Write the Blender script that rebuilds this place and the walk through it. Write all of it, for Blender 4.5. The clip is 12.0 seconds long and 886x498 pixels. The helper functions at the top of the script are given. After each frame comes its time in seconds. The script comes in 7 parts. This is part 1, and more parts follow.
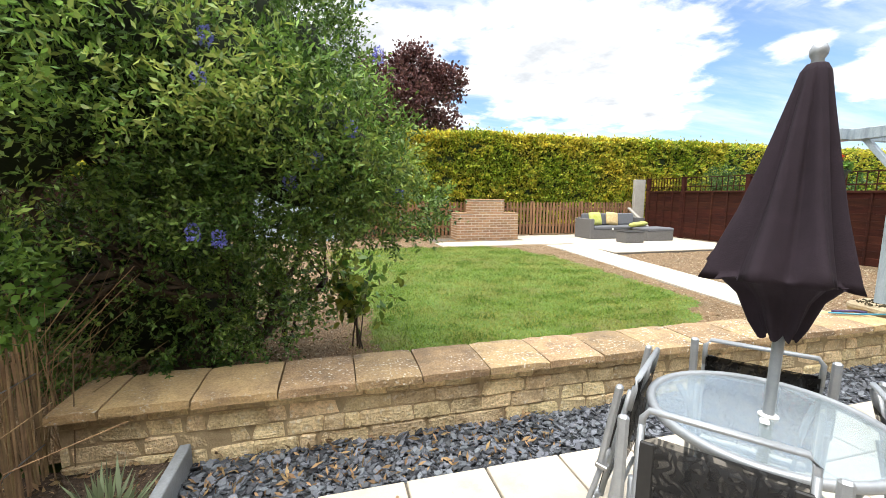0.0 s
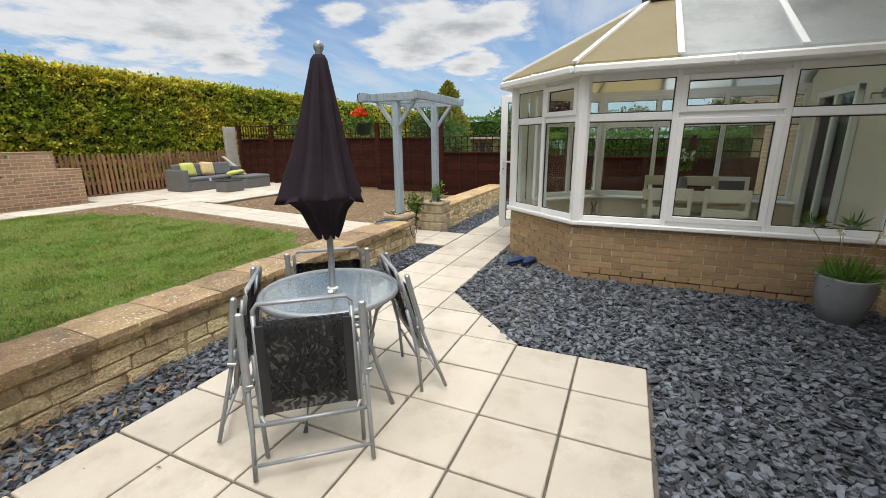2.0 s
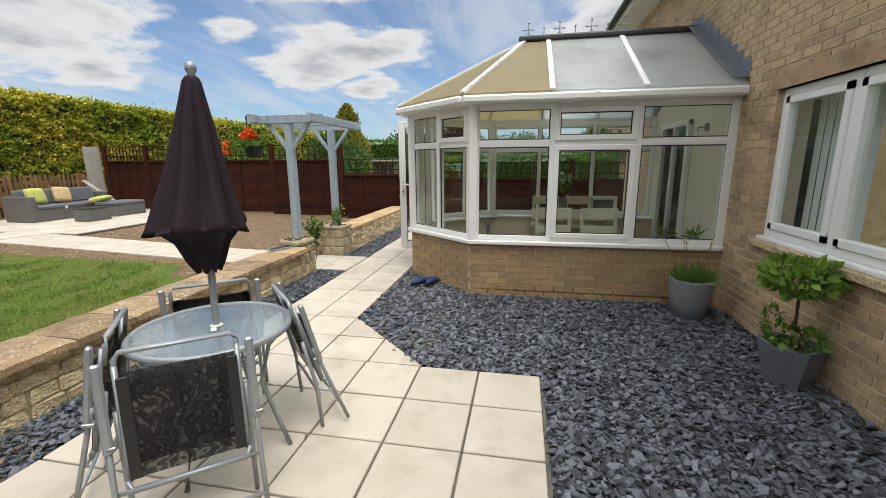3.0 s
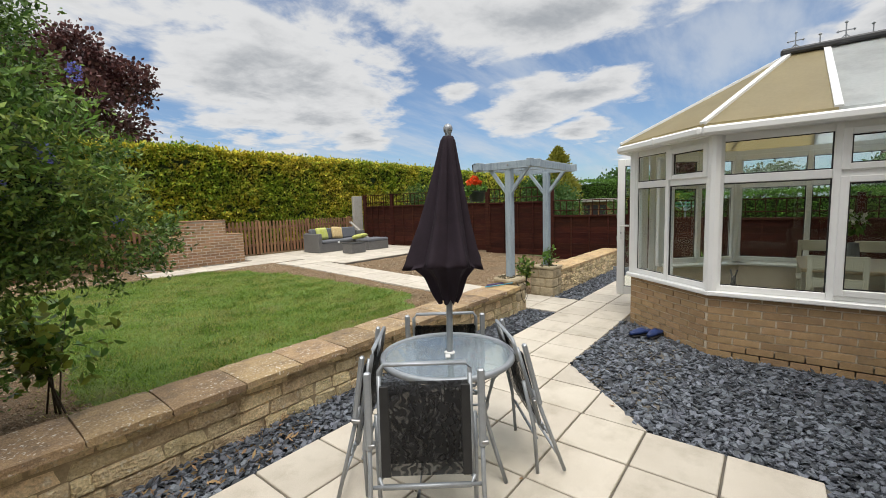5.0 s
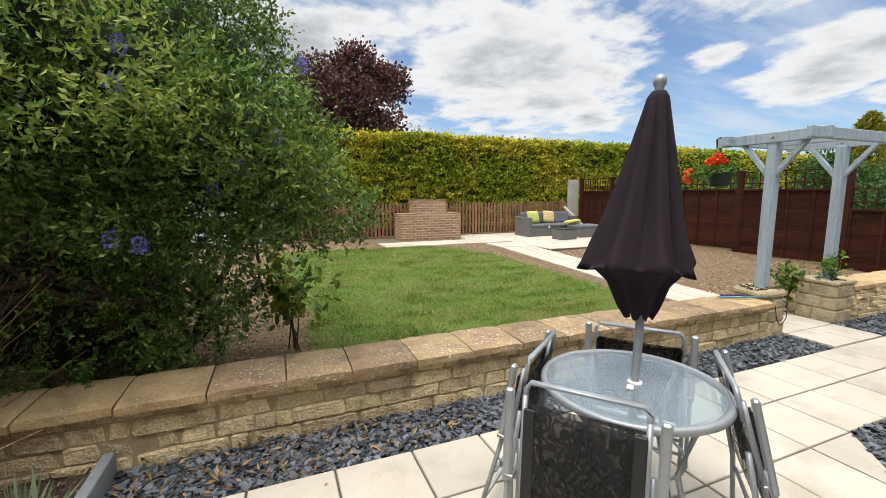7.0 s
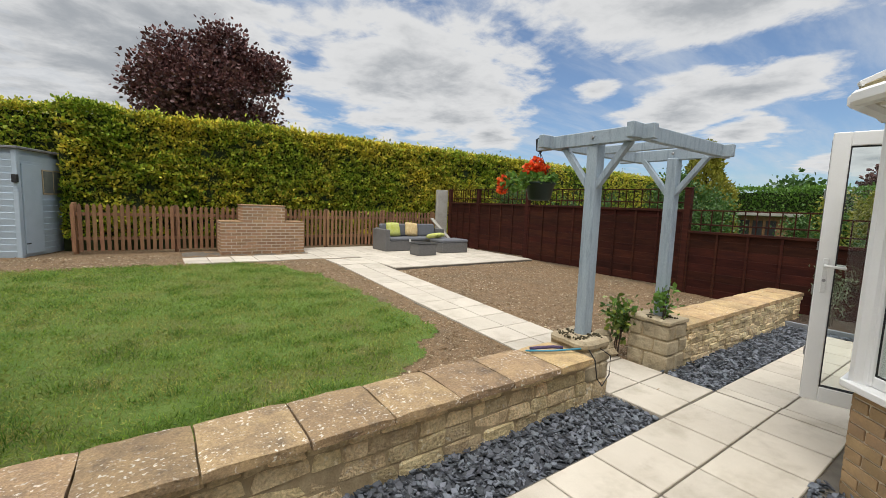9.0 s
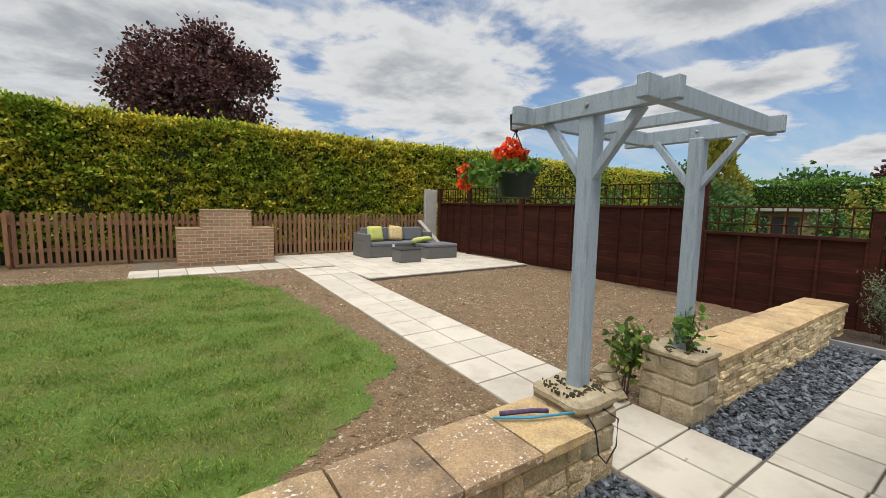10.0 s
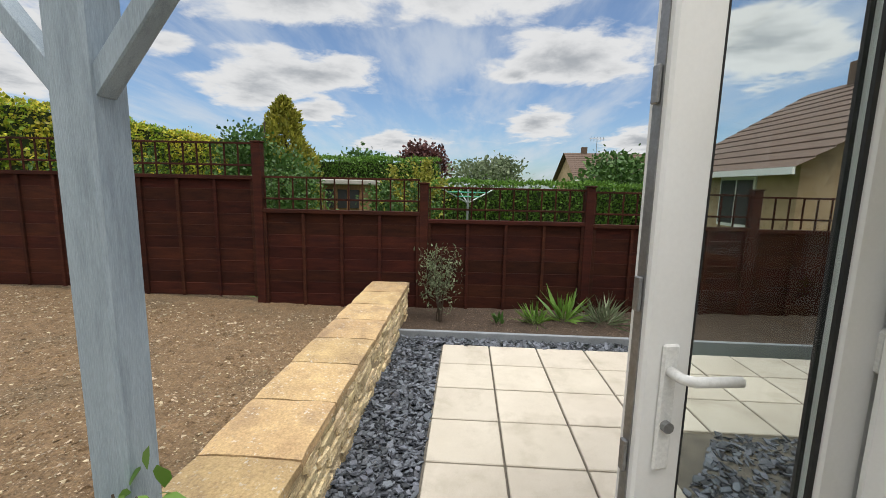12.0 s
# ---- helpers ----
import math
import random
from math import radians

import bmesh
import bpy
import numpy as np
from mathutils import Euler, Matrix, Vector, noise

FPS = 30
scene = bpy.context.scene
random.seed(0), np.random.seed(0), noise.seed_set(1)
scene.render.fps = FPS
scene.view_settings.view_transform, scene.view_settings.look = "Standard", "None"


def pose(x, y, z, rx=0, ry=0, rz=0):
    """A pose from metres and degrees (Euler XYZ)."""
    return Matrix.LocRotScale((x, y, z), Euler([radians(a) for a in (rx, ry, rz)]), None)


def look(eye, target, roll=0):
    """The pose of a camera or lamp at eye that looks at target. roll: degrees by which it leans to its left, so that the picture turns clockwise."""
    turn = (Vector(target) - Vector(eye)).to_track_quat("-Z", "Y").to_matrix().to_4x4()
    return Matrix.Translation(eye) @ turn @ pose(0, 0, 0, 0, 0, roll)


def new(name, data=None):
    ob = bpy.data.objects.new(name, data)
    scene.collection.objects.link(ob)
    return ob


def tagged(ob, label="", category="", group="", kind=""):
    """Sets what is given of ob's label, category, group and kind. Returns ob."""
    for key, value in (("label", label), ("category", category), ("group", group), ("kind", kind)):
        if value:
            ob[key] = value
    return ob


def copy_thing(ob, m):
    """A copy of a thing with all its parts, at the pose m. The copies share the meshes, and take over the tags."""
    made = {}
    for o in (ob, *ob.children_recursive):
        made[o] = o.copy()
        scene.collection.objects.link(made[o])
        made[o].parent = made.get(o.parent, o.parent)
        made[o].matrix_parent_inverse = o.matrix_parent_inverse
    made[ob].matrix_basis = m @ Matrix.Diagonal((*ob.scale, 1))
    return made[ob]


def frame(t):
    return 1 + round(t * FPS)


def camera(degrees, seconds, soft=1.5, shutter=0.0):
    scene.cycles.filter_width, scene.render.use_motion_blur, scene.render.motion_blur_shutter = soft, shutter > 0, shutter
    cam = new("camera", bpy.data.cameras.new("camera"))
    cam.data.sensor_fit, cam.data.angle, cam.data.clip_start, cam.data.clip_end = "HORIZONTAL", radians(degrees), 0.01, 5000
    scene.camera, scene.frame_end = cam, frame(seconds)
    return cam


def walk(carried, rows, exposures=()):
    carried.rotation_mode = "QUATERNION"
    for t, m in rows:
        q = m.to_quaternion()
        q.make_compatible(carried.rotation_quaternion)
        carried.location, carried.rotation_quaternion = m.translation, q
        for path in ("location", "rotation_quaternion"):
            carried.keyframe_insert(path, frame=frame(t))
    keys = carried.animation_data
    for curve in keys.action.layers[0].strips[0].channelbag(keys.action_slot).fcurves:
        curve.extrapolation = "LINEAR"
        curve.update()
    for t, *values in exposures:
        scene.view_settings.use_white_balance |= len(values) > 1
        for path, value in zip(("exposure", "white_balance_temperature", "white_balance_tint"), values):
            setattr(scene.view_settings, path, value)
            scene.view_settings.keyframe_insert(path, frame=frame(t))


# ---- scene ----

cam = camera(93.8, 12.0, 0.85)
PATH = [
    (0, (0.174, 0.153, 1.559), (0.689, 2.068, 1.299), 0.3),
    (0.5, (0.015, -0.028, 1.565), (0.937, 1.714, 1.226), -0.7),
    (1, (-0.126, -0.11, 1.567), (1.141, 1.374, 1.13), -1.1),
    (1.5, (-0.147, -0.186, 1.555), (1.427, 0.948, 1.067), -0.7),
    (2, (-0.102, -0.282, 1.566), (1.668, 0.502, 1.063), -0.6),
    (2.5, (-0.1, -0.324, 1.578), (1.784, 0.164, 1.114), -0.1),
    (2.7, (-0.098, -0.342, 1.585), (1.806, 0.073, 1.136), -0.3),
    (3.1, (-0.1, -0.355, 1.592), (1.825, 0.012, 1.19), -0.5),
    (3.6, (-0.108, -0.345, 1.6), (1.802, 0.145, 1.27), -0.9),
    (4.3, (-0.119, -0.29, 1.605), (1.674, 0.563, 1.371), -1.3),
    (4.5, (-0.124, -0.255, 1.602), (1.617, 0.702, 1.381), -1.4),
    (5, (-0.157, -0.228, 1.605), (1.402, 1.008, 1.403), -1.7),
    (5.5, (-0.212, -0.19, 1.602), (1.127, 1.282, 1.408), -1.7),
    (6, (-0.223, -0.174, 1.603), (0.881, 1.482, 1.401), -1.6),
    (6.5, (-0.072, -0.098, 1.566), (0.8, 1.688, 1.344), -0.9),
    (7, (0.277, -0.079, 1.584), (1.02, 1.76, 1.324), -0.2),
    (7.5, (0.791, 0.063, 1.55), (1.735, 1.8, 1.248), 0.4),
    (7.7, (1.035, 0.09, 1.56), (2.042, 1.795, 1.274), 0.5),
    (9.3, (2.645, 0.9, 1.6), (3.792, 2.526, 1.398), 2.2),
    (9.5, (2.835, 1.032, 1.608), (3.923, 2.699, 1.418), 1.8),
    (10, (3.33, 1.336, 1.604), (4.462, 2.971, 1.398), 1.1),
    (10.5, (3.992, 1.537, 1.607), (5.505, 2.824, 1.371), 0.7),
    (11, (4.637, 1.727, 1.591), (6.423, 2.594, 1.356), 0.6),
    (11.5, (5.237, 1.898, 1.597), (7.154, 2.406, 1.338), 0.9),
    (12, (5.834, 2.018, 1.586), (7.81, 2.127, 1.295), 1.2),
]
EXPOSURES = [(0, 0.95), (0.5, 0.58), (1.2, 0.24), (2.7, 0.15), (5, 0.05), (6, 0.05), (7, 0.32), (7.7, 0.25), (9.3, 0.02), (11, 0.02), (12, 0.1)]
walk(cam, [(t, look(eye, target, roll)) for t, eye, target, roll in PATH], EXPOSURES)

# ---- light: broken cloud, sun behind thin cloud from the south ----
SUN_EL, SUN_AZ = 66.0, 232.0   # azimuth clockwise from +y
sun_data = bpy.data.lights.new("sun", "SUN")
sun_data.energy, sun_data.angle, sun_data.color = 2.2, radians(30), (1.0, 0.955, 0.88)
sun = new("sun", sun_data)
sd = Vector((math.sin(radians(SUN_AZ)) * math.cos(radians(SUN_EL)), math.cos(radians(SUN_AZ)) * math.cos(radians(SUN_EL)), math.sin(radians(SUN_EL))))
sun.matrix_basis = look(sd * 60, (0, 0, 0))


CUMULUS = [(31, 16.5, 14, 7.5), (36.5, 11.4, 8, 2.6), (65, 22.5, 18, 3.8), (69, 13.6, 7.5, 2.4), (63, 11.8, 6, 2.6), (53.8, 14.7, 2.8, 1.3), (69.7, 9.3, 4, 1.3), (40.6, 9.6, 3.6, 1.8),
           (103, 15.9, 8, 3.0), (95.7, 14.3, 2.4, 1.1), (99.2, 8.3, 3.6, 2.0), (80.2, 5.8, 5, 1.3), (123, 15.5, 7, 4), (88, 24, 18, 3), (112, 6, 5, 1.5), (2, 15, 16, 9)]


def build_world():
    w = bpy.data.worlds.new("sky")
    scene.world = w
    w.use_nodes = True
    nt = w.node_tree
    nt.nodes.clear()
    N, L = nt.nodes.new, nt.links.new
    out, bg = N("ShaderNodeOutputWorld"), N("ShaderNodeBackground")
    sky = N("ShaderNodeTexSky")
    sky.sky_type, sky.sun_disc = "NISHITA", False
    sky.sun_elevation, sky.sun_rotation = radians(SUN_EL), radians(SUN_AZ)
    sky.air_density, sky.dust_density, sky.ozone_density = 1.0, 0.8, 1.5
    tc, sep = N("ShaderNodeTexCoord"), N("ShaderNodeSeparateXYZ")
    L(tc.outputs["Generated"], sep.inputs[0])
    zc = N("ShaderNodeMath"); zc.operation = "MAXIMUM"; zc.inputs[1].default_value = 0.0
    L(sep.outputs["Z"], zc.inputs[0])
    za = N("ShaderNodeMath"); za.operation = "ADD"; za.inputs[1].default_value = 0.12
    L(zc.outputs[0], za.inputs[0])
    dv = []
    for k in ("X", "Y"):
        d = N("ShaderNodeMath"); d.operation = "DIVIDE"
        L(sep.outputs[k], d.inputs[0]); L(za.outputs[0], d.inputs[1]); dv.append(d)
    comb = N("ShaderNodeCombineXYZ")
    L(dv[0].outputs[0], comb.inputs[0]); L(dv[1].outputs[0], comb.inputs[1])

    def op(kind, a, b=None, c=None, clamp=False):
        n = N("ShaderNodeMath"); n.operation = kind; n.use_clamp = clamp
        for q, v in enumerate((a, b, c)):
            if v is None:
                continue
            if isinstance(v, (int, float)):
                n.inputs[q].default_value = v
            else:
                L(v, n.inputs[q])
        return n.outputs[0]

    def step(v, lo, hi):
        r = N("ShaderNodeMapRange"); r.interpolation_type = "SMOOTHSTEP"
        r.inputs["From Min"].default_value, r.inputs["From Max"].default_value = lo, hi
        L(v, r.inputs["Value"])
        return r.outputs[0]

    def puffs(scale, detail, rough, off):
        mp = N("ShaderNodeMapping"); mp.inputs["Location"].default_value = off
        L(comb.outputs[0], mp.inputs[0])
        n = N("ShaderNodeTexNoise"); n.inputs["Scale"].default_value = scale
        n.inputs["Detail"].default_value, n.inputs["Roughness"].default_value, n.inputs["Distortion"].default_value = detail, rough, 0.25
        L(mp.outputs[0], n.inputs["Vector"])
        return n.outputs["Fac"]

    az = op("MULTIPLY", op("ARCTAN2", sep.outputs["X"], sep.outputs["Y"]), 57.2958)
    el = op("MULTIPLY", op("ARCSINE", sep.outputs["Z"]), 57.2958)
    fluff = op("SUBTRACT", puffs(2.6, 8, 0.58, (3.1, 1.7, 0.4)), 0.5)
    small = op("SUBTRACT", puffs(7.0, 6, 0.6, (0.3, 4.2, 1.4)), 0.5)
    # the single cumulus clouds: azimuth, elevation, half width, half height
    field = None
    for a, e, w, h in CUMULUS:
        da = op("DIVIDE", op("SUBTRACT", az, a), w)
        de = op("DIVIDE", op("SUBTRACT", el, e), h)
        one = op("SUBTRACT", 1.0, op("SQRT", op("ADD", op("MULTIPLY", da, da), op("MULTIPLY", de, de))))
        field = one if field is None else op("MAXIMUM", field, one)
    field = op("MAXIMUM", field, -0.9)
    body = op("ADD", field, op("MULTIPLY_ADD", fluff, 2.6, op("MULTIPLY", small, 0.8)))
    cum = step(body, -0.34, 0.22)
    # a closed deck to the west and overhead, broken cloud elsewhere
    west = step(az, 20.0, -6.0)
    high = step(el, 24.0, 44.0)
    deck = op("MAXIMUM", west, high)
    loose = step(op("ADD", fluff, op("MULTIPLY_ADD", deck, 0.45, -0.12)), -0.04, 0.14)
    cover = op("MAXIMUM", cum, op("MULTIPLY", loose, op("MULTIPLY_ADD", deck, 0.5, 0.42)))
    streak = N("ShaderNodeMapping"); streak.inputs["Scale"].default_value = (0.55, 1.9, 1)
    streak.inputs["Rotation"].default_value = (0, 0, radians(-24))
    L(comb.outputs[0], streak.inputs[0])
    wn = N("ShaderNodeTexNoise"); wn.inputs["Scale"].default_value = 1.1; wn.inputs["Detail"].default_value = 7; wn.inputs["Roughness"].default_value = 0.6
    L(streak.outputs[0], wn.inputs["Vector"])
    thin = N("ShaderNodeMixRGB"); thin.inputs[2].default_value = (5.0, 5.4, 5.9, 1)
    clear = N("ShaderNodeMixRGB"); clear.blend_type = "MULTIPLY"; clear.inputs[0].default_value = 1.0
    clear.inputs[2].default_value = (0.72, 0.86, 1.0, 1)
    L(sky.outputs[0], clear.inputs[1])
    L(op("MULTIPLY_ADD", step(wn.outputs["Fac"], 0.4, 0.7), 0.62, 0.08), thin.inputs[0]); L(clear.outputs[0], thin.inputs[1])
    # lit rims, grey hearts
    thick = step(op("ADD", op("MULTIPLY", body, 0.55), op("MULTIPLY_ADD", deck, 0.25, op("MULTIPLY", small, -0.9))), 0.1, 0.74)
    cc = N("ShaderNodeMixRGB")
    cc.inputs[1].default_value, cc.inputs[2].default_value = (6.0, 6.05, 6.1, 1), (3.1, 3.3, 3.55, 1)
    L(thick, cc.inputs[0])
    mix = N("ShaderNodeMixRGB")
    L(cover, mix.inputs[0]); L(thin.outputs[0], mix.inputs[1]); L(cc.outputs[0], mix.inputs[2])
    # added fill out of view: the sky is brightened towards the zenith
    lift = op("MULTIPLY_ADD", step(el, 26.0, 62.0), 1.9, 1.0)
    vs = N("ShaderNodeVectorMath"); vs.operation = "SCALE"
    L(mix.outputs[0], vs.inputs[0]); L(lift, vs.inputs["Scale"])
    L(vs.outputs[0], bg.inputs[0])
    bg.inputs[1].default_value = 0.118
    L(bg.outputs[0], out.inputs[0])


build_world()

# ---- materials ----
def mat(name, c1, c2=None, scale=8.0, rough=0.8, bump=0.0, fine=120.0, metal=0.0, rand=0.0, island=0.0, spots=None, spot_scale=30.0, spot_lo=0.62, spot_hi=0.68,
        stain=None, stain_scale=1.5, fine_amt=0.12, stretch=(1, 1, 1), coat=0.0, translucent=0.0, see=0.0, spec=0.5, bump_scale=0.004, patchy=False):
    m = bpy.data.materials.new(name)
    m.use_nodes = True
    nt = m.node_tree
    N, L = nt.nodes.new, nt.links.new
    bsdf = nt.nodes["Principled BSDF"]
    outn = nt.nodes["Material Output"]
    geo = N("ShaderNodeNewGeometry")
    mp = N("ShaderNodeMapping"); mp.inputs["Scale"].default_value = stretch
    L(geo.outputs["Position"], mp.inputs[0])

    def nz(s, det=5, ro=0.6):
        n = N("ShaderNodeTexNoise"); n.inputs["Scale"].default_value = s; n.inputs["Detail"].default_value = det; n.inputs["Roughness"].default_value = ro
        L(mp.outputs[0], n.inputs["Vector"])
        return n.outputs["Fac"]

    def ramp(src, lo, hi):
        r = N("ShaderNodeMapRange"); r.inputs["From Min"].default_value, r.inputs["From Max"].default_value = lo, hi
        L(src, r.inputs["Value"])
        return r.outputs[0]

    mix = N("ShaderNodeMixRGB")
    mix.inputs[1].default_value, mix.inputs[2].default_value = (*c1, 1), (*(c2 or [c * 0.75 for c in c1]), 1)
    L(ramp(nz(scale), 0.3, 0.7), mix.inputs[0])
    col = mix.outputs[0]
    if stain:
        st = N("ShaderNodeMixRGB"); st.inputs[2].default_value = (*stain, 1)
        L(ramp(nz(stain_scale, 6, 0.65), 0.5, 0.72), st.inputs[0]); L(col, st.inputs[1]); col = st.outputs[0]
    if spots:
        sp = N("ShaderNodeMixRGB"); sp.inputs[2].default_value = (*spots, 1)
        sf = ramp(nz(spot_scale, 3, 0.5), spot_lo, spot_hi)
        if patchy:      # the spots come in drifts
            pm = N("ShaderNodeMath"); pm.operation = "MULTIPLY"
            L(sf, pm.inputs[0]); L(ramp(nz(4.5, 4, 0.6), 0.42, 0.58), pm.inputs[1]); sf = pm.outputs[0]
        L(sf, sp.inputs[0]); L(col, sp.inputs[1]); col = sp.outputs[0]
    fn = nz(fine, 3)
    hsv = N("ShaderNodeHueSaturation")
    val = N("ShaderNodeMapRange"); val.inputs["From Min"].default_value, val.inputs["From Max"].default_value = 0.25, 0.75
    val.inputs["To Min"].default_value, val.inputs["To Max"].default_value = 1 - fine_amt, 1 + fine_amt
    L(fn, val.inputs["Value"])
    v = val.outputs[0]
    if rand or island:
        if rand:
            src = N("ShaderNodeObjectInfo").outputs["Random"]
        else:
            src = geo.outputs["Random Per Island"]
        amt = rand or island
        rr = N("ShaderNodeMapRange"); rr.inputs["To Min"].default_value, rr.inputs["To Max"].default_value = 1 - amt, 1 + amt
        L(src, rr.inputs["Value"])
        mu = N("ShaderNodeMath"); mu.operation = "MULTIPLY"
        L(v, mu.inputs[0]); L(rr.outputs[0], mu.inputs[1]); v = mu.outputs[0]
        wn = N("ShaderNodeTexWhiteNoise"); wn.noise_dimensions = "1D"; L(src, wn.inputs["W"])
        hh = N("ShaderNodeMapRange"); hh.inputs["To Min"].default_value, hh.inputs["To Max"].default_value = 0.5 - 0.03 * amt, 0.5 + 0.03 * amt
        L(wn.outputs["Value"], hh.inputs["Value"]); L(hh.outputs[0], hsv.inputs["Hue"])
    L(v, hsv.inputs["Value"]); L(col, hsv.inputs["Color"])
    L(hsv.outputs[0], bsdf.inputs["Base Color"])
    bsdf.inputs["Roughness"].default_value, bsdf.inputs["Metallic"].default_value = rough, metal
    bsdf.inputs["Specular IOR Level"].default_value = spec
    bsdf.inputs["Coat Weight"].default_value = coat
    if bump:
        b = N("ShaderNodeBump"); b.inputs["Strength"].default_value = bump; b.inputs["Distance"].default_value = bump_scale
        ad = N("ShaderNodeMath"); ad.operation = "ADD"
        L(fn, ad.inputs[0]); L(nz(fine * 0.25, 4), ad.inputs[1])
        L(ad.outputs[0], b.inputs["Height"]); L(b.outputs[0], bsdf.inputs["Normal"])
    shader = bsdf.outputs[0]
    if translucent:
        tr = N("ShaderNodeBsdfTranslucent"); L(hsv.outputs[0], tr.inputs[0])
        ms = N("ShaderNodeMixShader"); ms.inputs[0].default_value = translucent
        L(shader, ms.inputs[1]); L(tr.outputs[0], ms.inputs[2]); shader = ms.outputs[0]
    if see:       # moire of two mesh layers, painted as fixed swirls of see-through
        tp = N("ShaderNodeBsdfTransparent")
        ms = N("ShaderNodeMixShader")
        wv = N("ShaderNodeTexWave"); wv.inputs["Scale"].default_value = 9.0; wv.inputs["Distortion"].default_value = 14.0; wv.inputs["Detail Scale"].default_value = 1.8
        wv.inputs["Detail"].default_value = 1.5
        L(geo.outputs["Position"], wv.inputs["Vector"])
        wr = N("ShaderNodeMapRange"); wr.inputs["From Min"].default_value = 0.35; wr.inputs["To Min"].default_value, wr.inputs["To Max"].default_value = see * 0.35, see * 1.5
        L(wv.outputs["Fac"], wr.inputs["Value"]); L(wr.outputs[0], ms.inputs[0])
        L(shader, ms.inputs[1]); L(tp.outputs[0], ms.inputs[2]); shader = ms.outputs[0]
    L(shader, outn.inputs[0])
    return m


def leaf_mat(name, c1, c2, c3=None, patch=1.2, island=0.35, rough=0.45, translucent=0.3):
    """Leaves: colour by leaf and by large patches."""
    m = bpy.data.materials.new(name)
    m.use_nodes = True
    nt = m.node_tree
    N, L = nt.nodes.new, nt.links.new
    bsdf, outn = nt.nodes["Principled BSDF"], nt.nodes["Material Output"]
    geo = N("ShaderNodeNewGeometry")
    mx = N("ShaderNodeMixRGB"); mx.inputs[1].default_value, mx.inputs[2].default_value = (*c1, 1), (*c2, 1)
    L(geo.outputs["Random Per Island"], mx.inputs[0])
    col = mx.outputs[0]
    if c3:
        n = N("ShaderNodeTexNoise"); n.inputs["Scale"].default_value = patch; n.inputs["Detail"].default_value = 4
        L(geo.outputs["Position"], n.inputs["Vector"])
        wn = N("ShaderNodeTexWhiteNoise"); wn.noise_dimensions = "1D"; L(geo.outputs["Random Per Island"], wn.inputs["W"])
        ad = N("ShaderNodeMath"); ad.operation = "MULTIPLY_ADD"; ad.inputs[1].default_value = 0.35
        L(wn.outputs["Value"], ad.inputs[0]); L(n.outputs["Fac"], ad.inputs[2])
        r = N("ShaderNodeMapRange"); r.inputs["From Min"].default_value, r.inputs["From Max"].default_value = 0.6, 0.88
        L(ad.outputs[0], r.inputs["Value"])
        m2 = N("ShaderNodeMixRGB"); m2.inputs[2].default_value = (*c3, 1)
        L(r.outputs[0], m2.inputs[0]); L(col, m2.inputs[1]); col = m2.outputs[0]
    hsv = N("ShaderNodeHueSaturation")
    w2 = N("ShaderNodeMath"); w2.operation = "MULTIPLY"; w2.inputs[1].default_value = 7.31
    L(geo.outputs["Random Per Island"], w2.inputs[0])
    w3 = N("ShaderNodeTexWhiteNoise"); w3.noise_dimensions = "1D"; L(w2.outputs[0], w3.inputs["W"])
    rr = N("ShaderNodeMapRange"); rr.inputs["To Min"].default_value, rr.inputs["To Max"].default_value = 1 - island, 1 + island
    L(w3.outputs["Value"], rr.inputs["Value"]); L(rr.outputs[0], hsv.inputs["Value"]); L(col, hsv.inputs["Color"])
    L(hsv.outputs[0], bsdf.inputs["Base Color"])
    bsdf.inputs["Roughness"].default_value = rough
    bsdf.inputs["Specular IOR Level"].default_value = 0.35
    tr = N("ShaderNodeBsdfTranslucent"); L(hsv.outputs[0], tr.inputs[0])
    ms = N("ShaderNodeMixShader"); ms.inputs[0].default_value = translucent
    L(bsdf.outputs[0], ms.inputs[1]); L(tr.outputs[0], ms.inputs[2]); L(ms.outputs[0], outn.inputs[0])
    return m


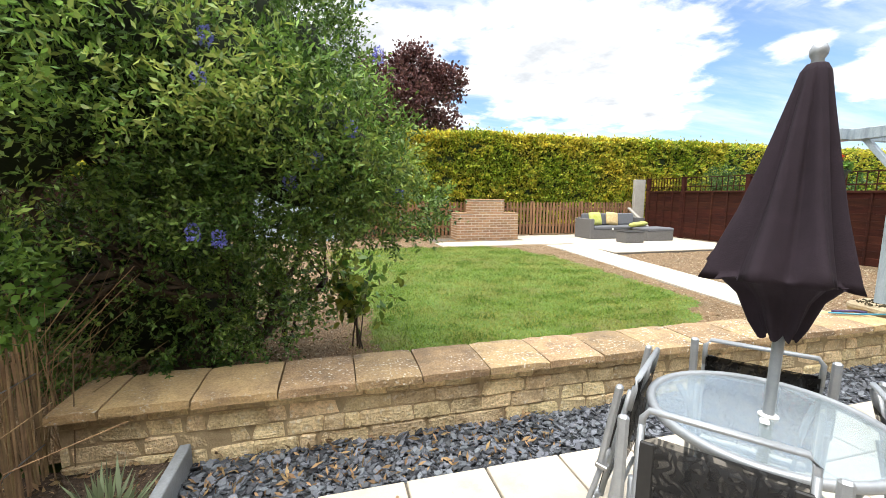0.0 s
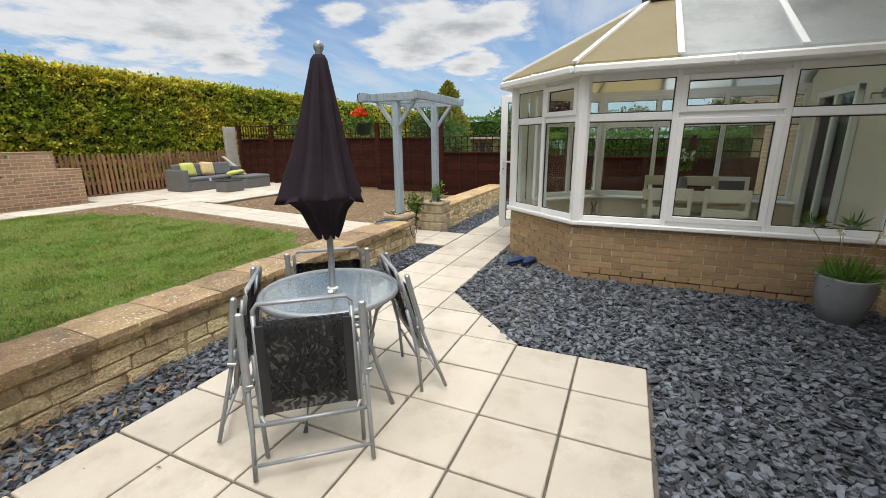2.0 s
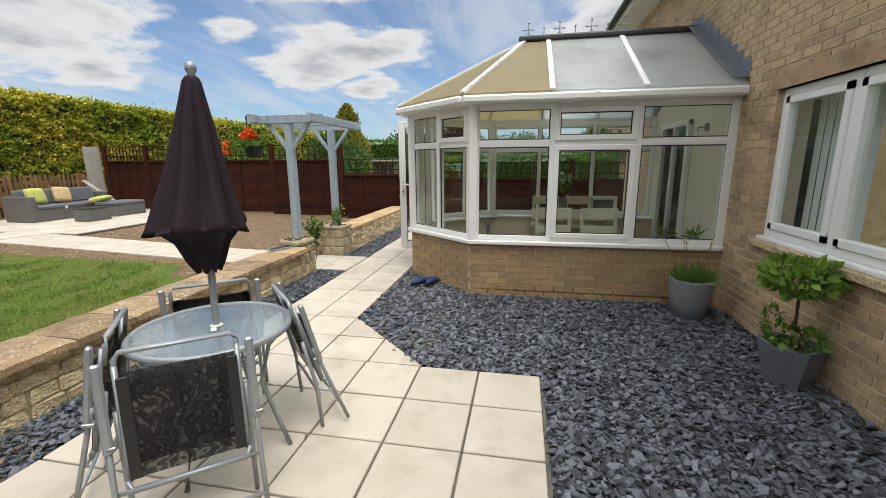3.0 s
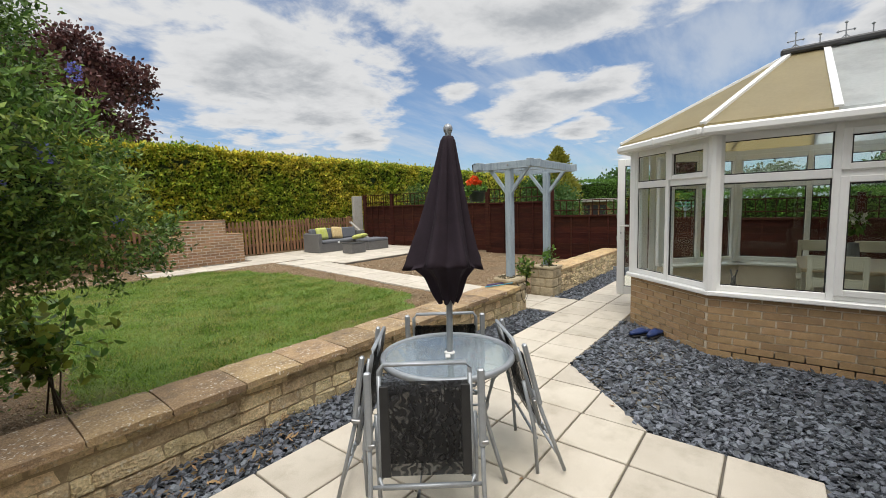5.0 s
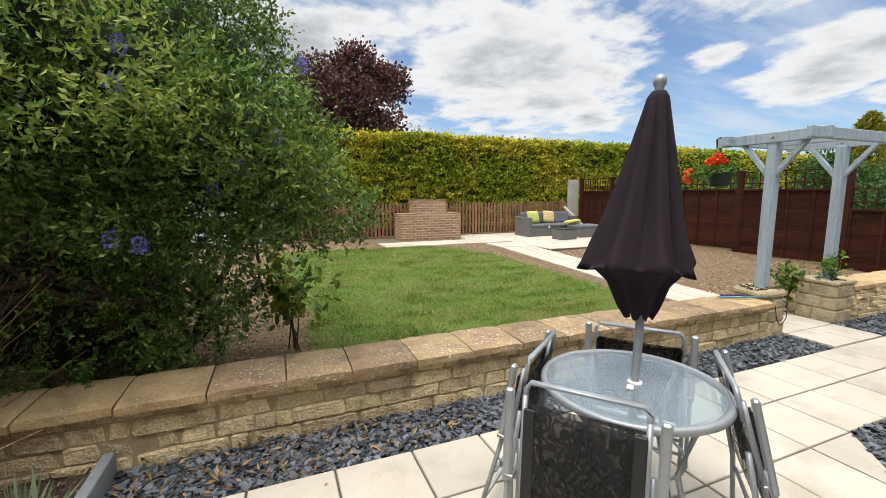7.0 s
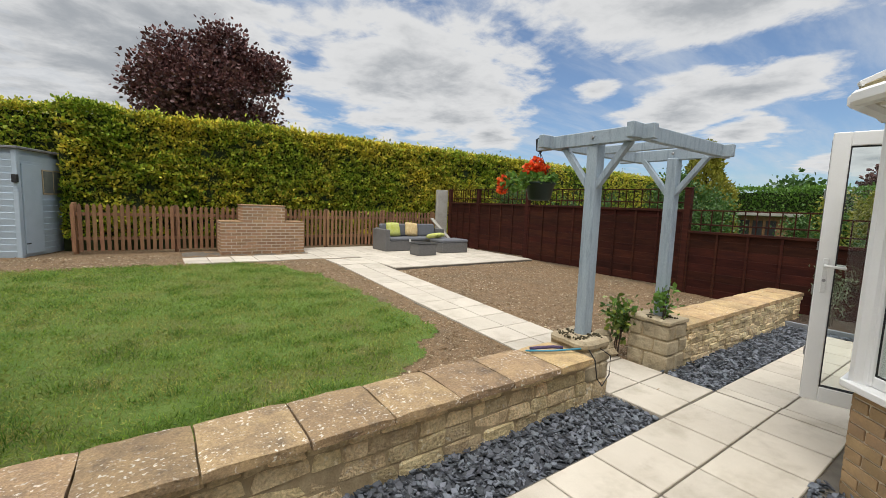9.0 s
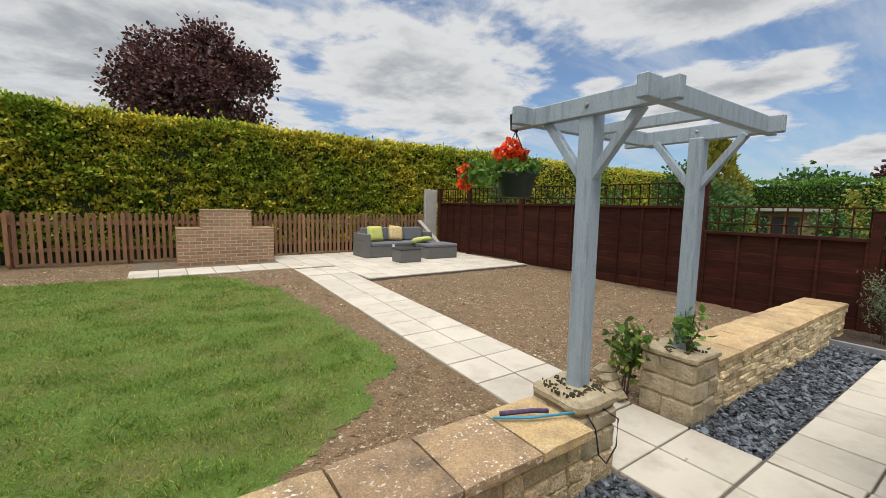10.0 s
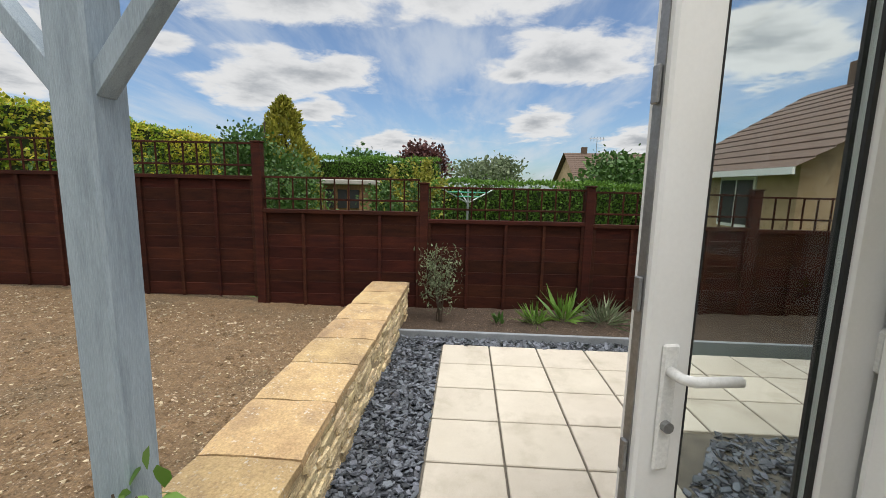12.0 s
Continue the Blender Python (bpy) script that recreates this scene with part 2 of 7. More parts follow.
def glass_mat(name, tint=(0.93, 0.96, 0.95), gloss=0.035, rough=0.0, ripple=0.0, haze=0.0):
    m = bpy.data.materials.new(name)
    m.use_nodes = True
    nt = m.node_tree
    nt.nodes.clear()
    N, L = nt.nodes.new, nt.links.new
    outn, tp, gl, lw, ms = N("ShaderNodeOutputMaterial"), N("ShaderNodeBsdfTransparent"), N("ShaderNodeBsdfGlossy"), N("ShaderNodeLayerWeight"), N("ShaderNodeMixShader")
    tp.inputs[0].default_value = (*tint, 1)
    gl.inputs["Roughness"].default_value = rough
    lw.inputs["Blend"].default_value = 0.5
    pw, ma = N("ShaderNodeMath"), N("ShaderNodeMath")
    pw.operation, pw.inputs[1].default_value = "POWER", 5.0
    ma.operation, ma.inputs[1].default_value, ma.inputs[2].default_value = "MULTIPLY_ADD", 0.55, gloss
    L(lw.outputs["Facing"], pw.inputs[0]); L(pw.outputs[0], ma.inputs[0])
    L(ma.outputs[0], ms.inputs[0]); L(gl.outputs[0], ms.inputs[2])
    under = tp.outputs[0]
    if haze:
        df, m2 = N("ShaderNodeBsdfDiffuse"), N("ShaderNodeMixShader")
        df.inputs[0].default_value = (0.55, 0.62, 0.66, 1)
        m2.inputs[0].default_value = haze
        L(under, m2.inputs[1]); L(df.outputs[0], m2.inputs[2]); under = m2.outputs[0]
    L(under, ms.inputs[1])
    if ripple:
        geo, n, b = N("ShaderNodeNewGeometry"), N("ShaderNodeTexNoise"), N("ShaderNodeBump")
        n.inputs["Scale"].default_value, n.inputs["Detail"].default_value = 45, 2
        L(geo.outputs["Position"], n.inputs["Vector"])
        b.inputs["Strength"].default_value, b.inputs["Distance"].default_value = ripple, 0.004
        L(n.outputs["Fac"], b.inputs["Height"]); L(b.outputs[0], gl.inputs["Normal"])
    L(ms.outputs[0], outn.inputs[0])
    return m


M = {}
M["slab"] = mat("cream concrete slab", (0.54, 0.49, 0.41), (0.47, 0.42, 0.345), 2.5, 0.8, 0.35, 180, rand=0.08, stain=(0.39, 0.345, 0.275), stain_scale=3, fine_amt=0.1, spec=0.3)
M["joint"] = mat("dark sand joint", (0.09, 0.08, 0.065), (0.16, 0.14, 0.11), 12, 0.95, 0.5, 200)
M["slate"] = mat("blue grey slate chips", (0.125, 0.137, 0.157), (0.07, 0.078, 0.093), 20, 0.55, 0.3, 150, spec=0.35, island=0.7, fine_amt=0.2)
M["slate_bed"] = mat("dark slate base", (0.03, 0.033, 0.04), (0.055, 0.06, 0.07), 30, 0.95, 1.0, 90)
M["stone"] = mat("honey limestone", (0.7, 0.57, 0.35), (0.56, 0.43, 0.24), 9, 0.92, 1.0, 60, rand=0.27, spots=(0.7, 0.63, 0.48), spot_scale=26, spot_lo=0.56, spot_hi=0.7, stain=(0.34, 0.25, 0.14), stain_scale=8, fine_amt=0.32, bump_scale=0.016, patchy=True)
M["stone_mortar"] = mat("weathered lime mortar", (0.42, 0.33, 0.2), (0.28, 0.21, 0.12), 14, 0.95, 0.8, 90)
M["coping"] = mat("weathered coping stone with lichen", (0.36, 0.25, 0.13), (0.24, 0.165, 0.095), 7, 0.92, 1.0, 90, rand=0.2, spots=(0.6, 0.55, 0.47), spot_scale=48, spot_lo=0.585, spot_hi=0.65, stain=(0.14, 0.1, 0.065), stain_scale=5, fine_amt=0.35, bump_scale=0.008, patchy=True)
M["coping_new"] = mat("warm coping stone", (0.5, 0.355, 0.175), (0.37, 0.25, 0.125), 6, 0.9, 0.9, 80, rand=0.16, spots=(0.52, 0.46, 0.37), spot_scale=55, spot_lo=0.6, spot_hi=0.67, stain=(0.24, 0.165, 0.095), stain_scale=4, fine_amt=0.3, bump_scale=0.006, patchy=True)
M["pier"] = mat("grey mossy cast stone", (0.43, 0.36, 0.24), (0.3, 0.24, 0.15), 7, 0.92, 0.9, 60, stain=(0.17, 0.14, 0.09), stain_scale=5, fine_amt=0.2, bump_scale=0.008)
M["moss"] = mat("dark dry moss", (0.035, 0.028, 0.015), (0.06, 0.05, 0.02), 60, 1.0, 1.0, 200)
M["soil"] = mat("dry brown soil", (0.27, 0.175, 0.092), (0.155, 0.098, 0.05), 14, 0.97, 1.0, 60, spots=(0.42, 0.33, 0.23), spot_scale=55, spot_lo=0.62, spot_hi=0.7, stain=(0.16, 0.112, 0.062), stain_scale=1.1, fine_amt=0.5, bump_scale=0.03)
M["soil_damp"] = mat("dark border soil", (0.1, 0.066, 0.043), (0.055, 0.037, 0.025), 16, 0.97, 1.0, 60, spots=(0.2, 0.15, 0.1), spot_scale=60, fine_amt=0.5, bump_scale=0.03)
M["pebble"] = mat("pale flint pebbles", (0.52, 0.44, 0.31), (0.27, 0.2, 0.12), 40, 0.85, 0.3, 200, island=0.45)
M["turf"] = mat("lawn thatch", (0.09, 0.17, 0.02), (0.14, 0.2, 0.035), 5, 0.95, 1.0, 90, stain=(0.16, 0.14, 0.05), stain_scale=1.3, fine_amt=0.3, bump_scale=0.02)
M["grass"] = leaf_mat("grass blades", (0.09, 0.165, 0.012), (0.22, 0.32, 0.034), (0.34, 0.31, 0.085), 1.7, 0.45, 0.6, 0.3)
M["grass_dark"] = leaf_mat("lush grass blades", (0.05, 0.12, 0.01), (0.14, 0.25, 0.025), None, 1, 0.4, 0.6, 0.3)
M["rose_leaf"] = leaf_mat("rose leaves", (0.04, 0.1, 0.02), (0.12, 0.22, 0.04), (0.3, 0.33, 0.06), 3, 0.4, 0.35, 0.3)
M["brick"] = mat("buff brick", (0.41, 0.27, 0.14), (0.32, 0.205, 0.1), 12, 0.88, 0.6, 90, rand=0.16, stain=(0.3, 0.2, 0.115), stain_scale=7, fine_amt=0.12)
M["brick_mortar"] = mat("pale sand mortar", (0.68, 0.6, 0.47), (0.55, 0.47, 0.36), 20, 0.95, 0.5, 120)
M["house_brick"] = mat("brown house brick", (0.5, 0.36, 0.225), (0.42, 0.29, 0.17), 9, 0.9, 0.8, 70, rand=0.2, stain=(0.27, 0.18, 0.105), stain_scale=3, fine_amt=0.2, bump_scale=0.008)
M["bbq_brick"] = mat("orange brown brick", (0.39, 0.235, 0.13), (0.3, 0.175, 0.095), 12, 0.88, 0.5, 90, rand=0.22, fine_amt=0.12)
M["bbq_mortar"] = mat("grey white mortar", (0.62, 0.55, 0.46), (0.55, 0.48, 0.4), 20, 0.95, 0.5, 120)
M["upvc"] = mat("white upvc", (0.8, 0.8, 0.79), (0.76, 0.76, 0.74), 3, 0.3, 0, 100, fine_amt=0.02)
M["gasket"] = mat("black rubber gasket", (0.012, 0.012, 0.013), (0.02, 0.02, 0.02), 20, 0.6)
M["glass"] = glass_mat("window glass")
M["poly_beige"] = mat("beige roof sheet", (0.62, 0.55, 0.36), (0.56, 0.49, 0.31), 2, 0.4, 0, 30, translucent=0.7, fine_amt=0.04)
M["poly_grey"] = mat("opal roof sheet", (0.8, 0.82, 0.82), (0.74, 0.77, 0.77), 2, 0.3, 0, 30, translucent=0.7, fine_amt=0.04, stain=(0.58, 0.6, 0.6), stain_scale=1.2)
# opaque pane: its grey imitates what the glass would reflect
M["shed_glass"] = mat("shed pane, painted reflection", (0.13, 0.14, 0.13), (0.2, 0.21, 0.19), 3, 0.12, 0, 60)
M["lead"] = mat("lead flashing", (0.13, 0.15, 0.18), (0.2, 0.22, 0.25), 8, 0.5, 0.4, 60, metal=0.3)
M["ridge"] = mat("dark ridge cap", (0.03, 0.03, 0.032), (0.05, 0.05, 0.05), 8, 0.5)
M["steel"] = mat("grey painted steel", (0.33, 0.35, 0.37), (0.28, 0.3, 0.32), 30, 0.38, 0.1, 200, metal=0.35, fine_amt=0.05)
M["textile"] = mat("black mesh fabric", (0.012, 0.012, 0.013), (0.022, 0.022, 0.023), 14, 0.6, 0.5, 400, see=0.2, spec=0.2)
M["umbrella"] = mat("dark aubergine canvas", (0.03, 0.022, 0.029), (0.024, 0.018, 0.023), 12, 0.9, 0.3, 300, fine_amt=0.15, spec=0.12)
M["table_glass"] = glass_mat("rippled table glass", (0.82, 0.9, 0.92), 0.2, 0.08, 0.5, 0.2)
M["pergola"] = mat("blue grey painted timber", (0.34, 0.405, 0.455), (0.285, 0.345, 0.395), 3, 0.6, 0.5, 60, stretch=(6, 6, 0.7), stain=(0.2, 0.25, 0.29), stain_scale=4, fine_amt=0.16)
M["fence"] = mat("red brown stained timber", (0.056, 0.0155, 0.0085), (0.027, 0.0085, 0.0055), 3, 0.8, 0.5, 50, stretch=(1, 1, 6), rand=0.25, stain=(0.026, 0.009, 0.007), stain_scale=2, fine_amt=0.3, spec=0.15)
M["picket"] = mat("brown picket timber", (0.27, 0.14, 0.068), (0.17, 0.085, 0.042), 4, 0.8, 0.5, 50, stretch=(5, 5, 1), rand=0.25, fine_amt=0.15)
M["concrete"] = mat("pale concrete post", (0.42, 0.4, 0.36), (0.34, 0.32, 0.28), 6, 0.9, 0.5, 90)
M["shed"] = mat("pale blue painted boards", (0.42, 0.5, 0.56), (0.37, 0.45, 0.51), 3, 0.65, 0.3, 60, rand=0.06, fine_amt=0.05)
M["shed_roof"] = mat("grey roofing felt", (0.13, 0.13, 0.14), (0.2, 0.2, 0.2), 8, 0.9, 0.6, 120)
M["rattan"] = mat("grey woven rattan", (0.16, 0.155, 0.15), (0.1, 0.098, 0.095), 25, 0.6, 1.0, 60, stretch=(1, 1, 7), fine_amt=0.25)
M["cushion"] = mat("slate grey seat cloth", (0.13, 0.135, 0.15), (0.11, 0.115, 0.125), 10, 0.95, 0.4, 300)
M["lime"] = mat("lime yellow cloth", (0.42, 0.44, 0.07), (0.5, 0.52, 0.2), 14, 0.95, 0.4, 300)
M["print"] = mat("cream floral cloth", (0.62, 0.5, 0.28), (0.45, 0.3, 0.12), 22, 0.95, 0.4, 300)
M["pot"] = mat("grey fibre clay", (0.23, 0.24, 0.255), (0.19, 0.2, 0.21), 6, 0.7, 0.3, 90)
M["planter"] = mat("blue grey slatey planter", (0.11, 0.125, 0.145), (0.16, 0.175, 0.19), 5, 0.65, 0.4, 80)
M["edging"] = mat("grey painted board", (0.25, 0.27, 0.29), (0.2, 0.215, 0.23), 5, 0.8, 0.4, 60)
M["bark"] = mat("brown grey bark", (0.09, 0.065, 0.045), (0.05, 0.035, 0.025), 14, 0.95, 1.0, 60, bump_scale=0.01)
M["twig"] = mat("dry straw twigs", (0.3, 0.2, 0.1), (0.2, 0.13, 0.07), 10, 0.95, 0.4, 60, island=0.4)
M["hedge_leaf"] = leaf_mat("hedge leaves", (0.11, 0.22, 0.022), (0.41, 0.5, 0.05), (0.72, 0.6, 0.085), 0.75, 0.55, 0.5, 0.35)
# shade in the hedge's gaps, painted as a dark filler colour
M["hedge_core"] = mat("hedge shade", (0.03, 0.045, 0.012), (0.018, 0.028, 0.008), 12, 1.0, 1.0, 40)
M["bush_leaf"] = leaf_mat("ceanothus leaves", (0.024, 0.064, 0.013), (0.1, 0.19, 0.035), (0.19, 0.28, 0.06), 1.4, 0.45, 0.42, 0.18)
M["bush_young"] = leaf_mat("young ceanothus leaves", (0.08, 0.17, 0.03), (0.2, 0.33, 0.06), (0.32, 0.37, 0.08), 1.4, 0.4, 0.5, 0.3)
# near-black: the bush's inner shade is put into this colour
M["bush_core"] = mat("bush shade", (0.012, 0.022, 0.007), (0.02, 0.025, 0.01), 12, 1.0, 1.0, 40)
M["copper_leaf"] = leaf_mat("copper leaves", (0.06, 0.024, 0.025), (0.17, 0.075, 0.065), None, 1, 0.4, 0.4, 0.2)
M["green_leaf"] = leaf_mat("bright green leaves", (0.08, 0.18, 0.03), (0.17, 0.3, 0.05), None, 1, 0.3, 0.45, 0.3)
M["bay_leaf"] = leaf_mat("light bay leaves", (0.14, 0.26, 0.04), (0.27, 0.4, 0.07), None, 1, 0.3, 0.45, 0.35)
M["mid_leaf"] = leaf_mat("mid green leaves", (0.04, 0.1, 0.02), (0.09, 0.17, 0.04), None, 1, 0.3, 0.5, 0.25)
M["gold_leaf"] = leaf_mat("golden conifer leaves", (0.2, 0.22, 0.03), (0.34, 0.31, 0.05), None, 1, 0.3, 0.6, 0.25)
M["grey_leaf"] = leaf_mat("grey green leaves", (0.13, 0.17, 0.09), (0.2, 0.24, 0.14), None, 1, 0.3, 0.6, 0.25)
M["blue_flower"] = leaf_mat("blue blossom", (0.15, 0.16, 0.55), (0.26, 0.27, 0.68), None, 1, 0.2, 0.7, 0.3)
M["red_flower"] = leaf_mat("scarlet petals", (0.85, 0.08, 0.02), (0.95, 0.2, 0.04), None, 1, 0.15, 0.5, 0.3)
M["straw_flower"] = leaf_mat("dry seed heads", (0.42, 0.33, 0.14), (0.5, 0.42, 0.2), None, 1, 0.2, 0.9, 0.3)
M["line"] = mat("green plastic line", (0.03, 0.3, 0.18), (0.03, 0.26, 0.16), 9, 0.5)
M["white_petal"] = leaf_mat("white petals", (0.75, 0.75, 0.68), (0.7, 0.72, 0.6), None, 1, 0.1, 0.6, 0.3)
M["basket"] = mat("dark green plastic", (0.004, 0.022, 0.017), (0.003, 0.017, 0.013), 9, 0.55)
M["hose"] = mat("blue plastic", (0.05, 0.28, 0.42), (0.04, 0.22, 0.34), 9, 0.4)
M["bristle"] = mat("navy purple bristles", (0.05, 0.035, 0.09), (0.12, 0.08, 0.16), 60, 0.8, 1.0, 300)
M["shoe"] = mat("navy rubber", (0.02, 0.045, 0.16), (0.015, 0.03, 0.1), 9, 0.5)
M["white"] = mat("white plastic", (0.75, 0.75, 0.73), (0.7, 0.7, 0.68), 9, 0.4)
M["orange"] = mat("orange plastic", (0.85, 0.25, 0.02), (0.8, 0.2, 0.02), 9, 0.4)
M["plaster"] = mat("cream plaster", (0.72, 0.69, 0.6), (0.69, 0.66, 0.57), 2, 0.85, 0.1, 90, fine_amt=0.03)
M["cream_paint"] = mat("cream painted wood", (0.62, 0.58, 0.46), (0.57, 0.53, 0.42), 4, 0.5, 0, 90, fine_amt=0.04)
M["oak"] = mat("pale oak top", (0.5, 0.4, 0.26), (0.43, 0.33, 0.2), 3, 0.45, 0.2, 60, stretch=(8, 1, 1))
M["carpet"] = mat("beige floor tile", (0.5, 0.46, 0.38), (0.45, 0.41, 0.34), 4, 0.6, 0.1, 90)
M["dark"] = mat("unlit room black", (0.02, 0.02, 0.022), (0.03, 0.03, 0.03), 3, 0.6)
M["tile_roof"] = mat("brown concrete roof tiles", (0.13, 0.085, 0.06), (0.09, 0.06, 0.045), 6, 0.9, 0.6, 40, rand=0.15, fine_amt=0.2)
M["far_green"] = mat("far grass", (0.09, 0.14, 0.035), (0.07, 0.11, 0.03), 0.3, 1.0, 0, 3)
M["screw"] = mat("galvanised metal", (0.35, 0.35, 0.35), (0.25, 0.25, 0.25), 40, 0.45, metal=0.8)

# ---- building helpers ----
def thing(name, label, category, loc=(0, 0, 0), group=""):
    e = new(name)
    e.empty_display_size = 0.1
    e.location = loc
    return tagged(e, label, category, group)


def mesh_from(name, bm, material, smooth=False):
    me = bpy.data.meshes.new(name)
    bm.to_mesh(me)
    bm.free()
    me.materials.append(material)
    if smooth:
        for p in me.polygons:
            p.use_smooth = True
    return me


def part(name, bm, material, parent, label="", smooth=False):
    """One mesh object under a thing or a part; bm may be a ready mesh."""
    me = bm if isinstance(bm, bpy.types.Mesh) else mesh_from(name, bm, material, smooth)
    ob = new(name, me)
    if parent is not None:
        ob.parent = parent
        if parent.type == "EMPTY":
            ob.matrix_parent_inverse = Matrix.Translation(parent.location).inverted()
    return tagged(ob, label)


def whole(name, bm, material, label, category="", kind="", group="", smooth=False):
    me = bm if isinstance(bm, bpy.types.Mesh) else mesh_from(name, bm, material, smooth)
    return tagged(new(name, me), label, category, group, kind)


def box(bm, x0, y0, z0, x1, y1, z1, m=None, bevel=0.0):
    b = bmesh.new()
    r = bmesh.ops.create_cube(b, size=1)
    for v in b.verts:
        v.co = Vector((x0 + (v.co.x + 0.5) * (x1 - x0), y0 + (v.co.y + 0.5) * (y1 - y0), z0 + (v.co.z + 0.5) * (z1 - z0)))
    if bevel:
        bmesh.ops.bevel(b, geom=b.edges[:], offset=bevel, segments=1, affect="EDGES", clamp_overlap=True)
    return add_bm(bm, b, m)


def add_bm(bm, b, m=None):
    idx = {}
    for v in b.verts:
        idx[v] = bm.verts.new((m @ v.co) if m is not None else v.co)
    for f in b.faces:
        try:
            bm.faces.new([idx[v] for v in f.verts])
        except ValueError:
            pass
    b.free()
    return bm


def bx(*a, **k):
    return box(bmesh.new(), *a, **k)


def tube(bm, pts, r, n=8, closed=False, taper=None):
    pts = [Vector(p) for p in pts]
    rings = []
    up = Vector((0, 0, 1))
    for i, p in enumerate(pts):
        a = pts[i - 1] if (i > 0 or closed) else p
        c = pts[(i + 1) % len(pts)] if (i < len(pts) - 1 or closed) else p
        d = (c - a)
        d = d.normalized() if d.length > 1e-9 else up
        ref = up if abs(d.z) < 0.95 else Vector((1, 0, 0))
        s = d.cross(ref).normalized()
        t = s.cross(d)
        rr = r if taper is None else r * (1 + (taper - 1) * i / max(1, len(pts) - 1))
        rings.append([bm.verts.new(p + (s * math.cos(2 * math.pi * k / n) + t * math.sin(2 * math.pi * k / n)) * rr) for k in range(n)])
    last = len(rings) if closed else len(rings) - 1
    for i in range(last):
        A, B = rings[i], rings[(i + 1) % len(rings)]
        for k in range(n):
            bm.faces.new((A[k], A[(k + 1) % n], B[(k + 1) % n], B[k]))
    if not closed:
        bm.faces.new(rings[0][::-1]); bm.faces.new(rings[-1])
    return bm


def lathe(bm, prof, n=24, centre=(0, 0, 0), wobble=None, cap=True):
    rings = []
    for r, z in prof:
        rings.append([bm.verts.new((centre[0] + (r * (wobble(k / n, z) if wobble else 1)) * math.cos(2 * math.pi * k / n),
                                    centre[1] + (r * (wobble(k / n, z) if wobble else 1)) * math.sin(2 * math.pi * k / n), centre[2] + z)) for k in range(n)])
    for A, B in zip(rings, rings[1:]):
        for k in range(n):
            bm.faces.new((A[k], A[(k + 1) % n], B[(k + 1) % n], B[k]))
    if cap:
        bm.faces.new(rings[0][::-1]); bm.faces.new(rings[-1])
    return bm


def bar(bm, a, b, w, h, up=(0, 0, 1), bevel=0.003):
    """A squared bar from a to b, w wide and h deep."""
    a, b = Vector(a), Vector(b)
    d = b - a
    z = d.normalized()
    x = Vector(up).cross(z)
    x = x.normalized() if x.length > 1e-6 else Vector((1, 0, 0))
    y = z.cross(x)
    m = Matrix((x, y, z)).transposed().to_4x4()
    m.translation = a
    return box(bm, -w / 2, -h / 2, 0, w / 2, h / 2, d.length, m, bevel)


rng = np.random.default_rng(7)


def leaf_mesh(name, P, size, material, aspect=0.5, up=0.3, out=None, jitter=0.35, droop=0.0):
    """Many single folded leaves at the points P; out: a direction for each leaf."""
    n = len(P)
    d = rng.normal(size=(n, 3))
    if out is not None:
        d = d * 0.7 + out * 1.0
    d[:, 2] += up - droop
    d /= np.linalg.norm(d, axis=1, keepdims=True)
    q = rng.normal(size=(n, 3))
    s = np.cross(d, q)
    s /= np.linalg.norm(s, axis=1, keepdims=True) + 1e-9
    nn = np.cross(s, d)
    L = (size * (1 + jitter * rng.uniform(-1, 1, n)))[:, None]
    W = L * aspect * 0.5
    rim = ((0.0, 0.0), (0.3, 0.85), (0.62, 0.9), (1.0, 0.0), (0.62, -0.9), (0.3, -0.85)) if size > 0.054 and aspect > 0.3 else ((0.0, 0.0), (0.5, 1.0), (1.0, 0.0), (0.5, -1.0))
    k = len(rim)
    V = np.stack([P + d * L * a + s * W * b + nn * W * 0.35 * abs(b) for a, b in rim], 1).reshape(-1, 3)
    me = bpy.data.meshes.new(name)
    me.vertices.add(n * k); me.vertices.foreach_set("co", V.astype(np.float32).ravel())
    me.loops.add(n * k); me.loops.foreach_set("vertex_index", np.arange(n * k, dtype=np.int32))
    me.polygons.add(n); me.polygons.foreach_set("loop_start", (np.arange(n) * k).astype(np.int32))
    me.polygons.foreach_set("loop_total", np.full(n, k, np.int32))
    me.update(calc_edges=True)
    me.materials.append(material)
    return me


def lump_mesh(name, V, F, material):
    me = bpy.data.meshes.new(name)
    me.from_pydata(V, [], F)
    me.update()
    me.materials.append(material)
    return me


def n3(x, y, z=0.0):
    return noise.noise(Vector((x, y, z)))


def ground_z(x, y):
    """Height of the back garden, which rises gently from the gate."""
    return max(0.0, min(0.25, 0.04 * (y - 3.0)))

# ---- ground ----
def grid_sheet(x0, x1, y0, y1, step, zf, keep=None):
    bm = bmesh.new()
    nx, ny = int(round((x1 - x0) / step)), int(round((y1 - y0) / step))
    vs = {}

    def v(i, j):
        if (i, j) not in vs:
            x, y = x0 + (x1 - x0) * i / nx, y0 + (y1 - y0) * j / ny
            vs[i, j] = bm.verts.new((x, y, zf(x, y)))
        return vs[i, j]
    for i in range(nx):
        for j in range(ny):
            if keep is None or keep(x0 + (x1 - x0) * (i + 0.5) / nx, y0 + (y1 - y0) * (j + 0.5) / ny):
                bm.faces.new((v(i, j), v(i + 1, j), v(i + 1, j + 1), v(i, j + 1)))
    return bm


